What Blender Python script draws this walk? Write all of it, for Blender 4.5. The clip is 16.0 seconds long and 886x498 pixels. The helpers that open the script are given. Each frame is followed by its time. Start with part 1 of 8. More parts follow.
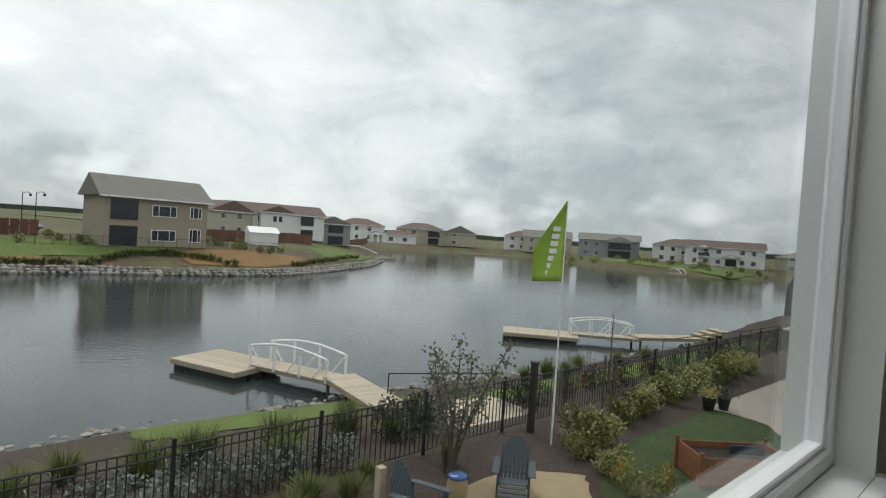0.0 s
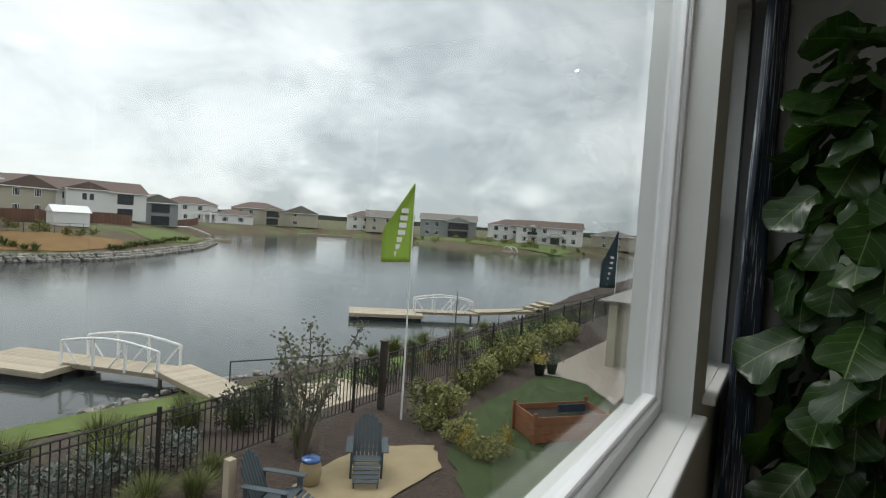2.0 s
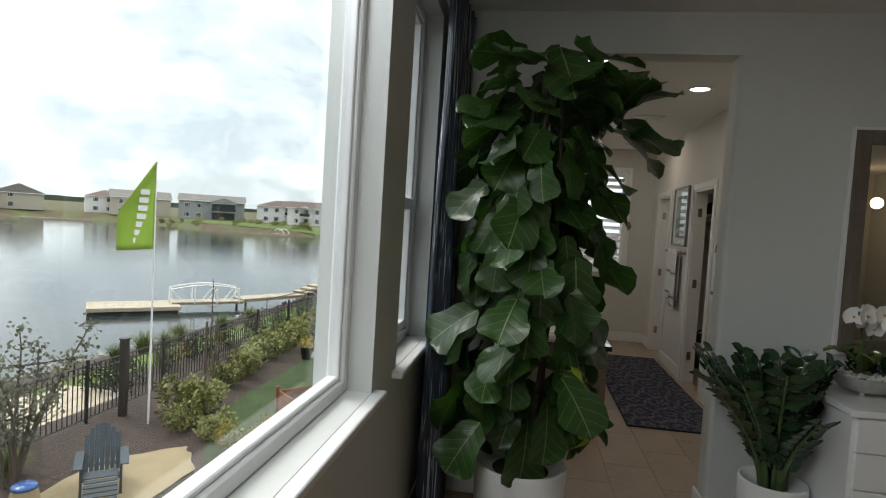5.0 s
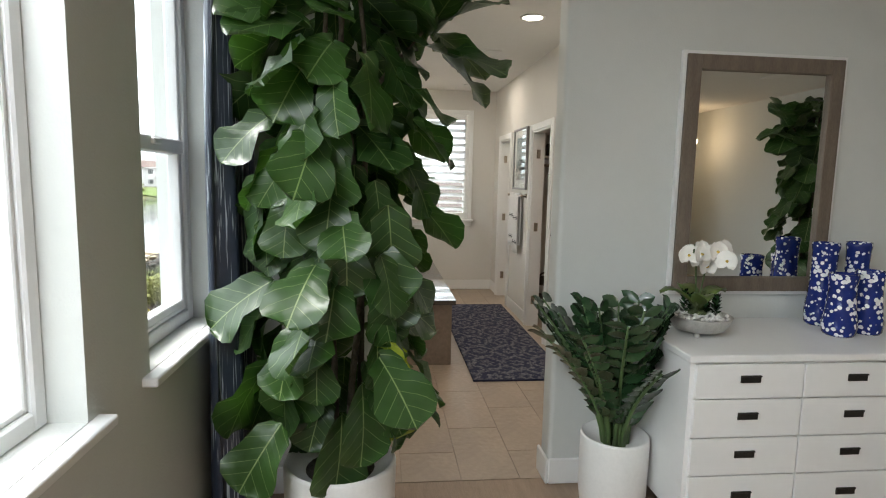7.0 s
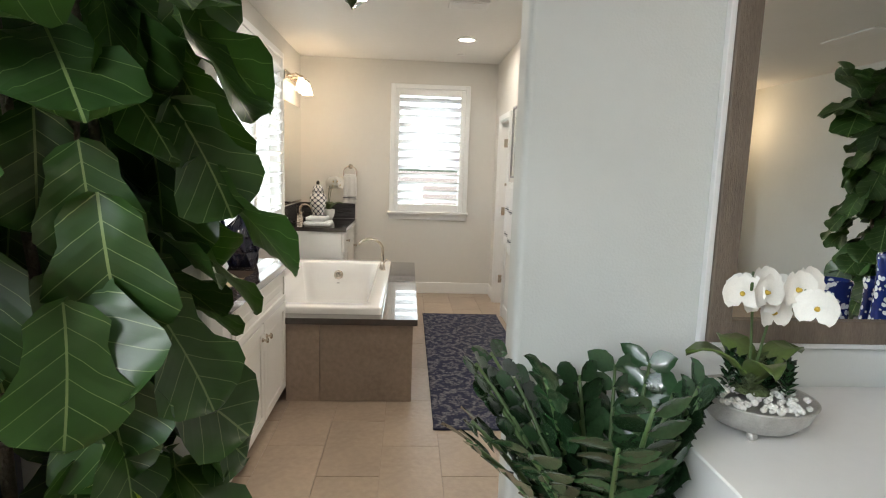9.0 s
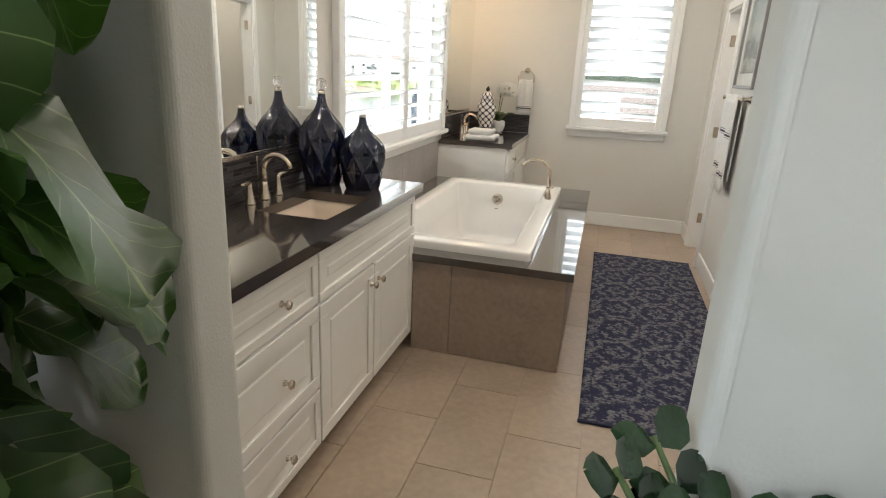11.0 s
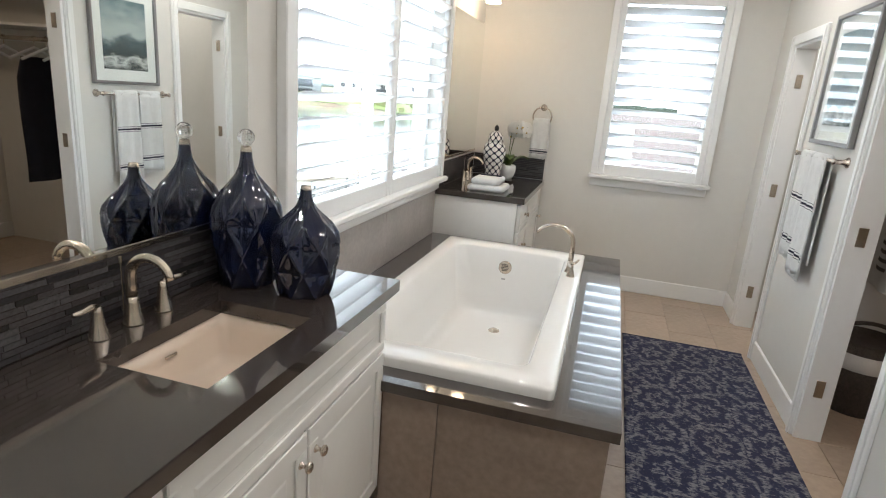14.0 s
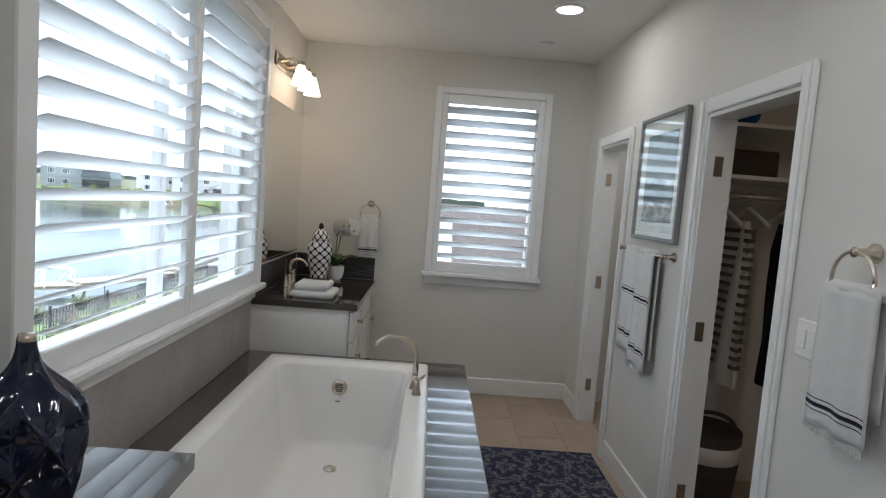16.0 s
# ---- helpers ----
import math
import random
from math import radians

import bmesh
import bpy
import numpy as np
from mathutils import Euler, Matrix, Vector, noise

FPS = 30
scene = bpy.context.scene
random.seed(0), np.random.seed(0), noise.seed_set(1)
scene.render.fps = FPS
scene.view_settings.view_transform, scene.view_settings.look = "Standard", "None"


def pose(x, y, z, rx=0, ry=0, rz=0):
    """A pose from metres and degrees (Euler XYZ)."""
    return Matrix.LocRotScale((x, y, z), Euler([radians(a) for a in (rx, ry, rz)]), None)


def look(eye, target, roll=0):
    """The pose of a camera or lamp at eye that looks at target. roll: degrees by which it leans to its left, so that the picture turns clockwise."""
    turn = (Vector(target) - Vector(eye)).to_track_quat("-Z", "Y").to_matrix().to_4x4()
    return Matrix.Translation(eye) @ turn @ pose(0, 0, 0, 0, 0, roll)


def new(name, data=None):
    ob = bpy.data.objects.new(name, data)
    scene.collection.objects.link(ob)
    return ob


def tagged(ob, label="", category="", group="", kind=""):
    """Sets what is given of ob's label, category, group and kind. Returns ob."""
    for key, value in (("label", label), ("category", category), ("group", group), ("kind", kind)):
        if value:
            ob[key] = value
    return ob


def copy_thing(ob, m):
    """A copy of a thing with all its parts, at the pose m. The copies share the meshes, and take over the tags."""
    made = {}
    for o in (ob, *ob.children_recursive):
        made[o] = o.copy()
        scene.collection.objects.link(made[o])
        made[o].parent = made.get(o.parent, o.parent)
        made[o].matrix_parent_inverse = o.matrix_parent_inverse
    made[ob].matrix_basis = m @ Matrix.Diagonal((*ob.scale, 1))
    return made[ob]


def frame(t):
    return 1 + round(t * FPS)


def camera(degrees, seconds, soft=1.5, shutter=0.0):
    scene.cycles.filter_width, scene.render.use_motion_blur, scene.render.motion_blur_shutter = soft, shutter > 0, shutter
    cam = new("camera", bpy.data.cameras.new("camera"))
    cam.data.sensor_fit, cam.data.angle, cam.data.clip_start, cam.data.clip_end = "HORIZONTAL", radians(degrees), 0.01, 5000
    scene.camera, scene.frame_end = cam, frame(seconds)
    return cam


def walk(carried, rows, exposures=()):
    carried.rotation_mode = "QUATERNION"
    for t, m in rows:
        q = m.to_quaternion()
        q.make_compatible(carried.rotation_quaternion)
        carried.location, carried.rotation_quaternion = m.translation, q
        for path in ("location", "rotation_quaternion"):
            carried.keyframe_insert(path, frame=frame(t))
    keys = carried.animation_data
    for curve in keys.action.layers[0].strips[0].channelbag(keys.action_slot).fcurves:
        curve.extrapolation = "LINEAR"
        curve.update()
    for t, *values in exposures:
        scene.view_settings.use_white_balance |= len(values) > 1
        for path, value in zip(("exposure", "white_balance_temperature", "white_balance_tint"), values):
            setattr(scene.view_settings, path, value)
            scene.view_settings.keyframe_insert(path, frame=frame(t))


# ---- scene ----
cam = camera(76.0, 16.0, soft=1.1)
PATH = [
    (0, (0.992, 5.638, 1.464), (2.359, 7.096, 1.417), 3.8),
    (0.5, (0.969, 5.7, 1.452), (2.474, 7.015, 1.383), 4.0),
    (1, (0.871, 5.684, 1.481), (2.47, 6.884, 1.402), 3.9),
    (1.5, (0.823, 5.696, 1.489), (2.487, 6.803, 1.41), 3.6),
    (2, (0.814, 5.692, 1.487), (2.528, 6.72, 1.407), 3.8),
    (2.5, (0.844, 5.681, 1.485), (2.599, 6.637, 1.402), 3.6),
    (3, (0.859, 5.647, 1.488), (2.679, 6.472, 1.42), 4.0),
    (3.5, (0.706, 5.588, 1.555), (2.599, 6.229, 1.47), 3.3),
    (4, (0.807, 5.547, 1.538), (2.74, 6.055, 1.458), 3.6),
    (4.5, (0.864, 5.491, 1.529), (2.82, 5.902, 1.448), 3.5),
    (5, (0.892, 5.4, 1.537), (2.868, 5.69, 1.443), 3.5),
    (5.2, (0.89, 5.356, 1.544), (2.875, 5.577, 1.442), 3.5),
    (7.3, (1.608, 5.159, 1.501), (3.576, 4.894, 1.265), 2.2),
    (7.5, (1.719, 5.116, 1.462), (3.685, 4.82, 1.241), 3.0),
    (7.7, (1.797, 5.065, 1.458), (3.759, 4.748, 1.232), 2.6),
    (8, (1.953, 4.976, 1.464), (3.916, 4.654, 1.251), 3.2),
    (8.2, (2.055, 4.903, 1.475), (4.022, 4.608, 1.27), 2.8),
    (10.3, (3.061, 4.525, 1.485), (4.972, 4.791, 0.961), 3.5),
    (10.5, (3.136, 4.513, 1.488), (5.028, 4.843, 0.93), 3.9),
    (11, (3.28, 4.56, 1.451), (5.123, 5.054, 0.851), 2.9),
    (11.5, (3.434, 4.68, 1.455), (5.238, 5.264, 0.82), 4.1),
    (12, (3.559, 4.778, 1.456), (5.355, 5.389, 0.823), 6.5),
    (12.5, (3.739, 4.833, 1.444), (5.515, 5.479, 0.789), 7.0),
    (13, (3.96, 4.82, 1.485), (5.709, 5.516, 0.809), 6.0),
    (13.5, (4.099, 4.774, 1.487), (5.867, 5.477, 0.869), 5.2),
    (14, (4.227, 4.77, 1.535), (6.086, 5.288, 1.01), 4.5),
    (14.5, (4.341, 4.831, 1.551), (6.272, 5.161, 1.147), 3.9),
    (15, (4.417, 4.891, 1.538), (6.375, 5.125, 1.204), 4.3),
    (15.5, (4.526, 4.886, 1.549), (6.498, 5.058, 1.26), 4.4),
    (16, (4.66, 4.881, 1.55), (6.653, 4.833, 1.385), 4.4),
]
EXPOSURES = [(0.0, 0.42, 6500, 10), (2.5, 0.65, 6500, 10), (4.0, 0.95, 6450, 10), (4.5, 1.15, 6450, 10), (5.2, 1.4, 6450, 10), (7.3, 2.98, 6400, 10), (8.2, 3.3, 6350, 10), (10.3, 3.2, 6350, 10), (13.0, 3.55, 6150, 11), (14.0, 3.3, 5800, 10), (15.0, 2.8, 5550, 10), (16.0, 2.3, 5550, 10)]
walk(cam, [(t, look(eye, target, roll)) for t, eye, target, roll in PATH], EXPOSURES)

# ---- world and lights ----
world = bpy.data.worlds.new("overcast")
scene.world = world
world.use_nodes = True
wn, wl = world.node_tree.nodes, world.node_tree.links
wn.clear()
w_out = wn.new("ShaderNodeOutputWorld")
w_bg = wn.new("ShaderNodeBackground")
w_sky = wn.new("ShaderNodeTexSky")
w_sky.sky_type, w_sky.sun_disc = "NISHITA", False
w_sky.sun_elevation, w_sky.sun_rotation = radians(48), radians(20)
w_tc = wn.new("ShaderNodeTexCoord")
w_map = wn.new("ShaderNodeMapping")
w_map.inputs["Scale"].default_value = (1.3, 1.3, 2.5)
w_n1 = wn.new("ShaderNodeTexNoise")
w_n1.inputs["Scale"].default_value, w_n1.inputs["Detail"].default_value, w_n1.inputs["Roughness"].default_value = 2.7, 9, 0.6
w_n1.inputs["Distortion"].default_value = 0.25
w_n2 = wn.new("ShaderNodeTexNoise")
w_n2.inputs["Scale"].default_value, w_n2.inputs["Detail"].default_value = 0.9, 3
w_ramp = wn.new("ShaderNodeValToRGB")
e = w_ramp.color_ramp.elements
e[0].position, e[0].color = 0.38, (0.36, 0.40, 0.425, 1)
e[1].position, e[1].color = 0.69, (0.91, 0.92, 0.92, 1)
m1 = w_ramp.color_ramp.elements.new(0.485)
m1.color = (0.62, 0.655, 0.67, 1)
w_add = wn.new("ShaderNodeMix")
w_add.data_type = "FLOAT"
w_add.inputs[0].default_value = 0.42
w_tint = wn.new("ShaderNodeMix")
w_tint.data_type, w_tint.blend_type = "RGBA", "MIX"
w_tint.inputs[0].default_value = 0.93
w_mul = wn.new("ShaderNodeVectorMath")
w_mul.operation = "SCALE"
w_mul.inputs[3].default_value = 0.10
# an overcast sky brightens towards the zenith
w_sep = wn.new("ShaderNodeSeparateXYZ")
w_lift = wn.new("ShaderNodeMapRange")
w_lift.inputs["From Min"].default_value, w_lift.inputs["From Max"].default_value = 0.02, 0.5
w_lift.inputs["To Min"].default_value, w_lift.inputs["To Max"].default_value = 0.0, 0.17
w_puff = wn.new("ShaderNodeTexVoronoi")
w_puff.feature = "SMOOTH_F1"
w_puff.inputs["Scale"].default_value, w_puff.inputs["Detail"].default_value, w_puff.inputs["Smoothness"].default_value = 3.6, 3, 0.5
w_bil = wn.new("ShaderNodeMapRange")
w_bil.inputs["From Min"].default_value, w_bil.inputs["From Max"].default_value = 0.1, 0.7
w_bil.inputs["To Min"].default_value, w_bil.inputs["To Max"].default_value = 0.125, -0.11
w_sum = wn.new("ShaderNodeMath")
w_sum.operation = "ADD"
w_plus = wn.new("ShaderNodeMath")
w_plus.operation = "ADD"
wl.new(w_tc.outputs["Generated"], w_map.inputs["Vector"])
wl.new(w_map.outputs[0], w_n1.inputs["Vector"])
wl.new(w_map.outputs[0], w_n2.inputs["Vector"])
wl.new(w_n1.outputs["Fac"], w_add.inputs[2])
wl.new(w_n2.outputs["Fac"], w_add.inputs[3])
wl.new(w_tc.outputs["Generated"], w_sep.inputs[0])
wl.new(w_sep.outputs["Z"], w_lift.inputs["Value"])
wl.new(w_map.outputs[0], w_puff.inputs["Vector"])
wl.new(w_puff.outputs["Distance"], w_bil.inputs["Value"])
wl.new(w_add.outputs[0], w_sum.inputs[0])
wl.new(w_bil.outputs[0], w_sum.inputs[1])
wl.new(w_sum.outputs[0], w_plus.inputs[0])
wl.new(w_lift.outputs[0], w_plus.inputs[1])
wl.new(w_plus.outputs[0], w_ramp.inputs[0])
wl.new(w_sky.outputs[0], w_mul.inputs[0])
wl.new(w_mul.outputs[0], w_tint.inputs[6])
wl.new(w_ramp.outputs[0], w_tint.inputs[7])
wl.new(w_tint.outputs[2], w_bg.inputs["Color"])
w_bg.inputs["Strength"].default_value = 1.0
wl.new(w_bg.outputs[0], w_out.inputs["Surface"])

sun = new("sun", bpy.data.lights.new("sun", "SUN"))
sun.data.energy, sun.data.angle, sun.data.color = 0.9, radians(25), (1.0, 0.97, 0.92)
sun.matrix_world = look((0, 0, 60), (-14, -38, 0))


def downlight_or_fill(x, y, z, watts, color=(1.0, 0.88, 0.74)):
    ob = new("downlight_bulb", bpy.data.lights.new("downlight_bulb", "AREA"))
    ob.data.shape, ob.data.size, ob.data.energy, ob.data.color = "DISK", 0.11, watts, color
    ob.location = (x, y, z)
    return ob


def bulb(x, y, z, watts, radius=0.03, color=(1.0, 0.70, 0.42)):
    ob = new("bulb", bpy.data.lights.new("bulb", "POINT"))
    ob.data.energy, ob.data.shadow_soft_size, ob.data.color = watts, radius, color
    ob.location = (x, y, z)
    return ob


CEIL = 2.72
# added area lamp under the big bedroom window's head, a stand-in for more skylight
head = new("window_sky_light", bpy.data.lights.new("window_sky_light", "AREA"))
head.data.shape, head.data.size, head.data.size_y, head.data.energy, head.data.color = "RECTANGLE", 2.5, 0.07, 10.0, (0.93, 0.97, 1.0)
head.matrix_world = look((1.38, 5.96, 2.62), (1.5, 5.0, 1.0))
DOWNLIGHTS = [(8.05, 4.17), (5.70, 4.12), (4.95, 5.0), (6.9, 5.1), (1.9, 3.2)]
for lx, ly in DOWNLIGHTS:
    downlight_or_fill(lx, ly, CEIL - 0.012, 0.9)
for bx in (8.45, 8.63, 8.81):
    bulb(bx, 5.80, 2.27, 0.08)
bulb(-1.9, 0.4, 2.2, 1.2, 0.08)
# two added lamps without fittings brighten the toilet room and the closet
downlight_or_fill(8.6, 2.8, CEIL - 0.012, 1.2)
downlight_or_fill(6.2, 2.7, CEIL - 0.012, 0.7, (1.0, 0.72, 0.48))

# ---- materials ----
def node_mat(name):
    m = bpy.data.materials.new(name)
    m.use_nodes = True
    n, l = m.node_tree.nodes, m.node_tree.links
    return m, n, l, n["Principled BSDF"]


def mat(name, col, rough=0.5, metal=0.0, var=0.10, scale=6.0, bump=0.0, bscale=80.0, coat=0.0, spec=0.5, obvar=0.0, stretch=(1, 1, 1), island=0.0):
    """A plain surface: base colour with variation at two scales, and fine relief."""
    m, n, l, p = node_mat(name)
    tc = n.new("ShaderNodeTexCoord")
    mp = n.new("ShaderNodeMapping")
    mp.inputs["Scale"].default_value = stretch
    l.new(tc.outputs["Object"], mp.inputs["Vector"])
    big, fine = n.new("ShaderNodeTexNoise"), n.new("ShaderNodeTexNoise")
    for node, sc, det in ((big, scale, 3), (fine, scale * 9, 4)):
        node.inputs["Scale"].default_value, node.inputs["Detail"].default_value = sc, det
        l.new(mp.outputs[0], node.inputs["Vector"])
    mix = n.new("ShaderNodeMath")
    mix.operation = "ADD"
    l.new(big.outputs["Fac"], mix.inputs[0])
    l.new(fine.outputs["Fac"], mix.inputs[1])
    rng = n.new("ShaderNodeMapRange")
    rng.inputs["From Min"].default_value, rng.inputs["From Max"].default_value = 0.6, 1.4
    rng.inputs["To Min"].default_value, rng.inputs["To Max"].default_value = 1 - var, 1 + var
    l.new(mix.outputs[0], rng.inputs["Value"])
    last = rng.outputs[0]
    if obvar or island:
        src = n.new("ShaderNodeNewGeometry").outputs["Random Per Island"] if island else n.new("ShaderNodeObjectInfo").outputs["Random"]
        r2 = n.new("ShaderNodeMapRange")
        r2.inputs["To Min"].default_value, r2.inputs["To Max"].default_value = 1 - (obvar or island), 1 + (obvar or island)
        l.new(src, r2.inputs["Value"])
        mu = n.new("ShaderNodeMath")
        mu.operation = "MULTIPLY"
        l.new(last, mu.inputs[0])
        l.new(r2.outputs[0], mu.inputs[1])
        last = mu.outputs[0]
    sc = n.new("ShaderNodeVectorMath")
    sc.operation = "SCALE"
    sc.inputs[0].default_value = col
    l.new(last, sc.inputs[3])
    l.new(sc.outputs[0], p.inputs["Base Color"])
    p.inputs["Roughness"].default_value, p.inputs["Metallic"].default_value = rough, metal
    p.inputs["Specular IOR Level"].default_value, p.inputs["Coat Weight"].default_value = spec, coat
    if bump:
        bn, bp = n.new("ShaderNodeTexNoise"), n.new("ShaderNodeBump")
        bn.inputs["Scale"].default_value, bn.inputs["Detail"].default_value = bscale, 4
        l.new(mp.outputs[0], bn.inputs["Vector"])
        l.new(bn.outputs["Fac"], bp.inputs["Height"])
        bp.inputs["Strength"].default_value, bp.inputs["Distance"].default_value = bump, 0.02
        l.new(bp.outputs[0], p.inputs["Normal"])
    return m


def glow(name, col, strength):
    m, n, l, p = node_mat(name)
    p.inputs["Base Color"].default_value = (*col, 1)
    p.inputs["Emission Color"].default_value = (*col, 1)
    p.inputs["Emission Strength"].default_value = strength
    return m


def two_tone(name, a, b, tex, rough=0.6, lo=0.48, hi=0.52, bump=0.0):
    """Two colours parted by a pattern; tex(n, l, coords) returns the pattern's socket."""
    m, n, l, p = node_mat(name)
    tc = n.new("ShaderNodeTexCoord")
    out = tex(n, l, tc)
    ramp = n.new("ShaderNodeMapRange")
    ramp.inputs["From Min"].default_value, ramp.inputs["From Max"].default_value = lo, hi
    l.new(out, ramp.inputs["Value"])
    mx = n.new("ShaderNodeMix")
    mx.data_type = "RGBA"
    mx.inputs[6].default_value, mx.inputs[7].default_value = (*a, 1), (*b, 1)
    l.new(ramp.outputs[0], mx.inputs[0])
    nz = n.new("ShaderNodeTexNoise")
    nz.inputs["Scale"].default_value, nz.inputs["Detail"].default_value = 35, 3
    l.new(tc.outputs["Object"], nz.inputs["Vector"])
    mr = n.new("ShaderNodeMapRange")
    mr.inputs["To Min"].default_value, mr.inputs["To Max"].default_value = 0.75, 1.25
    l.new(nz.outputs["Fac"], mr.inputs["Value"])
    sc = n.new("ShaderNodeVectorMath")
    sc.operation = "SCALE"
    l.new(mx.outputs[2], sc.inputs[0])
    l.new(mr.outputs[0], sc.inputs[3])
    l.new(sc.outputs[0], p.inputs["Base Color"])
    p.inputs["Roughness"].default_value = rough
    if bump:
        bp = n.new("ShaderNodeBump")
        l.new(ramp.outputs[0], bp.inputs["Height"])
        bp.inputs["Strength"].default_value, bp.inputs["Distance"].default_value = bump, 0.004
        l.new(bp.outputs[0], p.inputs["Normal"])
    return m


def math_node(n, l, op, a, b=None):
    k = n.new("ShaderNodeMath")
    k.operation = op
    for i, v in enumerate((a, b)):
        if v is None:
            continue
        if isinstance(v, (int, float)):
            k.inputs[i].default_value = v
        else:
            l.new(v, k.inputs[i])
    return k.outputs[0]


def damask(n, l, tc):
    """Rows of petalled medallions, broken up by the streaky weave of a worn damask rug."""
    grid = n.new("ShaderNodeMapping")
    grid.inputs["Scale"].default_value = (1 / 0.33, 1 / 0.255, 0.0)
    l.new(tc.outputs["Object"], grid.inputs[0])
    vo = n.new("ShaderNodeTexVoronoi")
    vo.voronoi_dimensions, vo.feature = "2D", "F1"
    vo.inputs["Scale"].default_value, vo.inputs["Randomness"].default_value = 1.0, 0.0
    l.new(grid.outputs[0], vo.inputs["Vector"])
    diff = n.new("ShaderNodeVectorMath")
    diff.operation = "SUBTRACT"
    l.new(grid.outputs[0], diff.inputs[0])
    l.new(vo.outputs["Position"], diff.inputs[1])
    sep = n.new("ShaderNodeSeparateXYZ")
    l.new(diff.outputs[0], sep.inputs[0])
    ang = math_node(n, l, "ARCTAN2", sep.outputs["Y"], sep.outputs["X"])
    nz = n.new("ShaderNodeTexNoise")
    nz.inputs["Scale"].default_value, nz.inputs["Detail"].default_value, nz.inputs["Distortion"].default_value = 17, 3, 1.2
    l.new(tc.outputs["Object"], nz.inputs["Vector"])
    petal = math_node(n, l, "ADD", math_node(n, l, "MULTIPLY", math_node(n, l, "SINE", math_node(n, l, "MULTIPLY", ang, 6.0)), 0.045), math_node(n, l, "MULTIPLY", nz.outputs["Fac"], 0.42))
    lobes = math_node(n, l, "SINE", math_node(n, l, "MULTIPLY", math_node(n, l, "ADD", vo.outputs["Distance"], petal), 21.0))
    fine = n.new("ShaderNodeTexNoise")
    fine.inputs["Scale"].default_value, fine.inputs["Detail"].default_value = 60, 3
    l.new(tc.outputs["Object"], fine.inputs["Vector"])
    mp, st = n.new("ShaderNodeMapping"), n.new("ShaderNodeTexNoise")
    mp.inputs["Scale"].default_value = (150, 24, 1)
    st.inputs["Scale"].default_value = 1.0
    l.new(tc.outputs["Object"], mp.inputs[0])
    l.new(mp.outputs[0], st.inputs["Vector"])
    h = math_node(n, l, "ADD", math_node(n, l, "MULTIPLY", fine.outputs["Fac"], 1.5), math_node(n, l, "MULTIPLY", st.outputs["Fac"], 2.0))
    return math_node(n, l, "ADD", math_node(n, l, "MULTIPLY", lobes, 0.36), math_node(n, l, "SUBTRACT", h, 1.70))


def blossoms(n, l, tc):
    """Clusters of round blossoms with bare glaze between them."""
    v = n.new("ShaderNodeTexVoronoi")
    v.inputs["Scale"].default_value = 44
    w, cl = n.new("ShaderNodeTexNoise"), n.new("ShaderNodeTexNoise")
    w.inputs["Scale"].default_value, cl.inputs["Scale"].default_value = 90, 13
    for node in (v, w, cl):
        l.new(tc.outputs["Object"], node.inputs["Vector"])
    base = math_node(n, l, "ADD", v.outputs["Distance"], math_node(n, l, "MULTIPLY", w.outputs["Fac"], 0.35))
    return math_node(n, l, "ADD", base, math_node(n, l, "MULTIPLY", math_node(n, l, "SUBTRACT", 0.53, cl.outputs["Fac"]), 1.1))


def lattice(n, l, tc):
    """Quatrefoil lattice wound round an upright jar."""
    sep = n.new("ShaderNodeSeparateXYZ")
    l.new(tc.outputs["Object"], sep.inputs[0])
    ang = math_node(n, l, "ARCTAN2", sep.outputs["Y"], sep.outputs["X"])
    a = math_node(n, l, "SINE", math_node(n, l, "MULTIPLY", ang, 8.0))
    b = math_node(n, l, "SINE", math_node(n, l, "MULTIPLY", sep.outputs["Z"], 105.0))
    return math_node(n, l, "ABSOLUTE", math_node(n, l, "ADD", math_node(n, l, "MULTIPLY", a, 0.5), math_node(n, l, "MULTIPLY", b, 0.5)))


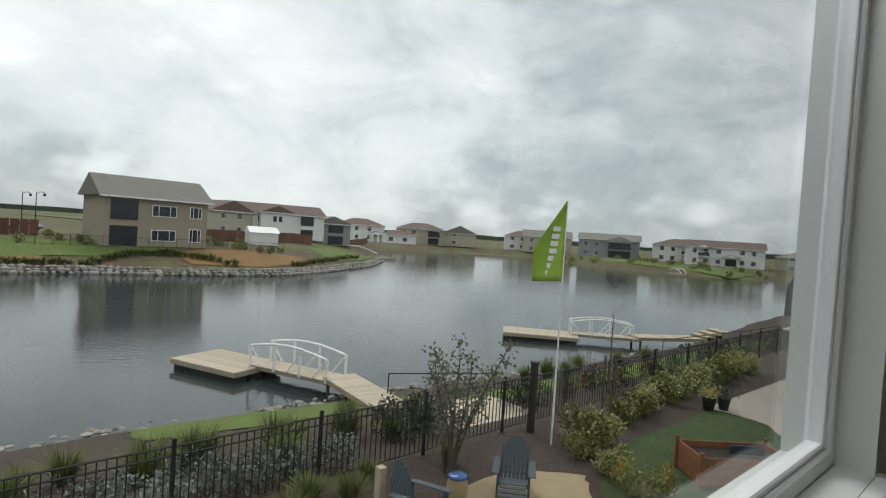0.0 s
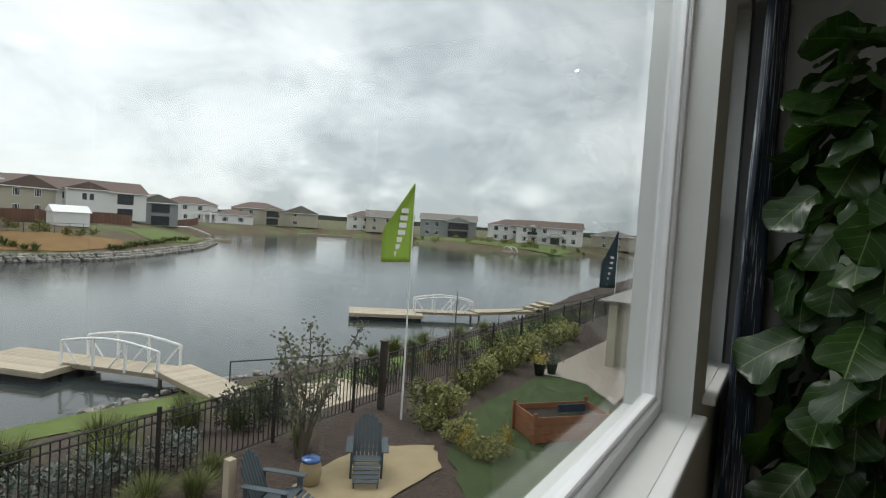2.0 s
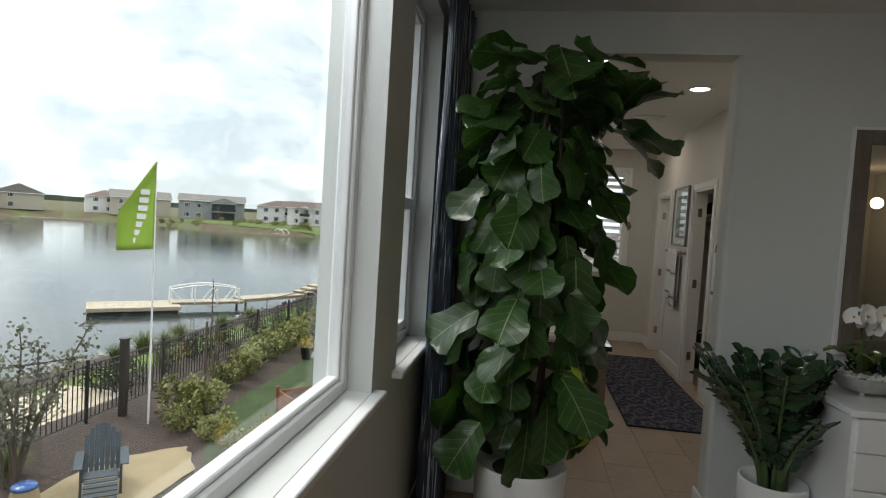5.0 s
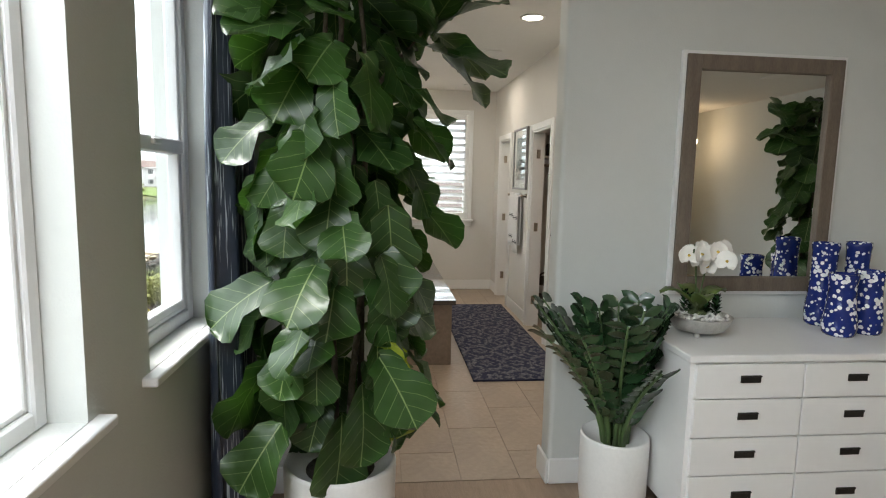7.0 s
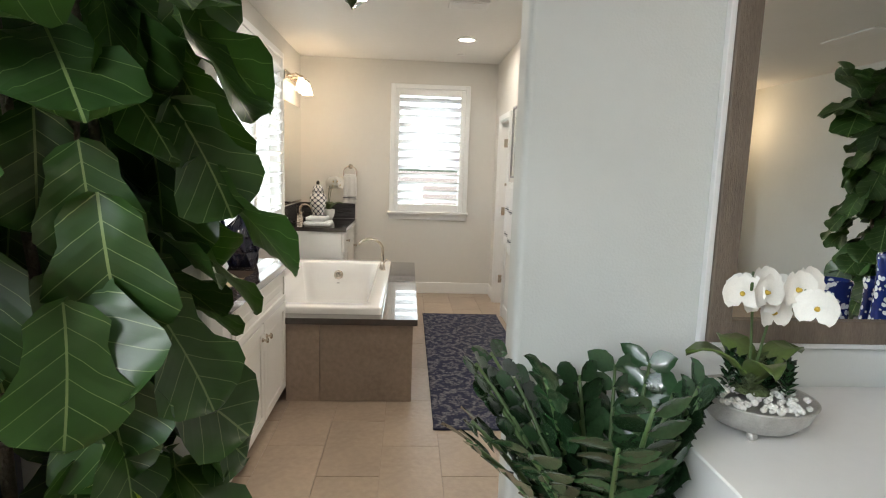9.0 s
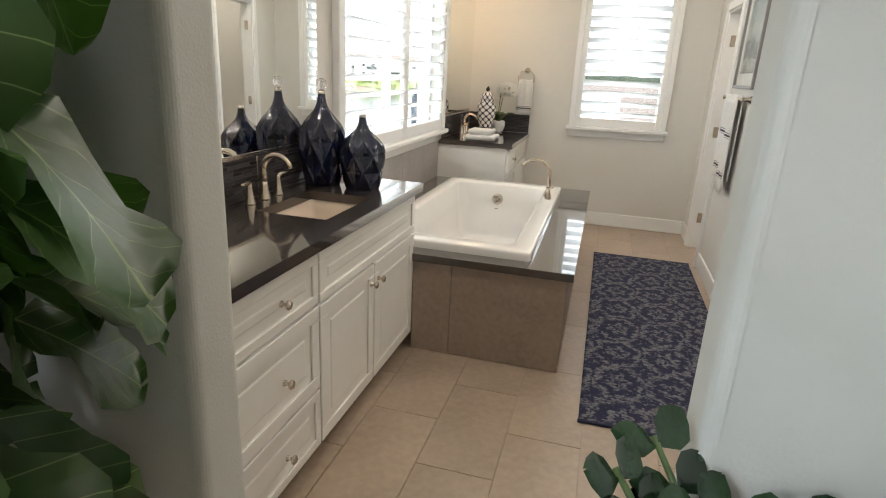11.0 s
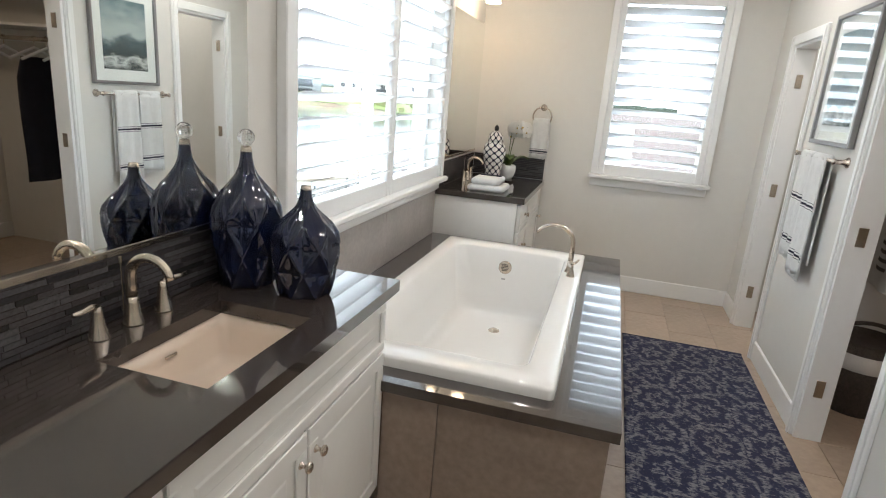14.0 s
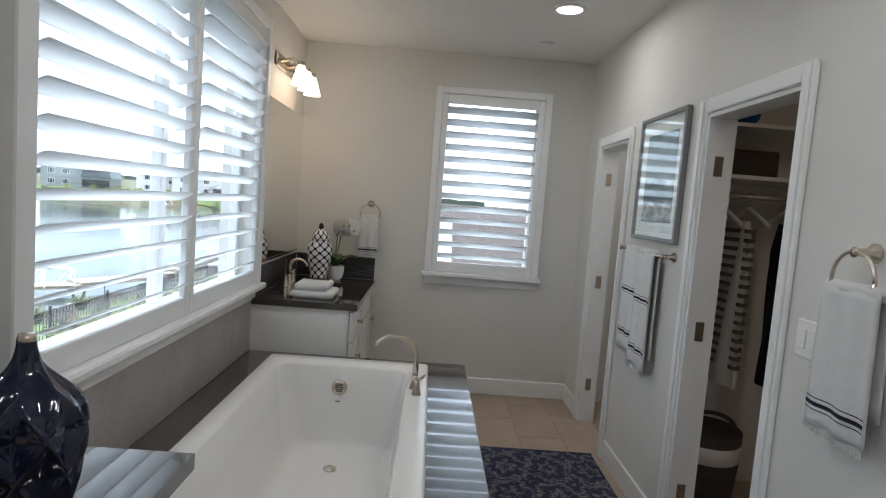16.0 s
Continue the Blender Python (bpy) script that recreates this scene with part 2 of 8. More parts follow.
def leaf_mat(name, dark, light, vein, rough=0.36):
    """A big leaf along its own x axis: pale midrib and side veins."""
    m, n, l, p = node_mat(name)
    tc = n.new("ShaderNodeTexCoord")
    sep = n.new("ShaderNodeSeparateXYZ")
    l.new(tc.outputs["Object"], sep.inputs[0])
    ay = math_node(n, l, "ABSOLUTE", sep.outputs["Y"])
    rib = math_node(n, l, "LESS_THAN", ay, 0.0028)
    ph = math_node(n, l, "FRACT", math_node(n, l, "MULTIPLY", math_node(n, l, "SUBTRACT", sep.outputs["X"], math_node(n, l, "MULTIPLY", ay, 0.75)), 19.0))
    side = math_node(n, l, "LESS_THAN", ph, 0.04)
    veins = math_node(n, l, "MAXIMUM", rib, math_node(n, l, "MULTIPLY", side, 0.8))
    nz = n.new("ShaderNodeTexNoise")
    nz.inputs["Scale"].default_value, nz.inputs["Detail"].default_value = 18, 3
    l.new(tc.outputs["Object"], nz.inputs["Vector"])
    oi = n.new("ShaderNodeObjectInfo")
    mixf = math_node(n, l, "ADD", math_node(n, l, "MULTIPLY", nz.outputs["Fac"], 0.5), math_node(n, l, "MULTIPLY", oi.outputs["Random"], 0.5))
    c1 = n.new("ShaderNodeMix")
    c1.data_type = "RGBA"
    c1.inputs[6].default_value, c1.inputs[7].default_value = (*dark, 1), (*light, 1)
    l.new(mixf, c1.inputs[0])
    c2 = n.new("ShaderNodeMix")
    c2.data_type = "RGBA"
    c2.inputs[7].default_value = (*vein, 1)
    l.new(c1.outputs[2], c2.inputs[6])
    l.new(veins, c2.inputs[0])
    l.new(c2.outputs[2], p.inputs["Base Color"])
    p.inputs["Roughness"].default_value = rough
    wv = math_node(n, l, "MULTIPLY", math_node(n, l, "ABSOLUTE", math_node(n, l, "SUBTRACT", ph, 0.5)), -1.0)
    bp = n.new("ShaderNodeBump")
    bp.inputs["Strength"].default_value, bp.inputs["Distance"].default_value = 0.16, 0.008
    l.new(wv, bp.inputs["Height"])
    l.new(bp.outputs[0], p.inputs["Normal"])
    # thin leaves let some light through
    tr = n.new("ShaderNodeBsdfTranslucent")
    tr.inputs["Color"].default_value = (light[0] * 2.2, light[1] * 2.4, light[2] * 1.2, 1)
    ms = n.new("ShaderNodeMixShader")
    ms.inputs[0].default_value = 0.11
    l.new(p.outputs[0], ms.inputs[1])
    l.new(tr.outputs[0], ms.inputs[2])
    l.new(ms.outputs[0], n["Material Output"].inputs["Surface"])
    return m


def pane_mat(name, tint=(0.97, 0.985, 0.98)):
    """Thin clear glass: see-through, with a mirror gloss that grows at grazing angles."""
    m, n, l, p = node_mat(name)
    t, g, f, ms = n.new("ShaderNodeBsdfTransparent"), n.new("ShaderNodeBsdfGlossy"), n.new("ShaderNodeLayerWeight"), n.new("ShaderNodeMixShader")
    t.inputs["Color"].default_value = (*tint, 1)
    g.inputs["Roughness"].default_value = 0.01
    f.inputs["Blend"].default_value = 0.5
    fac = math_node(n, l, "ADD", math_node(n, l, "MULTIPLY", math_node(n, l, "POWER", f.outputs["Facing"], 4.0), 0.55), 0.035)
    l.new(fac, ms.inputs[0])
    l.new(t.outputs[0], ms.inputs[1])
    l.new(g.outputs[0], ms.inputs[2])
    l.new(ms.outputs[0], n["Material Output"].inputs["Surface"])
    return m


def clear_mat(name, ior=1.45):
    m, n, l, p = node_mat(name)
    p.inputs["Transmission Weight"].default_value, p.inputs["IOR"].default_value, p.inputs["Roughness"].default_value = 1.0, ior, 0.0
    return m


def mirror_mat(name):
    m, n, l, p = node_mat(name)
    p.inputs["Base Color"].default_value = (0.90, 0.92, 0.90, 1)
    p.inputs["Metallic"].default_value, p.inputs["Roughness"].default_value = 1.0, 0.01
    return m


def water_mat():
    m, n, l, p = node_mat("lake_water")
    p.inputs["Base Color"].default_value = (0.035, 0.045, 0.045, 1)
    p.inputs["Roughness"].default_value, p.inputs["IOR"].default_value = 0.07, 1.33
    tc, mp = n.new("ShaderNodeTexCoord"), n.new("ShaderNodeMapping")
    mp.inputs["Scale"].default_value = (1.0, 1.6, 1)
    a, b, bp = n.new("ShaderNodeTexNoise"), n.new("ShaderNodeTexNoise"), n.new("ShaderNodeBump")
    a.inputs["Scale"].default_value, a.inputs["Detail"].default_value = 2.6, 3
    b.inputs["Scale"].default_value, b.inputs["Detail"].default_value = 0.11, 2
    l.new(tc.outputs["Object"], mp.inputs[0])
    l.new(mp.outputs[0], a.inputs["Vector"])
    l.new(mp.outputs[0], b.inputs["Vector"])
    l.new(math_node(n, l, "MULTIPLY", a.outputs["Fac"], b.outputs["Fac"]), bp.inputs["Height"])
    bp.inputs["Strength"].default_value, bp.inputs["Distance"].default_value = 0.35, 0.05
    l.new(bp.outputs[0], p.inputs["Normal"])
    return m


WALL_BED = mat("bedroom_wall_paint", (0.62, 0.635, 0.61), 0.7, var=0.02, scale=2, bump=0.10, bscale=140)
WALL_BATH = mat("bath_wall_paint", (0.66, 0.645, 0.61), 0.65, var=0.02, scale=2, bump=0.10, bscale=140)
CEIL_M = mat("ceiling_paint", (0.78, 0.77, 0.74), 0.8, var=0.02, scale=2, bump=0.08, bscale=120)
TRIM = mat("white_trim_paint", (0.80, 0.80, 0.79), 0.35, var=0.02, scale=3)
VINYL = mat("white_window_vinyl", (0.80, 0.81, 0.81), 0.4, var=0.02, scale=3)
CABINET = mat("white_cabinet_paint", (0.80, 0.79, 0.76), 0.38, var=0.02, scale=3)
def slat_material():
    """Thin white shutter slat that lets a little daylight through."""
    m, n, l, p = node_mat("white_shutter_slat")
    nz = n.new("ShaderNodeTexNoise")
    nz.inputs["Scale"].default_value = 5
    rp = n.new("ShaderNodeValToRGB")
    rp.color_ramp.elements[0].color, rp.color_ramp.elements[1].color = (0.80, 0.81, 0.81, 1), (0.86, 0.87, 0.87, 1)
    l.new(nz.outputs["Fac"], rp.inputs[0])
    l.new(rp.outputs[0], p.inputs["Base Color"])
    p.inputs["Roughness"].default_value = 0.4
    tr, mx = n.new("ShaderNodeBsdfTranslucent"), n.new("ShaderNodeMixShader")
    l.new(rp.outputs[0], tr.inputs["Color"])
    mx.inputs[0].default_value = 0.75
    out = [k for k in n if k.type == "OUTPUT_MATERIAL"][0]
    l.new(p.outputs[0], mx.inputs[1])
    l.new(tr.outputs[0], mx.inputs[2])
    l.new(mx.outputs[0], out.inputs["Surface"])
    return m


SLAT_M = slat_material()
SHUTTER = mat("white_shutter_paint", (0.82, 0.83, 0.83), 0.4, var=0.02, scale=4)
QUARTZ = mat("dark_brown_quartz", (0.045, 0.036, 0.032), 0.10, var=0.25, scale=30, coat=1.0)
TILE_SKIRT = mat("brown_stone_tile", (0.30, 0.235, 0.19), 0.45, var=0.22, scale=4, bump=0.10, bscale=40, obvar=0.06)
TILE_FLOOR = mat("beige_floor_tile", (0.38, 0.30, 0.23), 0.33, var=0.16, scale=3, bump=0.08, bscale=30, obvar=0.05)
GROUT = mat("beige_grout", (0.36, 0.29, 0.235), 0.9, var=0.1, scale=20)
GREY_TILE = mat("grey_wall_tile", (0.36, 0.33, 0.31), 0.45, var=0.14, scale=5, obvar=0.03)
ACRYLIC = mat("white_acrylic", (0.82, 0.81, 0.79), 0.08, var=0.01, scale=3, coat=0.4)
CERAMIC = mat("cream_ceramic", (0.78, 0.66, 0.55), 0.1, var=0.01, scale=3, coat=0.5)
NICKEL = mat("brushed_nickel", (0.62, 0.55, 0.47), 0.26, metal=1.0, var=0.05, scale=30, stretch=(1, 1, 8))
MIRROR = mirror_mat("mirror_silver")
PANE = pane_mat("window_glass")
ART_GLASS = pane_mat("picture_glass")
CRYSTAL = clear_mat("crystal_glass", 1.5)
NAVY_GLAZE = mat("navy_glaze", (0.006, 0.010, 0.035), 0.07, var=0.2, scale=10, coat=0.6)
MOSAIC = mat("dark_glass_mosaic", (0.055, 0.052, 0.055), 0.16, var=0.3, scale=20, obvar=0.55)
MOSAIC_G = mat("mosaic_grout", (0.16, 0.14, 0.13), 0.8, var=0.1, scale=30)
TOWEL = mat("white_terry", (0.80, 0.80, 0.79), 0.95, var=0.06, scale=30, bump=0.6, bscale=420)
NAVY_BAND = mat("navy_towel_band", (0.012, 0.014, 0.035), 0.95, var=0.2, scale=60, bump=0.4, bscale=420)
RUG_M = two_tone("navy_damask_wool", (0.014, 0.018, 0.052), (0.19, 0.185, 0.20), damask, 0.95, 0.0, 0.62, 0.3)
RUG_EDGE = mat("navy_rug_edge", (0.016, 0.02, 0.05), 0.95, var=0.2, scale=40, bump=0.4, bscale=200)
SOIL = mat("potting_soil", (0.035, 0.026, 0.02), 0.95, var=0.5, scale=50, bump=0.8, bscale=120)
MOSS = mat("green_moss", (0.10, 0.13, 0.05), 0.95, var=0.5, scale=40, bump=0.8, bscale=90)
POT_M = mat("white_glazed_pot", (0.74, 0.74, 0.72), 0.4, var=0.05, scale=8)
BARK = mat("grey_brown_bark", (0.11, 0.09, 0.07), 0.9, var=0.35, scale=18, bump=0.6, bscale=90)
FIG_LEAF = leaf_mat("fiddle_leaf", (0.010, 0.030, 0.008), (0.040, 0.100, 0.018), (0.19, 0.26, 0.10))
FIG_YOUNG = leaf_mat("yellowing_leaf", (0.16, 0.22, 0.02), (0.30, 0.36, 0.03), (0.45, 0.48, 0.15))
ZZ_LEAF = mat("glossy_dark_leaf", (0.022, 0.055, 0.022), 0.2, var=0.3, scale=14, island=0.5, coat=0.3)
ZZ_STEM = mat("green_stem", (0.07, 0.12, 0.04), 0.5, var=0.2, scale=20)
CURTAIN_M = mat("navy_curtain", (0.035, 0.045, 0.085), 0.35, var=0.35, scale=5, stretch=(14, 14, 0.6), bump=0.3, bscale=30)
DRESS_M = mat("white_lacquer", (0.78, 0.78, 0.765), 0.3, var=0.02, scale=3)
BLACK_PULL = mat("dark_bronze_pull", (0.035, 0.033, 0.03), 0.4, metal=0.6, var=0.2, scale=20)
FRAME_WOOD = mat("weathered_brown_wood", (0.16, 0.125, 0.095), 0.6, var=0.3, scale=5, stretch=(6, 6, 1), bump=0.25, bscale=60)
BLUE_WHITE = two_tone("blue_blossom_glaze", (0.80, 0.82, 0.84), (0.012, 0.025, 0.16), blossoms, 0.12, 0.555, 0.60)
JAR_M = two_tone("lattice_glaze", (0.014, 0.018, 0.05), (0.80, 0.80, 0.78), lattice, 0.12, 0.20, 0.27)
PETAL = mat("white_orchid_petal", (0.80, 0.79, 0.74), 0.6, var=0.06, scale=30)
PETAL_C = mat("yellow_orchid_throat", (0.55, 0.38, 0.05), 0.6, var=0.2, scale=40)
SILVER = mat("antique_silver", (0.55, 0.54, 0.51), 0.35, metal=0.6, var=0.2, scale=40, bump=0.3, bscale=150)
PEBBLE = mat("white_pebble", (0.72, 0.71, 0.68), 0.7, var=0.1, scale=30, island=0.15)
PLASTIC = mat("white_plastic", (0.78, 0.77, 0.75), 0.4, var=0.02, scale=6)
BULB_M = glow("warm_glass_shade", (1.0, 0.80, 0.55), 0.9)
DISK_M = glow("downlight_lens", (1.0, 0.90, 0.76), 3.0)
FRAME_GREY = mat("grey_metal_frame", (0.22, 0.21, 0.21), 0.35, metal=0.5, var=0.1, scale=10)
MATBOARD = mat("white_mat_board", (0.80, 0.80, 0.79), 0.8, var=0.01, scale=6)
CARPET = mat("beige_carpet", (0.36, 0.31, 0.26), 0.97, var=0.2, scale=30, bump=0.5, bscale=300)
WOODFLOOR = mat("brown_wood_floor", (0.28, 0.20, 0.14), 0.4, var=0.2, scale=3, stretch=(1, 8, 8), bump=0.1, bscale=40, obvar=0.12)
CLOTH_A = mat("striped_navy_cloth", (0.05, 0.05, 0.07), 0.95, var=0.2, scale=20)
CLOTH_B = mat("dark_navy_cloth", (0.014, 0.016, 0.028), 0.95, var=0.2, scale=20)
CLOTH_G = mat("grey_brown_cloth", (0.10, 0.085, 0.075), 0.95, var=0.2, scale=20)
CLOTH_W = mat("white_cloth", (0.60, 0.58, 0.55), 0.95, var=0.08, scale=20)
WICKER = mat("dark_wicker", (0.07, 0.055, 0.045), 0.8, var=0.4, scale=60, bump=0.8, bscale=120)
# outdoors
MULCH = mat("dark_bark_mulch", (0.055, 0.037, 0.028), 0.95, var=0.55, scale=2.2, bump=1.0, bscale=26)
GRASS = mat("lawn_grass", (0.045, 0.07, 0.02), 0.95, var=0.4, scale=1.6, bump=0.8, bscale=60)
GRASS_L = mat("bright_shore_grass", (0.105, 0.145, 0.028), 0.95, var=0.35, scale=0.9, bump=0.8, bscale=40)
OCHRE = mat("rusty_ground_cover", (0.21, 0.115, 0.035), 0.95, var=0.45, scale=0.6, bump=0.8, bscale=10)
SAND = mat("decomposed_granite", (0.36, 0.285, 0.17), 0.95, var=0.15, scale=3, bump=0.5, bscale=80)
CONCRETE = mat("patio_concrete", (0.36, 0.315, 0.27), 0.9, var=0.12, scale=2, bump=0.3, bscale=50)
FIELD = mat("field_and_soil", (0.085, 0.078, 0.045), 0.95, var=0.5, scale=0.35, bump=0.8, bscale=9)
ROCK = mat("grey_rip_rap", (0.27, 0.25, 0.225), 0.9, var=0.25, scale=3, island=0.35, bump=0.5, bscale=14)
WATER = water_mat()
BLACK_IRON = mat("black_iron", (0.018, 0.017, 0.016), 0.5, var=0.2, scale=20)
POST_BROWN = mat("brown_steel_post", (0.035, 0.026, 0.022), 0.5, var=0.2, scale=12)
DOCK_WOOD = mat("bleached_dock_wood", (0.47, 0.40, 0.30), 0.8, var=0.2, scale=4, obvar=0.14, bump=0.3, bscale=40)
DOCK_SIDE = mat("dock_fascia_wood", (0.36, 0.30, 0.22), 0.85, var=0.2, scale=4)
FLOAT_M = mat("black_float_tub", (0.02, 0.02, 0.02), 0.7, var=0.2, scale=4)
WHITE_STEEL = mat("white_painted_steel", (0.80, 0.80, 0.79), 0.45, var=0.03, scale=6)
FLAG_G = mat("green_flag_cloth", (0.30, 0.46, 0.05), 0.8, var=0.08, scale=3)
FLAG_N = mat("navy_flag_cloth", (0.02, 0.035, 0.06), 0.8, var=0.1, scale=3)
CHAIR_M = mat("slate_blue_recycled_plastic", (0.055, 0.075, 0.09), 0.6, var=0.12, scale=10)
BLUE_POT = mat("blue_glazed_stool", (0.02, 0.09, 0.30), 0.2, var=0.3, scale=14, coat=0.4)
CEDAR = mat("red_cedar", (0.24, 0.095, 0.045), 0.7, var=0.25, scale=5, stretch=(1, 6, 6), obvar=0.1)
OLIVE = mat("grey_green_shrub", (0.24, 0.245, 0.09), 0.9, var=0.4, scale=5, island=0.4)
GRASSY = mat("ornamental_grass", (0.13, 0.15, 0.045), 0.9, var=0.4, scale=5, island=0.45)
DARKSHRUB = mat("dark_shrub", (0.04, 0.05, 0.03), 0.9, var=0.4, scale=5, island=0.45)
SAGE = mat("blue_grey_sage", (0.19, 0.215, 0.19), 0.9, var=0.3, scale=5, island=0.35)
YELLOWSH = mat("yellow_flowering_shrub", (0.32, 0.25, 0.05), 0.9, var=0.4, scale=5, island=0.4)
TREELEAF = mat("small_tree_leaf", (0.10, 0.105, 0.06), 0.8, var=0.3, scale=5, island=0.5)
STUCCO_TAN = mat("tan_stucco", (0.33, 0.285, 0.215), 0.9, var=0.06, scale=1, bump=0.2, bscale=30)
STUCCO_BEIGE = mat("beige_stucco", (0.44, 0.40, 0.32), 0.9, var=0.06, scale=1, bump=0.2, bscale=30)
STUCCO_WHITE = mat("white_stucco", (0.74, 0.73, 0.71), 0.9, var=0.05, scale=1, bump=0.2, bscale=30)
STUCCO_GREY = mat("grey_siding", (0.27, 0.285, 0.28), 0.9, var=0.06, scale=1)
ROOF_GREY = mat("grey_roof_tile", (0.20, 0.185, 0.165), 0.9, var=0.22, scale=1.2, stretch=(1, 1, 5), bump=0.4, bscale=9)
ROOF_BROWN = mat("brown_roof_tile", (0.15, 0.105, 0.09), 0.9, var=0.22, scale=1.2, stretch=(1, 1, 5), bump=0.4, bscale=9)
DARKGLASS = mat("far_window_glass", (0.03, 0.035, 0.04), 0.12, var=0.3, scale=0.6)
WOODFENCE = mat("redwood_fence", (0.15, 0.075, 0.05), 0.85, var=0.25, scale=1.5, obvar=0.2)
CAR_M = mat("car_paint_grey", (0.25, 0.26, 0.28), 0.25, metal=0.3, var=0.05, scale=2, coat=0.5)
TYRE_M = mat("rubber_tyre", (0.02, 0.02, 0.02), 0.8, var=0.1, scale=5)
HILLS = mat("distant_woods", (0.07, 0.085, 0.06), 0.95, var=0.4, scale=0.02)


# ---- mesh helpers ----
def link(name, bm, material, parent=None, label="", smooth=False):
    me = bpy.data.meshes.new(name)
    bm.to_mesh(me)
    bm.free()
    if smooth:
        for f in me.polygons:
            f.use_smooth = True
    if isinstance(material, (list, tuple)):
        for k in material:
            me.materials.append(k)
    else:
        me.materials.append(material)
    ob = new(name, me)
    if parent is not None:
        ob.parent = parent
    if label:
        tagged(ob, label)
    return ob


def part(name, bm, material, parent, label="", smooth=False):
    return link(name, bm, material, parent, label, smooth)


def thing(name, label, category, at=(0, 0, 0), rz=0.0, group="", kind=""):
    ob = new(name)
    ob.empty_display_size = 0.1
    ob.matrix_world = pose(*at, 0, 0, rz)
    return tagged(ob, label, category, group, kind)


def box(bm, x0, x1, y0, y1, z0, z1, bevel=0.0, seg=1):
    m = Matrix.LocRotScale(((x0 + x1) / 2, (y0 + y1) / 2, (z0 + z1) / 2), None, (abs(x1 - x0), abs(y1 - y0), abs(z1 - z0)))
    r = bmesh.ops.create_cube(bm, size=1.0, matrix=m)
    if bevel:
        es = {ed for v in r["verts"] for ed in v.link_edges}
        bmesh.ops.bevel(bm, geom=list(es), offset=bevel, segments=seg, affect="EDGES", profile=0.5)
    return bm


def B(*a, bevel=0.0, seg=1):
    return box(bmesh.new(), *a, bevel=bevel, seg=seg)


def rod(bm, a, b, r, seg=8, r2=None):
    a, b = Vector(a), Vector(b)
    d = b - a
    q = d.to_track_quat("Z", "Y").to_matrix().to_4x4()
    bmesh.ops.create_cone(bm, cap_ends=True, segments=seg, radius1=r, radius2=r if r2 is None else r2, depth=d.length, matrix=Matrix.Translation((a + b) / 2) @ q)
    return bm


def lathe(bm, prof, seg=32, at=(0, 0, 0), facet=None):
    """A turned shape from (radius, height) pairs."""
    rings = []
    for i, (r, z) in enumerate(prof):
        ring = []
        for k in range(seg):
            a = 2 * math.pi * k / seg
            rr = r * (facet(i, k) if facet else 1.0)
            ring.append(bm.verts.new((at[0] + rr * math.cos(a), at[1] + rr * math.sin(a), at[2] + z)))
        rings.append(ring)
    for a, b in zip(rings, rings[1:]):
        for k in range(seg):
            bm.faces.new((a[k], a[(k + 1) % seg], b[(k + 1) % seg], b[k]))
    if prof[0][0] > 1e-4:
        bm.faces.new(list(reversed(rings[0])))
    if prof[-1][0] > 1e-4:
        bm.faces.new(rings[-1])
    return bm


def tube(bm, pts, radii, seg=10):
    """A round pipe along points, with one radius or one for each point."""
    pts = [Vector(p) for p in pts]
    if isinstance(radii, (int, float)):
        radii = [radii] * len(pts)
    rings, side = [], None
    for i, p in enumerate(pts):
        d = (pts[min(i + 1, len(pts) - 1)] - pts[max(i - 1, 0)]).normalized()
        if side is None:
            side = d.orthogonal().normalized()
        side = (side - d * side.dot(d)).normalized()
        up = d.cross(side)
        rings.append([bm.verts.new(p + (side * math.cos(t) + up * math.sin(t)) * radii[i]) for t in (2 * math.pi * k / seg for k in range(seg))])
    for a, b in zip(rings, rings[1:]):
        for k in range(seg):
            bm.faces.new((a[k], a[(k + 1) % seg], b[(k + 1) % seg], b[k]))
    bm.faces.new(list(reversed(rings[0])))
    bm.faces.new(rings[-1])
    return bm


def arc(c, r, a0, a1, n, ax=(1, 0, 0), ay=(0, 0, 1)):
    c, ax, ay = Vector(c), Vector(ax), Vector(ay)
    return [c + ax * r * math.cos(radians(a0 + (a1 - a0) * i / n)) + ay * r * math.sin(radians(a0 + (a1 - a0) * i / n)) for i in range(n + 1)]


def sheet(bm, rows):
    """A surface through rows of points."""
    vs = [[bm.verts.new(p) for p in row] for row in rows]
    for a, b in zip(vs, vs[1:]):
        for k in range(len(a) - 1):
            bm.faces.new((a[k], a[k + 1], b[k + 1], b[k]))
    return bm


def struct(name, bm, material, label="", category="", smooth=False):
    return tagged(link(name, bm, material, None, "", smooth), label, category, "", "structure")


def wall_with_holes(name, material, axis, c0, c1, a0, a1, z0, z1, holes, label, category="wall"):
    """A wall slab between c0 and c1 on the given axis, running a0..a1, with openings (a, b, z, top)."""
    bm = bmesh.new()
    def slab(p, q, r, s):
        if q - p > 1e-4 and s - r > 1e-4:
            box(bm, *((c0, c1, p, q) if axis == "x" else (p, q, c0, c1)), r, s)
    at = a0
    for p, q, r, s in sorted(holes):
        slab(at, p, z0, z1)
        slab(p, q, z0, r)
        slab(p, q, s, z1)
        at = q
    slab(at, a1, z0, z1)
    return struct(name, bm, material, label, category)


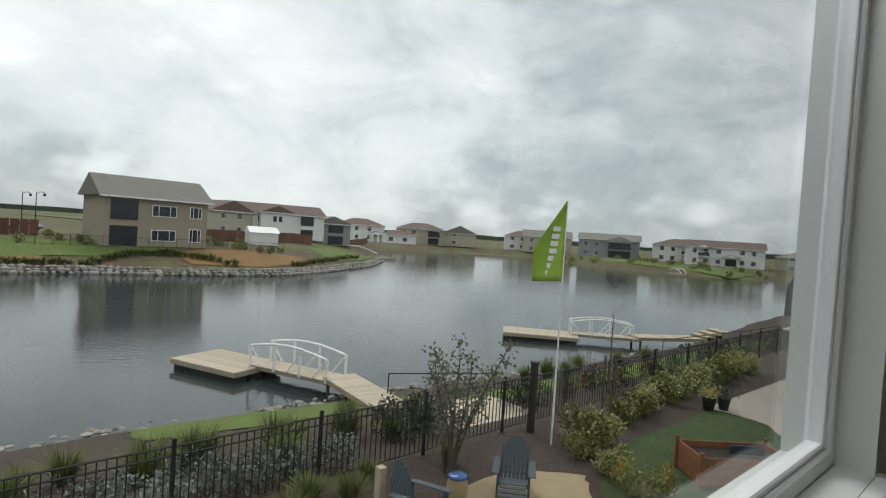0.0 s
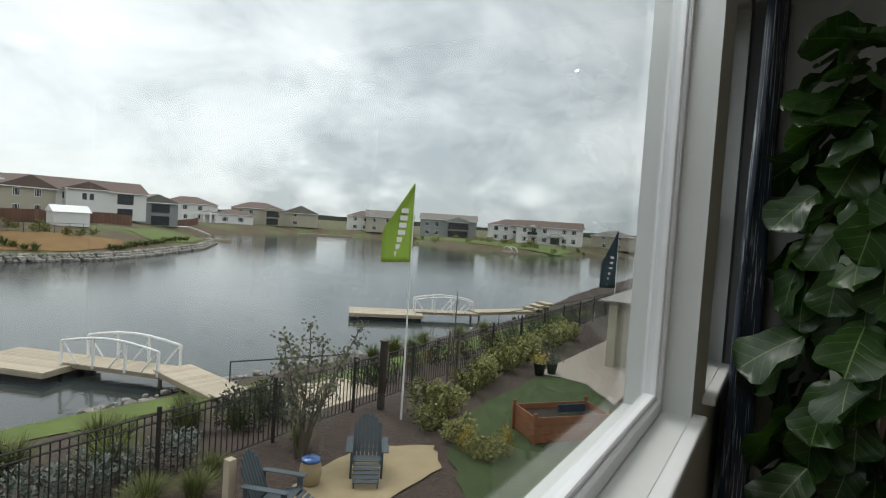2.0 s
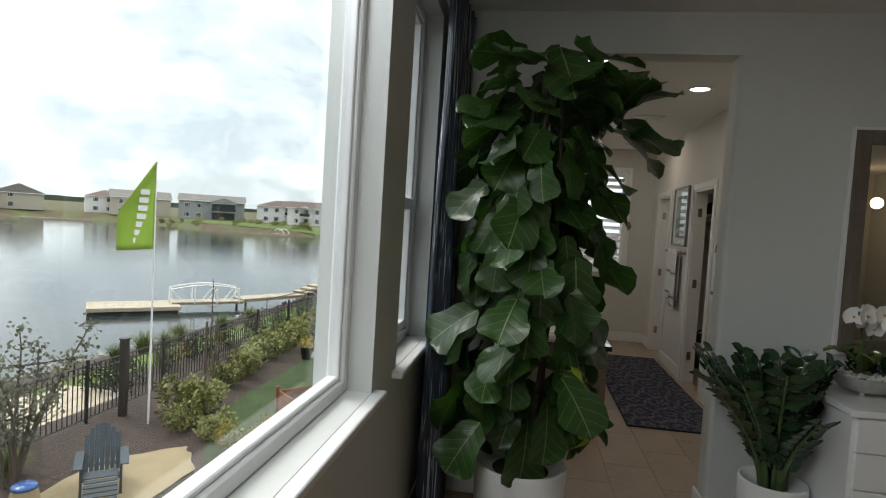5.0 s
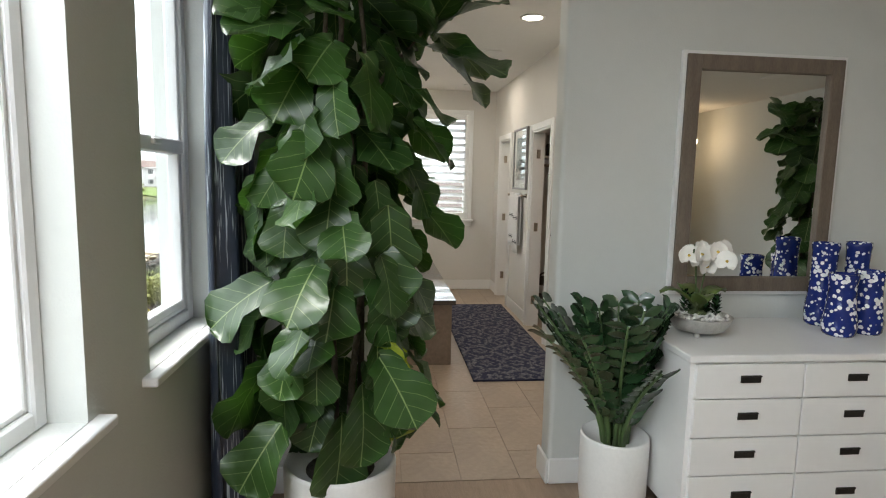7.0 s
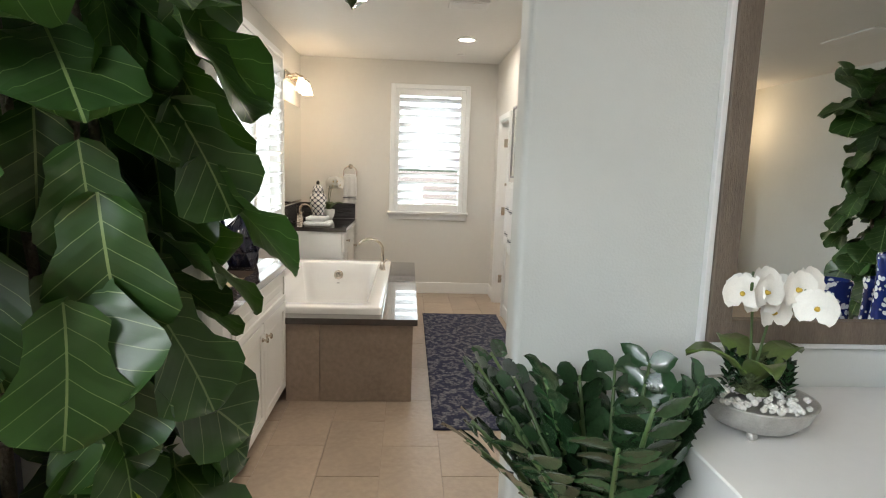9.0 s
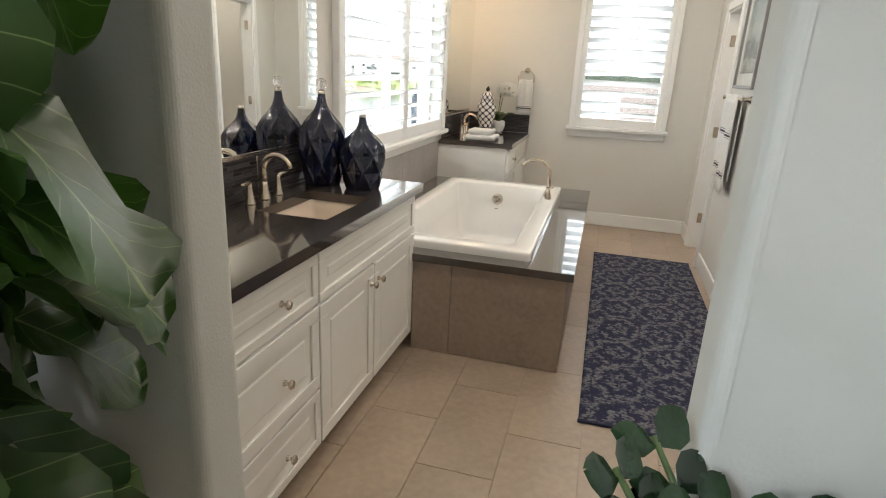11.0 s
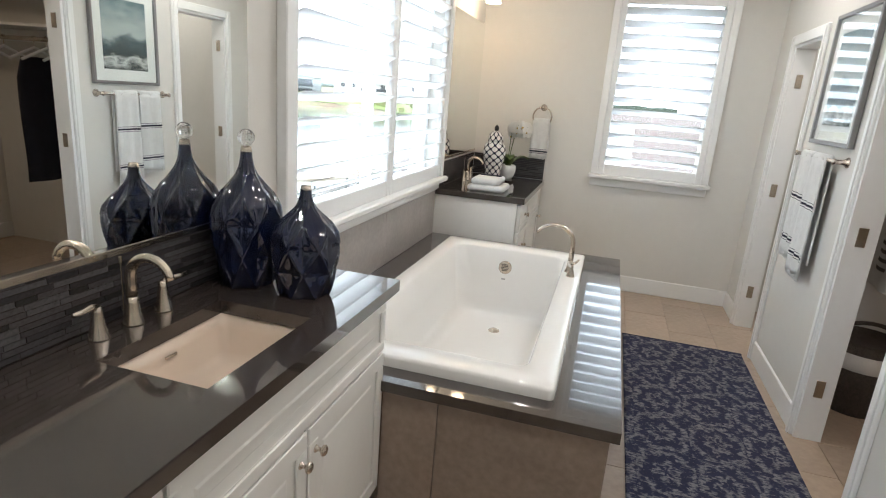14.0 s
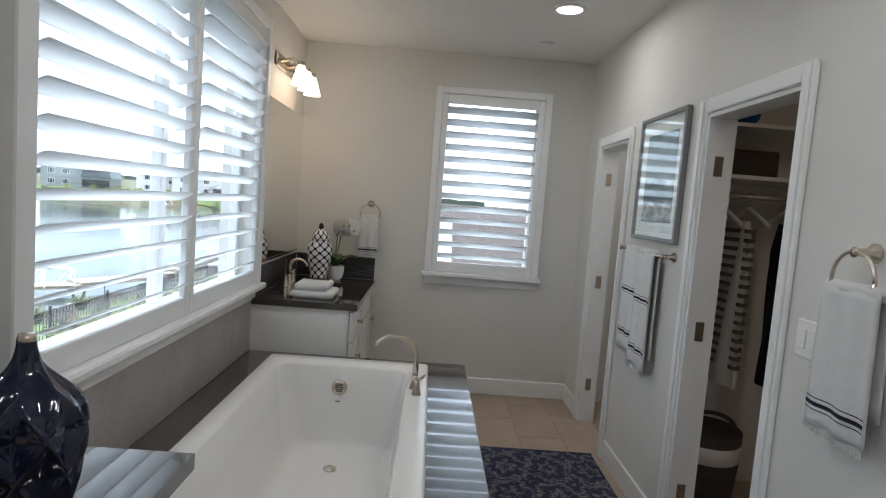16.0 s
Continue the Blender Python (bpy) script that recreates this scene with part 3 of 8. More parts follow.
# ---- the rooms ----
N_BED, N_BATH, WX0, WX1, EX, SY = 5.91, 5.95, 4.08, 4.22, 9.22, 3.68
OPEN_S, OPEN_N, OPEN_Z = 4.365, 5.25, 2.50
BIGWIN = (0.05, 2.83, 0.915, 2.66)
WIN2 = (3.20, 3.89, 0.915, 2.62)
BATHWIN = (6.13, 8.10, 0.97, 2.48)
EASTWIN = (4.05, 4.86, 0.99, 2.40)
CLOSET = (6.55, 7.205, -0.05, 2.03)
DOOR1 = (8.20, 8.79, -0.05, 2.03)

wall_with_holes("wall_north", WALL_BED, "y", N_BED, 6.13, -1.3, 4.15, -0.3, 2.9, [BIGWIN, WIN2], "pale grey painted bedroom wall with windows")
wall_with_holes("wall_north_bath", WALL_BATH, "y", N_BATH, 6.15, 4.15, EX + 0.15, -0.3, 2.9, [BATHWIN], "warm white painted bathroom wall with shuttered window")
wall_with_holes("wall_east", WALL_BATH, "x", EX, EX + 0.15, 1.0, N_BATH, -0.3, 2.9, [EASTWIN], "warm white painted bathroom end wall")
wall_with_holes("wall_south_bath", WALL_BATH, "y", SY - 0.12, SY, WX1, EX, -0.1, 2.9, [CLOSET, DOOR1], "warm white painted bathroom wall with two doorways")
wall_with_holes("wall_west_bath", WALL_BED, "x", WX0, WX1, 0.0, N_BATH, -0.1, 2.9, [(OPEN_S - 0.025, OPEN_N + 0.025, -0.05, OPEN_Z)], "pale grey painted wall with a wide square opening")
struct("wall_west", B(-1.45, -1.3, 1.15, 6.0, -0.1, 2.9), WALL_BED, "pale grey painted bedroom wall", "wall")
struct("wall_recess", B(-3.0, -2.85, -0.2, 1.15, -0.1, 2.9), WALL_BATH, "warm beige painted recess wall", "wall")
struct("wall_recess_side", B(-2.85, -1.45, 1.15, 1.27, -0.1, 2.9), WALL_BED, "pale grey painted recess wall", "wall")
struct("wall_south", B(-3.0, WX0, -0.2, -0.05, -0.1, 2.9), WALL_BED, "pale grey painted bedroom wall", "wall")
struct("wall_closet_south", B(WX1, 8.0, 1.85, 2.0, -0.1, 2.9), WALL_BATH, "beige painted closet wall", "wall")
struct("wall_closet_side", B(7.95, 8.05, 2.0, SY - 0.12, -0.1, 2.9), WALL_BATH, "beige painted wall between closet and toilet room", "wall")
struct("wall_toilet_south", B(8.05, EX, 1.85, 2.0, -0.1, 2.9), WALL_BATH, "beige painted toilet room wall", "wall")
# rounded plaster ends of the opening
for yy, sg in ((OPEN_S, -1), (OPEN_N, 1)):
    bm = bmesh.new()
    R = 0.024
    out = [(WX0, yy + sg * 0.0255), (WX1, yy + sg * 0.0255)]
    out += [(WX1 - R + R * math.cos(radians(a)), yy + sg * (R - R * math.sin(radians(a)))) for a in range(0, 91, 15)]
    out += [(WX0 + R - R * math.sin(radians(a)), yy + sg * (R - R * math.cos(radians(a)))) for a in range(0, 91, 15)]
    lo = [bm.verts.new((x, y, 0.0)) for x, y in out]
    hi = [bm.verts.new((x, y, OPEN_Z)) for x, y in out]
    for k in range(len(out)):
        bm.faces.new((lo[k], lo[(k + 1) % len(out)], hi[(k + 1) % len(out)], hi[k]))
    bm.faces.new(lo)
    bm.faces.new(hi)
    bmesh.ops.recalc_face_normals(bm, faces=bm.faces)
    struct("trim_wall_end", bm, WALL_BED, "rounded plaster end of the wall at the opening", "wall end")
struct("floor", B(-3.0, WX0 + 0.05, -0.2, 6.08, -0.30, -0.002), WOODFLOOR, "brown wooden bedroom floor", "floor")
struct("floor_bath", B(WX0 + 0.05, EX + 0.15, 1.85, 6.15, -0.30, -0.006), GROUT, "beige tiled bathroom floor", "floor")
struct("ceiling", B(-3.0, WX1, -0.2, 6.08, CEIL, 2.95), CEIL_M, "white painted bedroom ceiling", "ceiling")
struct("ceiling_bath", B(WX1, EX + 0.15, 1.85, 6.15, CEIL, 2.95), CEIL_M, "white painted bathroom ceiling", "ceiling")


def skirting(name, x0, x1, y0, y1):
    struct(name, B(x0, x1, y0, y1, 0.0, 0.135, bevel=0.006), TRIM, "white painted baseboard", "baseboard")


skirting("baseboard_east", EX - 0.015, EX, SY, 5.30)
skirting("baseboard_south_middle", 7.27, 8.13, SY, SY + 0.015)
skirting("baseboard_south_west", WX1, 6.485, SY, SY + 0.015)
skirting("baseboard_south_east", 8.86, EX - 0.015, SY, SY + 0.015)
skirting("baseboard_bed_opening", WX0 - 0.015, WX0, 0.0, OPEN_S)
skirting("baseboard_bed_reveal", WX0 - 0.015, WX1 + 0.015, OPEN_S, OPEN_S + 0.015)
skirting("baseboard_bed_north", -1.3, WX0 - 0.015, N_BED - 0.015, N_BED)
skirting("baseboard_bed_stub", WX0 - 0.015, WX0, OPEN_N, N_BED - 0.015)
skirting("baseboard_closet", WX1, 7.95, 2.0, 2.015)
skirting("baseboard_toilet", 8.05, EX, 2.0, 2.015)


def casing(name, x0, x1, top, label):
    """Door casing on the bathroom side, and its jamb lining."""
    t = thing(name, label, "door frame", kind="structure")
    w = 0.065
    for p, q in ((x0 - w, x0), (x1, x1 + w)):
        part("casing_leg", B(p, q, SY, SY + 0.02, 0, top + w, bevel=0.005), TRIM, t)
        part("casing_bead", B(p + 0.012, q - 0.03, SY + 0.02, SY + 0.028, 0, top + w - 0.012, bevel=0.003), TRIM, t)
    part("casing_head", B(x0 - w + 0.065, x1 + w - 0.065, SY, SY + 0.02, top, top + w, bevel=0.005), TRIM, t)
    for p, q in ((x0, x0 + 0.018), (x1 - 0.018, x1)):
        part("jamb", B(p, q, SY - 0.12, SY + 0.004, 0, top), TRIM, t)
    part("jamb_head", B(x0 + 0.018, x1 - 0.018, SY - 0.12, SY + 0.004, top - 0.018, top), TRIM, t)
    for z in (0.28, 1.05, 1.80):
        part("hinge", B(x1 - 0.021, x1 - 0.0175, SY - 0.075, SY - 0.035, z - 0.045, z + 0.045, bevel=0.001), NICKEL, t, "brushed nickel hinge leaf")
    return t


casing("door_1", CLOSET[0], CLOSET[1], 2.03, "white moulded door casing of the open closet")
casing("door_2", DOOR1[0], DOOR1[1], 2.03, "white moulded door casing of the toilet room")


# ---- windows ----
def bed_window(name, x0, x1, z0, z1, sash):
    """White vinyl window set back in the wall, with a painted stool below."""
    t = thing(name, "white vinyl window" + (" with sliding sash" if sash else ", one large fixed pane"), "window", kind="structure")
    y0, y1, w = 6.0, 6.065, 0.05
    for a in ((x0, x0 + w, z0, z1), (x1 - w, x1, z0, z1), (x0 + w, x1 - w, z0, z0 + w), (x0 + w, x1 - w, z1 - w, z1)):
        fr = part("window_frame", B(a[0], a[1], y0, y1, a[2], a[3], bevel=0.006), VINYL, t)
    for a in ((x0 + w, x0 + w + 0.018, z0 + w, z1 - w), (x1 - w - 0.018, x1 - w, z0 + w, z1 - w), (x0 + w + 0.018, x1 - w - 0.018, z0 + w, z0 + w + 0.018), (x0 + w + 0.018, x1 - w - 0.018, z1 - w - 0.018, z1 - w)):
        part("glazing_bead", B(a[0], a[1], y0 + 0.012, y1 - 0.01, a[2], a[3], bevel=0.004), VINYL, t)
    zs = [z0 + w + 0.018, z1 - w - 0.018]
    if sash:
        zm = 1.62
        part("meeting_rail", B(x0 + w, x1 - w, y0 + 0.004, y1 - 0.004, zm - 0.025, zm + 0.03, bevel=0.005), VINYL, t)
        part("sash_latch", B((x0 + x1) / 2 - 0.03, (x0 + x1) / 2 + 0.03, y0 - 0.012, y0 + 0.004, zm + 0.0, zm + 0.022, bevel=0.004), VINYL, t)
        for xx in (x0 + w + 0.018, x1 - w - 0.018 - 0.028):
            part("sash_stile", B(xx, xx + 0.028, y0 + 0.008, y1 - 0.012, zs[0], zm - 0.025, bevel=0.004), VINYL, t)
        part("sash_rail", B(x0 + w + 0.046, x1 - w - 0.046, y0 + 0.008, y1 - 0.012, zs[0], zs[0] + 0.032, bevel=0.004), VINYL, t)
    pane = part("pane", B(x0 + w + 0.01, x1 - w - 0.01, 6.030, 6.035, zs[0] - 0.006, zs[1] + 0.006), PANE, t, "clear window glass")
    pane.visible_shadow = False
    st = part("window_sill", B(x0 - 0.06, x1 + 0.06 if not sash else x1 + 0.0, 5.865, 6.0, z0 - 0.032, z0 - 0.002, bevel=0.008, seg=3), TRIM, t, "white painted window stool")
    return t


bed_window("window_1", *BIGWIN[:2], BIGWIN[2], BIGWIN[3], False)
bed_window("window_2", *WIN2[:2], WIN2[2], WIN2[3], True)


def shutter_window(name, horiz, a0, a1, z0, z1, wall, sign, panels, label, tilt, pitch=0.096, slat=0.089, reveal_col=None):
    """Plantation shutters in a casing on a wall; horiz 'x' runs along x (north wall), 'y' along y (east wall)."""
    t = thing(name, label, "window shutter", kind="structure")
    def P(nm, p, q, d0, d1, r, s, m=SHUTTER, bv=0.005, par=None, lab=""):
        lo, hi = sorted((wall - sign * d0, wall - sign * d1))
        return part(nm, B(p, q, lo, hi, r, s, bevel=bv) if horiz == "x" else B(lo, hi, p, q, r, s, bevel=bv), m, par or t, lab)
    w = 0.055
    # casing proud of the wall
    P("casing_leg", a0 - w, a0, 0.0, 0.045, z0, z1 + w)
    P("casing_leg", a1, a1 + w, 0.0, 0.045, z0, z1 + w)
    P("casing_head", a0, a1, 0.0, 0.045, z1, z1 + w)
    P("window_sill", a0 - w - 0.02, a1 + w + 0.02, 0.0, 0.075, z0 - 0.035, z0, TRIM, 0.008)
    P("apron", a0 - w, a1 + w, 0.0, 0.018, z0 - 0.10, z0 - 0.035, TRIM, 0.005)
    edges = panels
    for p, q in zip(edges, edges[1:]):
        st = 0.045
        P("stile", p, p + st, 0.0, 0.032, z0, z1)
        P("stile", q - st, q, 0.0, 0.032, z0, z1)
        P("rail", p + st, q - st, 0.002, 0.030, z0, z0 + 0.085)
        P("rail", p + st, q - st, 0.002, 0.030, z1 - 0.075, z1)
        n = int(round((z1 - z0 - 0.16) / pitch))
        step = (z1 - z0 - 0.16) / n
        L = q - p - 2 * st - 0.004
        bm = bmesh.new()
        m8 = 8
        prof = [(slat / 2 * math.cos(2 * math.pi * k / m8), 0.0055 * math.sin(2 * math.pi * k / m8)) for k in range(m8)]
        ends = []
        for e0 in (-L / 2, L / 2):
            ends.append([bm.verts.new((e0, u, v) if horiz == "x" else (u, e0, v)) for u, v in prof])
        for k in range(m8):
            bm.faces.new((ends[0][k], ends[0][(k + 1) % m8], ends[1][(k + 1) % m8], ends[1][k]))
        bm.faces.new(ends[0]); bm.faces.new(ends[1])
        bmesh.ops.recalc_face_normals(bm, faces=bm.faces)
        first = None
        for k in range(n):
            z = z0 + 0.085 + step * (k + 0.5)
            loc = ((p + q) / 2, wall - sign * 0.016, z) if horiz == "x" else (wall - sign * 0.016, (p + q) / 2, z)
            if first is None:
                first = part("slat", bm, SLAT_M, t, "", True)
                ob = first
            else:
                ob = new("slat", first.data)
                ob.parent = t
            ob.matrix_world = pose(*loc, tilt, 0, 0) if horiz == "x" else pose(*loc, 0, tilt, 0)
    # outer vinyl frame and glass
    g0, g1 = (0.09, 0.095)
    P("outer_frame", a0, a0 + 0.05, -0.13, -0.08, z0, z1, VINYL)
    P("outer_frame", a1 - 0.05, a1, -0.13, -0.08, z0, z1, VINYL)
    P("outer_frame", a0 + 0.05, a1 - 0.05, -0.13, -0.08, z0, z0 + 0.05, VINYL)
    P("outer_frame", a0 + 0.05, a1 - 0.05, -0.13, -0.08, z1 - 0.05, z1, VINYL)
    if horiz == "x":
        P("mullion", (a0 + a1) / 2 - 0.025, (a0 + a1) / 2 + 0.025, -0.13, -0.08, z0 + 0.05, z1 - 0.05, VINYL)
    for p, q in ((a0 + 0.05, (a0 + a1) / 2 - 0.025), ((a0 + a1) / 2 + 0.025, a1 - 0.05)):
        pn = P("pane", p, q, -0.106, -0.110, z0 + 0.05, z1 - 0.05, PANE, 0.0, None, "clear window glass")
        pn.visible_shadow = False
    return t


shutter_window("window_3", "x", BATHWIN[0], BATHWIN[1], BATHWIN[2], BATHWIN[3], N_BATH, 1, [BATHWIN[0], 7.15, BATHWIN[1]], "white plantation shutters, slats part open, above the bathtub", -27)
shutter_window("window_4", "y", EASTWIN[0], EASTWIN[1], EASTWIN[2], EASTWIN[3], EX, 1, [EASTWIN[0], EASTWIN[1]], "white plantation shutters, slats part open, on the end wall", 31)


# ---- bathroom ----
def front(bm_parent, name, x0, x1, z0, z1, y, material=None, label=""):
    """A raised-panel drawer or door front facing -y."""
    material = material or CABINET
    bm = bmesh.new()
    box(bm, x0, x1, y, y + 0.019, z0, z1, bevel=0.003)
    f = 0.052 if (z1 - z0) > 0.3 else 0.036
    # recessed field and raised centre
    rows = [(0.0, 0.0), (f, 0.0), (f + 0.012, 0.008), (f + 0.020, 0.008), (f + 0.042, -0.002)]
    loops = []
    for ins, dep in rows[1:]:
        loops.append([bm.verts.new(p) for p in ((x0 + ins, y + dep - 0.001, z0 + ins), (x1 - ins, y + dep - 0.001, z0 + ins), (x1 - ins, y + dep - 0.001, z1 - ins), (x0 + ins, y + dep - 0.001, z1 - ins))])
    for a, b in zip(loops, loops[1:]):
        for k in range(4):
            bm.faces.new((a[k], a[(k + 1) % 4], b[(k + 1) % 4], b[k]))
    bm.faces.new(loops[-1])
    # rim strips so that the field reads as sunk
    for a in ((x0, x1, z1 - f, z1), (x0, x1, z0, z0 + f), (x0, x0 + f, z0 + f, z1 - f), (x1 - f, x1, z0 + f, z1 - f)):
        box(bm, a[0], a[1], y - 0.009, y - 0.0005, a[2], a[3], bevel=0.003)
    return part(name, bm, material, bm_parent, label)


def knob(parent, x, y, z):
    bm = lathe(bmesh.new(), [(0.011, 0), (0.011, 0.003), (0.006, 0.008), (0.006, 0.016), (0.015, 0.022), (0.0165, 0.027), (0.012, 0.032), (0.0, 0.0335)], 16)
    ob = part("knob", bm, NICKEL, parent, "brushed nickel knob", True)
    ob.matrix_world = pose(x, y, z, 90, 0, 0)
    return ob


def vanity(name, x0, x1, yf, top, label, sink):
    t = thing(name, label, "bathroom cabinet")
    yb = N_BATH - 0.002
    a, b, c, d = sink
    part("side", B(x0, a - 0.03, yf + 0.022, yb, 0.09, top - 0.042), CABINET, t)
    part("side", B(b + 0.03, x1, yf + 0.022, yb, 0.09, top - 0.042), CABINET, t)
    part("base", B(a - 0.03, b + 0.03, yf + 0.022, yb, 0.09, top - 0.24), CABINET, t)
    part("face_frame", B(a - 0.03, b + 0.03, yf + 0.022, yf + 0.04, top - 0.24, top - 0.042), CABINET, t)
    part("toe_kick", B(x0 + 0.01, x1 - 0.01, yf + 0.09, yb, 0.0, 0.09), CABINET, t)
    return t


VF = 5.435
TOP1, TOP2 = 0.905, 0.88
SINK1, SINK2 = (5.12, 5.55, 5.505, 5.80), (8.48, 8.93, 5.50, 5.79)
van = vanity("vanity_cabinet", WX1 + 0.002, 5.94, VF, TOP1, "white raised-panel vanity cabinet with drawers and doors", SINK1)
fz = VF - 0.0
for z0, z1, kz in ((0.67, 0.850, 0.760), (0.345, 0.66, 0.49), (0.105, 0.335, 0.21)):
    d = front(van, "drawer_front", 4.30, 4.905, z0, z1, fz)
    knob(d, 4.67, fz - 0.009, kz)
front(van, "false_front", 4.915, 5.925, 0.665, 0.85, fz)
for x0, x1, kx in ((4.915, 5.40, 5.365), (5.41, 5.925, 5.445)):
    d = front(van, "door", x0, x1, 0.105, 0.655, fz)
    knob(d, kx, fz - 0.009, 0.575)


def counter(name, x0, x1, yf, sink, top, label):
    """A stone counter with a sink cut-out, in four strips round the bowl."""
    t = thing(name, label, "worktop")
    a, b, c, d = sink
    yb = N_BATH - 0.002
    bm = bmesh.new()
    for q in ((x0, a, yf, yb), (b, x1, yf, yb), (a, b, yf, c), (a, b, d, yb)):
        box(bm, *q, top - 0.04, top)
    bmesh.ops.remove_doubles(bm, verts=bm.verts, dist=0.0001)
    part("slab", bm, QUARTZ, t)
    return t


def basin(name, a, b, c, d, top, label):
    t = thing(name, label, "sink")
    bm = bmesh.new()
    r = 0.03
    rows = []
    for ins, z in ((-0.012, top - 0.0405), (-0.004, top - 0.0405), (0.004, top - 0.08), (0.014, top - 0.150), (0.026, top - 0.170), (0.05, top - 0.178), (0.13, top - 0.182)):
        row = []
        x0, x1, y0, y1 = a + ins, b - ins, c + ins, d - ins
        rr = max(r - ins * 0.2, 0.02)
        for cx, cy, s in ((x1 - rr, y1 - rr, 0), (x0 + rr, y1 - rr, 90), (x0 + rr, y0 + rr, 180), (x1 - rr, y0 + rr, 270)):
            for k in range(5):
                an = radians(s + 90 * k / 4)
                row.append(bm.verts.new((cx + rr * math.cos(an), cy + rr * math.sin(an), z)))
        rows.append(row)
    for p, q in zip(rows, rows[1:]):
        for k in range(len(p)):
            bm.faces.new((p[k], q[k], q[(k + 1) % len(p)], p[(k + 1) % len(p)]))
    bm.faces.new(rows[-1])
    bmesh.ops.recalc_face_normals(bm, faces=bm.faces)
    part("bowl", bm, CERAMIC, t, "", True)
    part("drain", lathe(bmesh.new(), [(0.03, 0.0), (0.03, 0.004), (0.02, 0.006), (0.02, 0.010), (0.0, 0.012)], 20, ((a + b) / 2, (c + d) / 2, top - 0.183)), NICKEL, t, "brushed nickel drain", True)
    part("overflow_slot", B((a + b) / 2 - 0.02, (a + b) / 2 + 0.02, d - 0.012, d - 0.006, top - 0.085, top - 0.077, bevel=0.001), NICKEL, t)
    return t


def faucet(name, x, y, z, label, reach=0.125):
    t = thing(name, label, "tap")
    prof = [(0.027, 0.0), (0.026, 0.004), (0.020, 0.03), (0.016, 0.06), (0.015, 0.075)]
    part("base", lathe(bmesh.new(), prof, 20, (x, y, z)), NICKEL, t, "", True)
    pts = [(x, y, z + 0.07), (x, y, z + 0.11)] + [(x, y - reach / 2 + (reach / 2) * math.cos(radians(a)), z + 0.125 + 0.06 * math.sin(radians(a))) for a in range(0, 171, 14)]
    rad = [0.015, 0.0145] + [0.0142 - 0.0003 * i for i in range(len(pts) - 2)]
    part("spout", tube(bmesh.new(), pts, rad, 14), NICKEL, t, "", True)
    part("lift_rod", rod(rod(bmesh.new(), (x, y + 0.028, z), (x, y + 0.028, z + 0.16), 0.0022), (x, y + 0.028, z + 0.16), (x, y + 0.028, z + 0.175), 0.0045), NICKEL, t)
    for s in (-1, 1):
        hx = x + s * 0.105
        h = part("handle_base", lathe(bmesh.new(), [(0.025, 0.0), (0.024, 0.004), (0.017, 0.035), (0.012, 0.07), (0.012, 0.082), (0.0, 0.087)], 18, (hx, y, z)), NICKEL, t, "", True)
        part("lever", tube(bmesh.new(), [(hx, y, z + 0.08), (hx + s * 0.02, y - 0.004, z + 0.087), (hx + s * 0.05, y - 0.01, z + 0.086), (hx + s * 0.075, y - 0.016, z + 0.090)], [0.010, 0.009, 0.007, 0.005], 10), NICKEL, h, "", True)
    return t


counter("worktop", WX1 + 0.002, 5.985, 5.405, SINK1, TOP1, "dark brown polished quartz vanity top")
basin("sink", *SINK1, TOP1, "cream undermount rectangular sink in the vanity")
faucet("faucet", 5.315, 5.885, TOP1, "brushed nickel widespread faucet behind the sink")


def backsplash(name, horiz, a0, a1, z0, z1, wall, label, limit):
    """Rows of thin glass strips of uneven length over a grout bed."""
    t = thing(name, label, "backsplash", kind="structure")
    th = 0.006
    part("grout_bed", B(a0, a1, wall - th, wall - 0.0005, z0, z1) if horiz == "x" else B(wall - th, wall - 0.0005, a0, a1, z0, z1), MOSAIC_G, t)
    rnd = random.Random(5)
    rows = int((z1 - z0) / 0.0143)
    h = (z1 - z0) / rows
    meshes = {}
    rest, n = bmesh.new(), 0
    for r in range(rows):
        a = a0 + rnd.uniform(-0.06, 0)
        while a < a1:
            L = rnd.choice((0.05, 0.08, 0.11, 0.15))
            p, q = max(a, a0) + 0.001, min(a + L, a1) - 0.001
            a += L
            if q - p < 0.006:
                continue
            z = z0 + h * (r + 0.5)
            if n < limit:
                key = round(q - p, 3)
                if key not in meshes:
                    bm = B(-key / 2, key / 2, -0.0025, 0.0025, -h / 2 + 0.001, h / 2 - 0.001) if horiz == "x" else B(-0.0025, 0.0025, -key / 2, key / 2, -h / 2 + 0.001, h / 2 - 0.001)
                    ob = part("tile", bm, MOSAIC, t)
                    meshes[key] = ob.data
                else:
                    ob = new("tile", meshes[key])
                    ob.parent = t
                ob.location = ((p + q) / 2, wall - th - 0.0022 - rnd.uniform(0, 0.001), z) if horiz == "x" else (wall - th - 0.0022, (p + q) / 2, z)
                n += 1
            else:
                if horiz == "x":
                    box(rest, p, q, wall - th - 0.0045, wall - th + 0.0005, z - h / 2 + 0.001, z + h / 2 - 0.001)
                else:
                    box(rest, wall - th - 0.0045, wall - th + 0.0005, p, q, z - h / 2 + 0.001, z + h / 2 - 0.001)
    if len(rest.verts):
        tagged(part("tile_rows", rest, MOSAIC, t), kind="stuff")
    else:
        rest.free()
    return t


backsplash("backsplash", "x", WX1 + 0.002, 5.89, TOP1 + 0.002, 1.085, N_BATH, "dark glass strip mosaic backsplash under the mirror", 290)


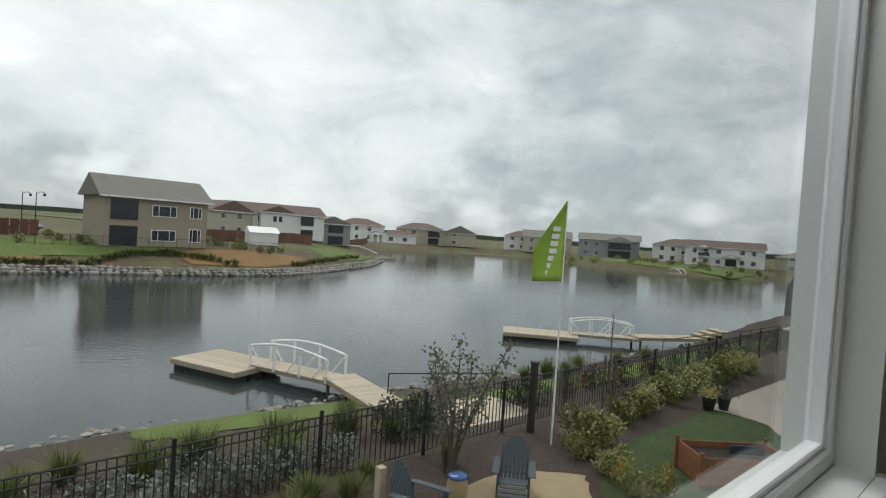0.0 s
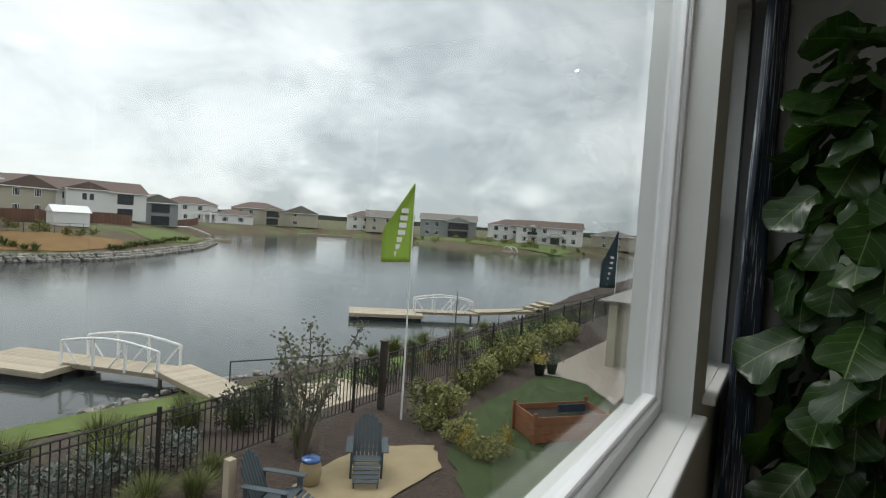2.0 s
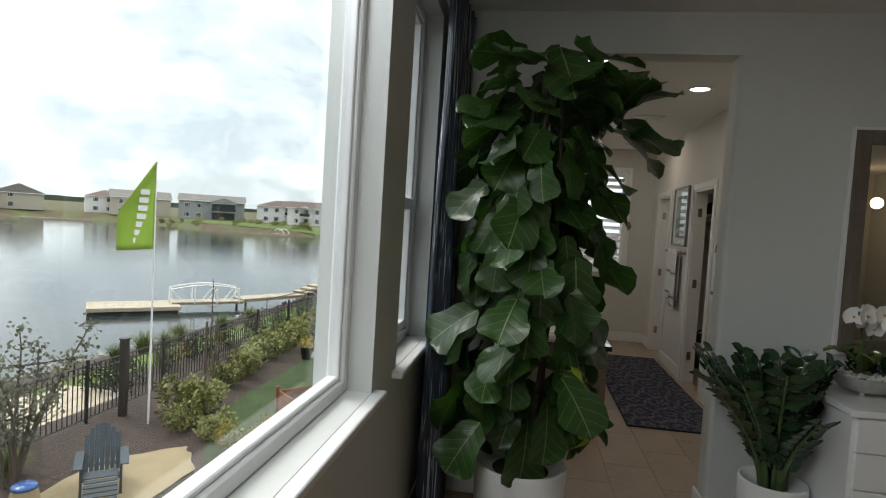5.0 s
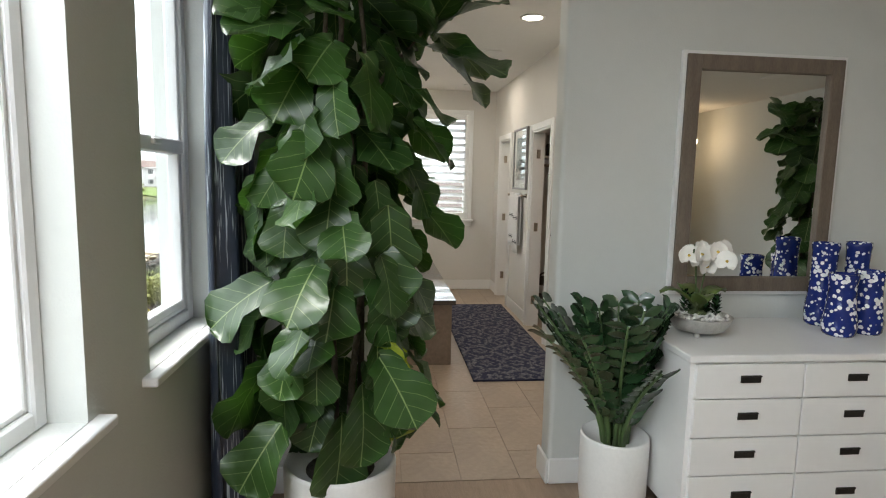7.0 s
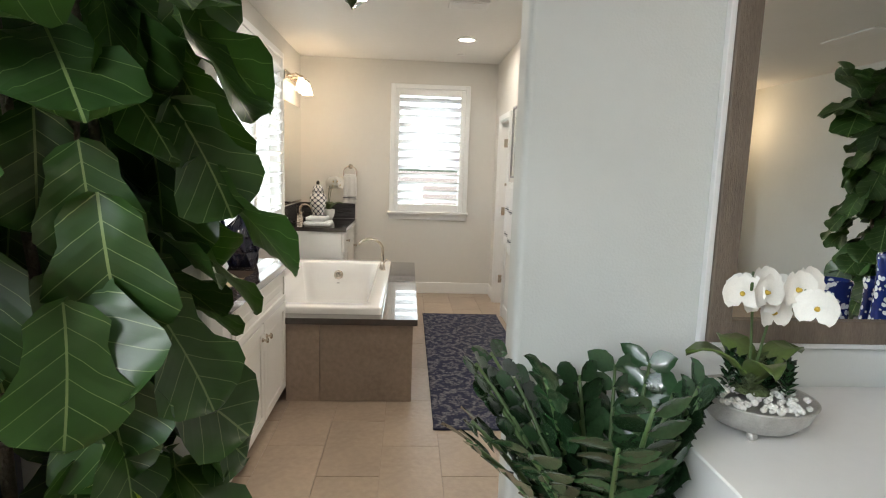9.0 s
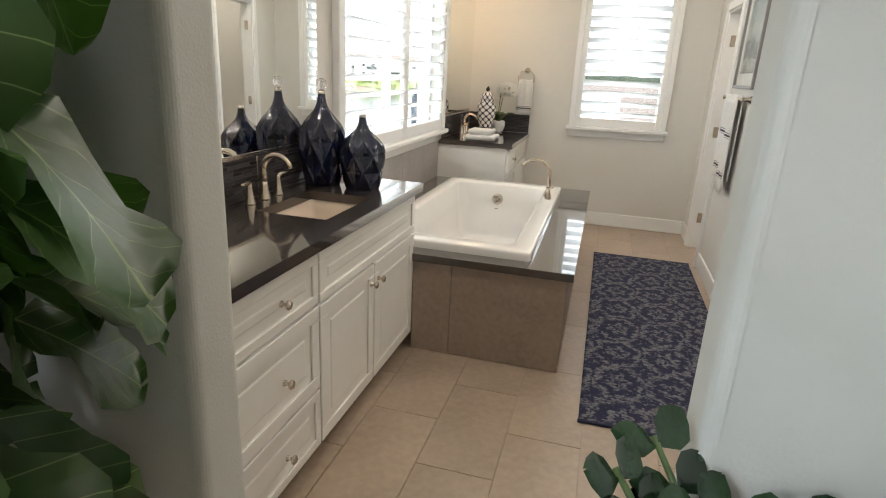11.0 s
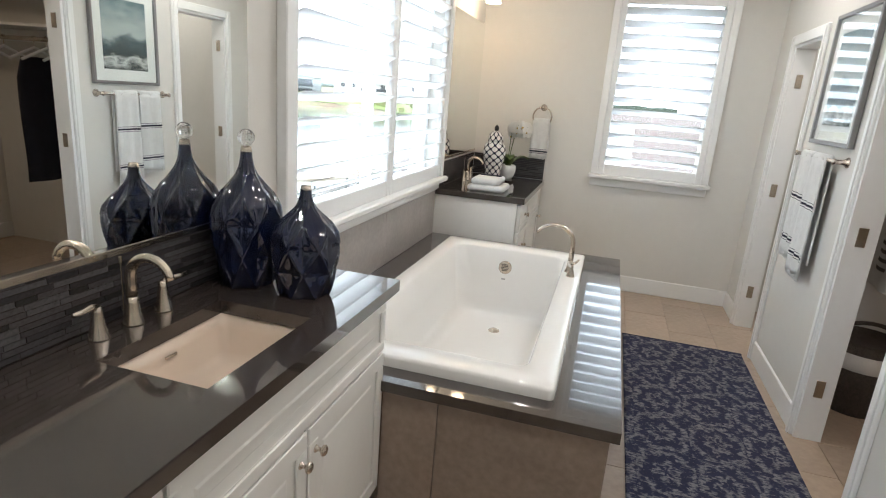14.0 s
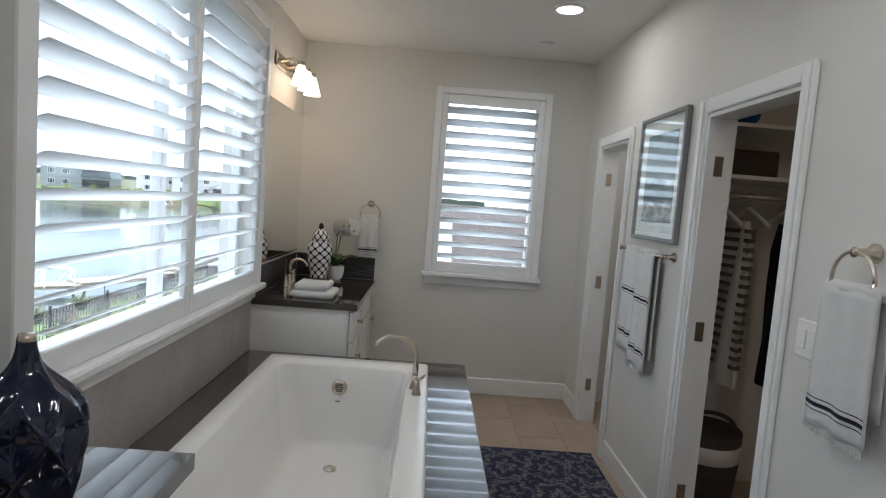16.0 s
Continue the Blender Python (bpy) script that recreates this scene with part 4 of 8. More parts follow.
def wall_mirror(name, x0, x1, z0, z1, label):
    t = thing(name, label, "mirror")
    part("glass", B(x0, x1, N_BATH - 0.008, N_BATH - 0.001, z0, z1, bevel=0.002), MIRROR, t)
    part("bottom_channel", B(x0, x1, N_BATH - 0.012, N_BATH - 0.0085, z0 - 0.004, z0 + 0.012), NICKEL, t, "brushed metal mirror channel")
    return t


wall_mirror("wall_mirror", WX1 + 0.004, 5.90, 1.08, 2.13, "large frameless mirror above the vanity")
wall_mirror("wall_mirror", 8.17, EX - 0.004, 1.08, 2.13, "large frameless mirror above the second vanity")

# bathtub and its deck
DX0, DX1, DY0, DZ = 5.91, 8.12, 4.61, 0.55
TX0, TX1, TY0, TY1 = 6.02, 7.94, 4.835, 5.76
deck = thing("tub_deck", "tiled tub surround with dark quartz top", "tub surround")
bm = bmesh.new()
for q in ((DX0, TX0 + 0.03, DY0, N_BATH - 0.002), (TX1 - 0.03, DX1, DY0, N_BATH - 0.002), (TX0 + 0.03, TX1 - 0.03, DY0, TY0 + 0.03), (TX0 + 0.03, TX1 - 0.03, TY1 - 0.03, N_BATH - 0.002)):
    box(bm, *q, DZ - 0.04, DZ)
bmesh.ops.remove_doubles(bm, verts=bm.verts, dist=0.0001)
part("top_slab", bm, QUARTZ, deck, "dark brown polished quartz")
part("carcass", B(DX0 + 0.045, DX1 - 0.01, DY0 + 0.045, DY0 + 0.07, 0.0, DZ - 0.04), GROUT, deck)
part("carcass_end", B(DX0 + 0.045, DX0 + 0.07, DY0 + 0.07, 5.40, 0.0, DZ - 0.04), GROUT, deck)
xs = [DX0 + 0.028, 6.52, 7.13, 7.74, DX1 - 0.012]
for p, q in zip(xs, xs[1:]):
    part("tile", B(p + 0.0015, q - 0.0015, DY0 + 0.028, DY0 + 0.0445, 0.002, DZ - 0.042, bevel=0.001), TILE_SKIRT, deck)
for p, q in ((DY0 + 0.030, 5.22), (5.22, 5.43)):
    part("tile", B(DX0 + 0.028, DX0 + 0.0445, p + 0.0015, q - 0.0015, 0.002, DZ - 0.042, bevel=0.001), TILE_SKIRT, deck)

tub = thing("bathtub", "white acrylic drop-in bathtub with wide rim", "bathtub")


def rounded_loop(x0, x1, y0, y1, r, z, n=6):
    out = []
    for cx, cy, s in ((x1 - r, y1 - r, 0), (x0 + r, y1 - r, 90), (x0 + r, y0 + r, 180), (x1 - r, y0 + r, 270)):
        for k in range(n + 1):
            an = radians(s + 90 * k / n)
            out.append((cx + r * math.cos(an), cy + r * math.sin(an), z))
    return out


bm = bmesh.new()
loops = []
spec = [(0, 0, 0, 0, 0.025, DZ - 0.002), (0, 0, 0, 0, 0.025, DZ + 0.032), (0.004, 0.004, 0.004, 0.004, 0.025, DZ + 0.041), (0.014, 0.014, 0.014, 0.014, 0.03, DZ + 0.045),
        (0.125, 0.135, 0.105, 0.085, 0.07, DZ + 0.043), (0.140, 0.150, 0.118, 0.098, 0.07, DZ + 0.030), (0.19, 0.165, 0.135, 0.12, 0.09, 0.42), (0.30, 0.185, 0.155, 0.145, 0.10, 0.25), (0.40, 0.20, 0.175, 0.17, 0.10, 0.18), (0.46, 0.25, 0.23, 0.23, 0.09, 0.165)]
for l0, l1, l2, l3, r, z in spec:
    loops.append([bm.verts.new(p) for p in rounded_loop(TX0 + l0, TX1 - l1, TY0 + l2, TY1 - l3, r, z)])
for a, b in zip(loops, loops[1:]):
    for k in range(len(a)):
        bm.faces.new((a[k], b[k], b[(k + 1) % len(a)], a[(k + 1) % len(a)]))
bm.faces.new(list(reversed(loops[-1])))
bmesh.ops.recalc_face_normals(bm, faces=bm.faces)
part("shell", bm, ACRYLIC, tub, "", True)
part("drain", lathe(bmesh.new(), [(0.034, 0.0), (0.034, 0.004), (0.024, 0.007), (0.022, 0.012), (0.0, 0.014)], 20, (7.43, 5.30, 0.165)), NICKEL, tub, "brushed nickel drain", True)
ov = part("overflow_plate", lathe(bmesh.new(), [(0.043, 0.0), (0.043, 0.006), (0.036, 0.011), (0.0, 0.013)], 24), NICKEL, tub, "round slotted overflow plate", True)
ov.matrix_world = pose(7.768, 5.325, 0.475, 0, -83, 0)
for k in range(5):
    s = part("slot", B(-0.025 + abs(k - 2) * 0.003, 0.025 - abs(k - 2) * 0.003, -0.002, 0.002, 0.0115, 0.0145), BLACK_PULL, ov)
    s.location = (0, 0, 0)
    s.matrix_parent_inverse = Matrix()
    s.matrix_local = pose(-0.02 + 0.01 * k, 0, 0, 0, 0, 90)
lab = part("maker_mark", B(7.752, 7.7535, 5.315, 5.340, 0.395, 0.403), FRAME_GREY, tub)

tf = thing("tub_faucet", "brushed nickel gooseneck tub filler on the tub rim", "tap")
fx, fy, fz0 = 7.48, 4.905, DZ + 0.045
part("base", lathe(bmesh.new(), [(0.028, 0), (0.027, 0.004), (0.019, 0.03), (0.015, 0.07)], 20, (fx, fy, fz0)), NICKEL, tf, "", True)
pts = [(fx, fy, fz0 + 0.06), (fx, fy, fz0 + 0.16)] + [(fx, fy + 0.11 - 0.11 * math.cos(radians(a)), fz0 + 0.17 + 0.095 * math.sin(radians(a))) for a in range(0, 161, 12)]
part("spout", tube(bmesh.new(), pts, [0.0145] * 2 + [0.014 - 0.0004 * i for i in range(len(pts) - 2)], 14), NICKEL, tf, "", True)
hb = part("handle_base", lathe(bmesh.new(), [(0.024, 0), (0.023, 0.004), (0.014, 0.04), (0.012, 0.07), (0, 0.076)], 18, (fx - 0.09, fy - 0.012, fz0)), NICKEL, tf, "", True)
part("lever", tube(bmesh.new(), [(fx - 0.09, fy - 0.012, fz0 + 0.07), (fx - 0.10, fy - 0.03, fz0 + 0.085), (fx - 0.10, fy - 0.05, fz0 + 0.105)], [0.009, 0.008, 0.005], 10), NICKEL, hb, "", True)

# grey wall tile between deck and window
wt = thing("wall_tile", "grey stone tile upstand between tub and window", "wall tile", kind="structure")
xs = [5.96, 6.57, 7.18, 7.79, 8.10]
for p, q in zip(xs, xs[1:]):
    part("tile", B(p + 0.001, q - 0.001, N_BATH - 0.009, N_BATH - 0.0005, DZ + 0.002, BATHWIN[2] - 0.102, bevel=0.001), GREY_TILE, wt)

# second vanity
VX0, VF2 = 8.135, 5.325
van2 = vanity("vanity_cabinet", VX0, EX - 0.003, VF2, TOP2, "white raised-panel vanity cabinet beyond the bathtub", SINK2)
for z0, z1 in ((0.635, 0.825), (0.375, 0.625), (0.105, 0.365)):
    d = front(van2, "drawer_front", VX0 + 0.01, 8.55, z0, z1, VF2)
    knob(d, (VX0 + 8.56) / 2, VF2 - 0.009, (z0 + z1) / 2)
front(van2, "false_front", 8.56, 9.205, 0.655, 0.825, VF2)
d = front(van2, "door", 8.56, 9.205, 0.105, 0.645, VF2)
knob(d, 9.15, VF2 - 0.009, 0.575)
counter("worktop", VX0 - 0.025, EX - 0.003, 5.295, SINK2, TOP2, "dark brown polished quartz top of the second vanity")
basin("sink", *SINK2, TOP2, "cream undermount sink in the second vanity")
faucet("faucet", 8.70, 5.865, TOP2, "brushed nickel faucet on the second vanity")
backsplash("backsplash", "x", 8.17, EX - 0.01, 0.882, 1.06, N_BATH, "dark glass strip mosaic backsplash of the second vanity", 60)
backsplash("backsplash", "y", 5.31, N_BATH - 0.012, 0.882, 1.06, EX, "dark glass strip mosaic side splash", 60)

# tiled floor
ft = bpy.data.objects["floor_bath"]
meshes = {}
ty = 2.05
r = 0
while ty < 5.95:
    tx = WX0 + 0.05 - (0.305 if r % 2 else 0.0)
    while tx < EX:
        p, q, s, u = max(tx, WX0 + 0.052), min(tx + 0.61, EX - 0.001), ty, min(ty + 0.305, 5.99)
        if q - p > 0.02 and not (p > 6.0 and q < 8.0 and s > 4.75):
            key = (round(q - p, 3), round(u - s, 3))
            if key not in meshes:
                ob = link("tile", B(-key[0] / 2 + 0.0018, key[0] / 2 - 0.0018, -key[1] / 2 + 0.0018, key[1] / 2 - 0.0018, -0.0055, 0.0), TILE_FLOOR, ft)
                meshes[key] = ob.data
            else:
                ob = new("tile", meshes[key])
                ob.parent = ft
            ob.location = ((p + q) / 2, (s + u) / 2, 0.0)
        tx += 0.61
    ty += 0.305
    r += 1

rug = thing("rug", "navy blue damask runner rug on the tile floor", "rug")
bm = B(5.54, 8.17, 3.745, 4.51, 0.0008, 0.012, bevel=0.004)
part("weave", bm, RUG_M, rug)
part("binding", B(5.535, 5.55, 3.742, 4.513, 0.001, 0.0135, bevel=0.002), RUG_EDGE, rug)
part("binding", B(8.16, 8.175, 3.742, 4.513, 0.001, 0.0135, bevel=0.002), RUG_EDGE, rug)


# ---- loose things in the bathroom ----
def faceted_bottle(name, x, y, h, r, label, stopper):
    """Glazed bottle with a lattice of diamond facets."""
    t = thing(name, label, "vase", (x, y, TOP1))
    prof = [(0.0, 0.0), (0.72, 0.0), (0.76, 0.02), (0.86, 0.14), (0.95, 0.30), (1.0, 0.44), (1.0, 0.52), (0.93, 0.60), (0.75, 0.68), (0.50, 0.75), (0.31, 0.81), (0.21, 0.87), (0.165, 0.93), (0.15, 0.98)]
    def radius(v):
        for (r0, v0), (r1, v1) in zip(prof[1:], prof[2:]):
            if v <= v1:
                return r0 + (r1 - r0) * (v - v0) / (v1 - v0)
        return prof[-1][0]
    n, m, around = 112, 56, 7
    bm = bmesh.new()
    rings = []
    for i in range(m + 1):
        v = 0.98 * i / m
        ring = []
        for k in range(n):
            a = k / n
            p, q = around * a + 2.1 * v, around * a - 2.1 * v
            ridge = min(abs((p % 1.0) - 0.5), abs((q % 1.0) - 0.5)) * 2
            deep = 0.25 * min(1.0, (0.96 - v) / 0.25) if v < 0.96 else 0.0
            rr = r * radius(v) * (1 - deep * (0.45 * ridge + 0.30 * (1 - math.exp(-(ridge / 0.13) ** 2))))
            ring.append(bm.verts.new((rr * math.cos(2 * math.pi * a), rr * math.sin(2 * math.pi * a), h * v)))
        rings.append(ring)
    for a, b in zip(rings, rings[1:]):
        for k in range(n):
            bm.faces.new((a[k], a[(k + 1) % n], b[(k + 1) % n], b[k]))
    bm.faces.new(list(reversed(rings[0])))
    bm.faces.new(rings[-1])
    part("bottle", bm, NAVY_GLAZE, t, "", True)
    part("collar", lathe(bmesh.new(), [(r * 0.15, 0.965 * h), (r * 0.16, 0.975 * h), (r * 0.13, 1.01 * h), (0.0, 1.012 * h)], 16), NICKEL, t, "silver metal collar", True)
    if stopper:
        s = part("stopper", lathe(bmesh.new(), [(0.0, -0.026)] + [(0.026 * math.cos(radians(a)), 0.026 * math.sin(radians(a))) for a in range(-75, 76, 15)] + [(0.0, 0.026)], 20), CRYSTAL, t, "clear crystal ball stopper", True)
        s.location = (0, 0, 1.012 * h + 0.025)
    return t


faceted_bottle("glazed_bottle", 5.725, 5.83, 0.43, 0.112, "tall navy glazed bottle with diamond facets and crystal stopper", True)
faceted_bottle("glazed_bottle", 5.725, 5.625, 0.335, 0.108, "short round navy glazed bottle with diamond facets", False)


def orchid(name, x, y, z, label, flowers, pot, seed, toward=(0, -1), h=0.62, bloom=1.0, reach=0.22):
    """White moth orchid: pot, broad leaves, arching stems and rows of flowers."""
    t = thing(name, label, "orchid", (x, y, z))
    rn = random.Random(seed)
    pot(t)
    for k in range(4):
        a = 2 * math.pi * k / 4 + rn.uniform(-0.4, 0.4)
        rows = []
        L, w = 0.17, 0.042
        for i in range(6):
            u = i / 5
            r = L * u
            ww = w * math.sin(math.pi * (0.12 + 0.86 * u)) ** 0.7
            zz = 0.10 + 0.09 * math.sin(u * 2.2) 
            cx, cy = math.cos(a) * r, math.sin(a) * r
            rows.append([(cx - math.sin(a) * ww, cy + math.cos(a) * ww, zz + 0.012), (cx, cy, zz), (cx + math.sin(a) * ww, cy - math.cos(a) * ww, zz + 0.012)])
        lf = part("leaf", sheet(bmesh.new(), rows), ORCHID_LEAF, t, "", True)
        md = lf.modifiers.new("thickness", "SOLIDIFY")
        md.thickness = 0.003
    spots = []
    for s in range(2):
        d = Vector((toward[0], toward[1], 0)).normalized()
        side = Vector((-d.y, d.x, 0)) * (0.06 if s else -0.05)
        pts = []
        for i in range(9):
            u = i / 8
            pts.append(side * u + d * (reach * u ** 2) + Vector((0, 0, 0.08 + h * (u * 1.55 - 0.75 * u ** 2.4) - 0.14 * max(0, u - 0.7))))
        part("stem", tube(bmesh.new(), pts, 0.0035, 6), ZZ_STEM, t)
        for i in range(flowers // 2):
            u = 4 + 4.0 * i / max(1, flowers // 2 - 1)
            i0 = int(min(u, 7.99))
            spots.append(pts[i0].lerp(pts[min(i0 + 1, 8)], u - i0) + Vector((rn.uniform(-0.03, 0.03), rn.uniform(-0.03, 0.03), -0.025 + rn.uniform(-0.02, 0.02))))
    for p in spots:
        bm = bmesh.new()
        for k, (an, L, w) in enumerate(((90, 0.048, 0.024), (210, 0.045, 0.023), (330, 0.045, 0.023), (10, 0.050, 0.042), (170, 0.050, 0.042))):
            c, s2 = math.cos(radians(an)), math.sin(radians(an))
            rows = []
            for i in range(5):
                u = i / 4
                ww = w * math.sin(math.pi * (0.08 + 0.84 * u))
                zz = 0.010 * u * u + (0.002 if k > 2 else 0)
                rows.append([(c * L * u - s2 * ww, s2 * L * u + c * ww, zz + 0.004), (c * L * u, s2 * L * u, zz), (c * L * u + s2 * ww, s2 * L * u - c * ww, zz + 0.004)])
            sheet(bm, rows)
        f = part("flower", bm, PETAL, t, "", True)
        f.matrix_local = Matrix.Translation(p) @ Vector((toward[0] + rn.uniform(-0.5, 0.5), toward[1] + rn.uniform(-0.5, 0.5), 0.1)).to_track_quat("Z", "Y").to_matrix().to_4x4() @ Matrix.Scale(bloom, 4)
        part("throat", lathe(bmesh.new(), [(0.0, 0.0), (0.007, 0.004), (0.004, 0.014), (0.0, 0.016)], 8), PETAL_C, f, "yellow throat", True)
    return t


ORCHID_LEAF = mat("orchid_leaf", (0.085, 0.13, 0.03), 0.3, var=0.25, scale=14, coat=0.2)


def scallop_pot(t):
    part("pot", lathe(bmesh.new(), [(0.040, 0.0), (0.055, 0.03), (0.066, 0.07), (0.068, 0.115), (0.063, 0.118), (0.058, 0.10)], 24, facet=lambda i, k: 1 + 0.07 * math.sin(k * 2 * math.pi / 6 + i)), ACRYLIC, t, "white scalloped ceramic pot", True)
    part("moss", lathe(bmesh.new(), [(0.060, 0.098), (0.035, 0.112), (0.0, 0.115)], 16), MOSS, t, "", True)


orchid("orchid", 4.52, 5.72, TOP1, "white moth orchid in a scalloped white pot on the vanity", 24, scallop_pot, 3, (0.05, -1.0), 0.56, 0.92, 0.10)
orchid("orchid", 9.06, 5.60, 0.88, "white moth orchid in a white pot on the second vanity", 18, scallop_pot, 5, (-0.45, -0.8), 0.50, 1.15, 0.12)
jar = thing("ginger_jar", "blue and white lattice ginger jar with dark finial", "jar", (8.92, 5.70, 0.88))
part("body", lathe(bmesh.new(), [(0.062, 0.0), (0.066, 0.012), (0.060, 0.04), (0.075, 0.12), (0.092, 0.19), (0.095, 0.24), (0.085, 0.285), (0.06, 0.305), (0.058, 0.315)], 40), JAR_M, jar, "", True)
lid = part("lid", lathe(bmesh.new(), [(0.064, 0.312), (0.064, 0.335), (0.056, 0.365), (0.03, 0.395), (0.012, 0.40)], 40), JAR_M, jar, "", True)
part("finial", lathe(bmesh.new(), [(0.013, 0.398), (0.02, 0.412), (0.017, 0.43), (0.0, 0.45)], 16), BLACK_PULL, lid, "dark pointed finial", True)
tw = thing("rolled_towel", "white hand towel with navy stripes folded on the counter", "towel")
for k, (yy, zz, w) in enumerate(((5.60, 0.028, 0.27), (5.61, 0.066, 0.21))):
    bm = bmesh.new()
    prof = [(-0.1, 0.0), (0.1, 0.0), (0.12, 0.012), (0.12, 0.026), (0.1, 0.036), (-0.1, 0.036), (-0.12, 0.026), (-0.12, 0.012)]
    box(bm, 8.19 + 0.02 * k, 8.47 + 0.01 * k, yy - w / 2, yy + w / 2, 0.882 + 0.046 * k, 0.928 + 0.046 * k, bevel=0.022, seg=4)
    part("fold", bm, TOWEL, tw, "", True)
for k in range(3):
    part("stripe", B(8.40 + 0.03 * k, 8.416 + 0.03 * k, 5.53, 5.69, 0.9725, 0.9758), NAVY_BAND, tw)


def hanging_towel(name, label, horiz, a0, a1, face, out, top, bottom, bands, seed=0, group=""):
    """A towel folded over a bar: two soft layers with navy bands and a fringe."""
    t = thing(name, label, "towel", group=group)
    rn = random.Random(seed)
    def P(a, d, z):
        return (a, face + out * d, z) if horiz == "x" else (face + out * d, a, z)
    def layer(d0, z0, z1, nm, material, par, lift=0.0, a_in=0.0):
        rows = []
        nz = 14
        for j in range(nz + 1):
            z = z0 + (z1 - z0) * j / nz
            row = []
            for i in range(13):
                a = a0 + a_in + (a1 - a0 - 2 * a_in) * i / 12
                wv = 0.006 * math.sin(i * 1.15 + seed) * (1 - 0.5 * j / nz)
                flare = (a - (a0 + a1) / 2) * 0.10 * (1 - j / nz)
                row.append(P(a + flare, d0 + wv + lift, z))
            rows.append(row)
        ob = part(nm, sheet(bmesh.new(), rows), material, par, "", True)
        md = ob.modifiers.new("thickness", "SOLIDIFY")
        md.thickness, md.offset = 0.008 if lift == 0 else 0.002, 0
        return ob
    layer(0.030, bottom + 0.10, top, "back_layer", TOWEL, t)
    fr = layer(0.062, bottom + 0.025, top, "front_layer", TOWEL, t)
    roll = part("top_fold", tube(bmesh.new(), [P(a0 + 0.004, 0.046, top), P(a1 - 0.004, 0.046, top)], 0.020, 12), TOWEL, t, "", True)
    for z, h in bands:
        rows = []
        for zz in (z, z + h):
            row = []
            for i in range(13):
                a = a0 + (a1 - a0) * i / 12
                j = (zz - bottom - 0.025) / (top - bottom - 0.025)
                wv = 0.006 * math.sin(i * 1.15 + seed) * (1 - 0.5 * j)
                row.append(P(a + (a - (a0 + a1) / 2) * 0.10 * (1 - j), 0.0675 + wv, zz))
            rows.append(row)
        part("band", sheet(bmesh.new(), rows), NAVY_BAND, fr, "navy woven band")
    bm = bmesh.new()
    for i in range(26):
        a = a0 + (a1 - a0) * (i + 0.5) / 26
        a += (a - (a0 + a1) / 2) * 0.10
        rod(bm, P(a, 0.062, bottom + 0.03), P(a + rn.uniform(-0.004, 0.004), 0.062, bottom + rn.uniform(0, 0.008)), 0.002, 4)
    part("fringe", bm, TOWEL, t)
    return t


def stripe_set(z):
    return [(z, 0.003), (z + 0.012, 0.012), (z + 0.034, 0.003)]


bar = thing("towel_bar", "brushed nickel towel bar under the picture", "towel bar")
part("rail", rod(bmesh.new(), (7.39, SY + 0.055, 1.365), (8.02, SY + 0.055, 1.365), 0.009, 12), NICKEL, bar, "", True)
for x in (7.40, 8.01):
    ob = part("bracket", lathe(bmesh.new(), [(0.026, 0.0), (0.026, 0.005), (0.013, 0.02), (0.011, 0.05), (0.016, 0.066), (0.0, 0.07)], 16), NICKEL, bar, "", True)
    ob.matrix_world = pose(x, SY + 0.001, 1.365, -90, 0, 0)
hanging_towel("towel", "white fringed towel with navy bands over the bar", "x", 7.50, 7.70, SY, 1, 1.372, 0.72, stripe_set(0.83) + stripe_set(1.10), 1, "bar towels")
hanging_towel("towel", "white fringed towel with navy bands over the bar", "x", 7.72, 7.92, SY, 1, 1.372, 0.78, stripe_set(0.88) + stripe_set(1.12), 4, "bar towels")


def towel_ring(name, at, axis, out, label):
    t = thing(name, label, "towel ring")
    x, y, z = at
    o = Vector((0, out, 0)) if axis == "y" else Vector((out, 0, 0))
    s = Vector((1, 0, 0)) if axis == "y" else Vector((0, 1, 0))
    base = Vector(at)
    ob = part("bracket", lathe(bmesh.new(), [(0.028, 0.0), (0.028, 0.005), (0.014, 0.02), (0.011, 0.045), (0.015, 0.06), (0.0, 0.064)], 16), NICKEL, t, "", True)
    ob.matrix_world = Matrix.Translation(base) @ o.to_track_quat("Z", "Y").to_matrix().to_4x4()
    c = base + o * 0.055 + Vector((0, 0, -0.075))
    part("ring", tube(bmesh.new(), arc(c, 0.078, -180, 180, 32, s, (0, 0, 1)), 0.006, 8), NICKEL, t, "", True)


towel_ring("towel_ring", (EX - 0.001, 5.37, 1.49), "x", -1, "brushed nickel towel ring on the end wall")
hanging_towel("towel", "white hand towel with navy bands in the ring", "y", 5.30, 5.44, EX, -1, 1.385, 1.06, stripe_set(1.11), 2)
towel_ring("towel_ring", (6.16, SY + 0.001, 1.50), "y", 1, "brushed nickel towel ring beside the closet")
hanging_towel("towel", "white fringed hand towel with navy bands in the ring", "x", 6.05, 6.26, SY, 1, 1.40, 0.97, stripe_set(1.04), 3)
sw = thing("light_switch", "white double rocker switch plate", "switch")
part("plate", B(6.315, 6.43, SY, SY + 0.007, 1.15, 1.27, bevel=0.003), PLASTIC, sw)
for x in (6.335, 6.38):
    part("rocker", B(x, x + 0.033, SY + 0.007, SY + 0.012, 1.178, 1.242, bevel=0.002), PLASTIC, sw)

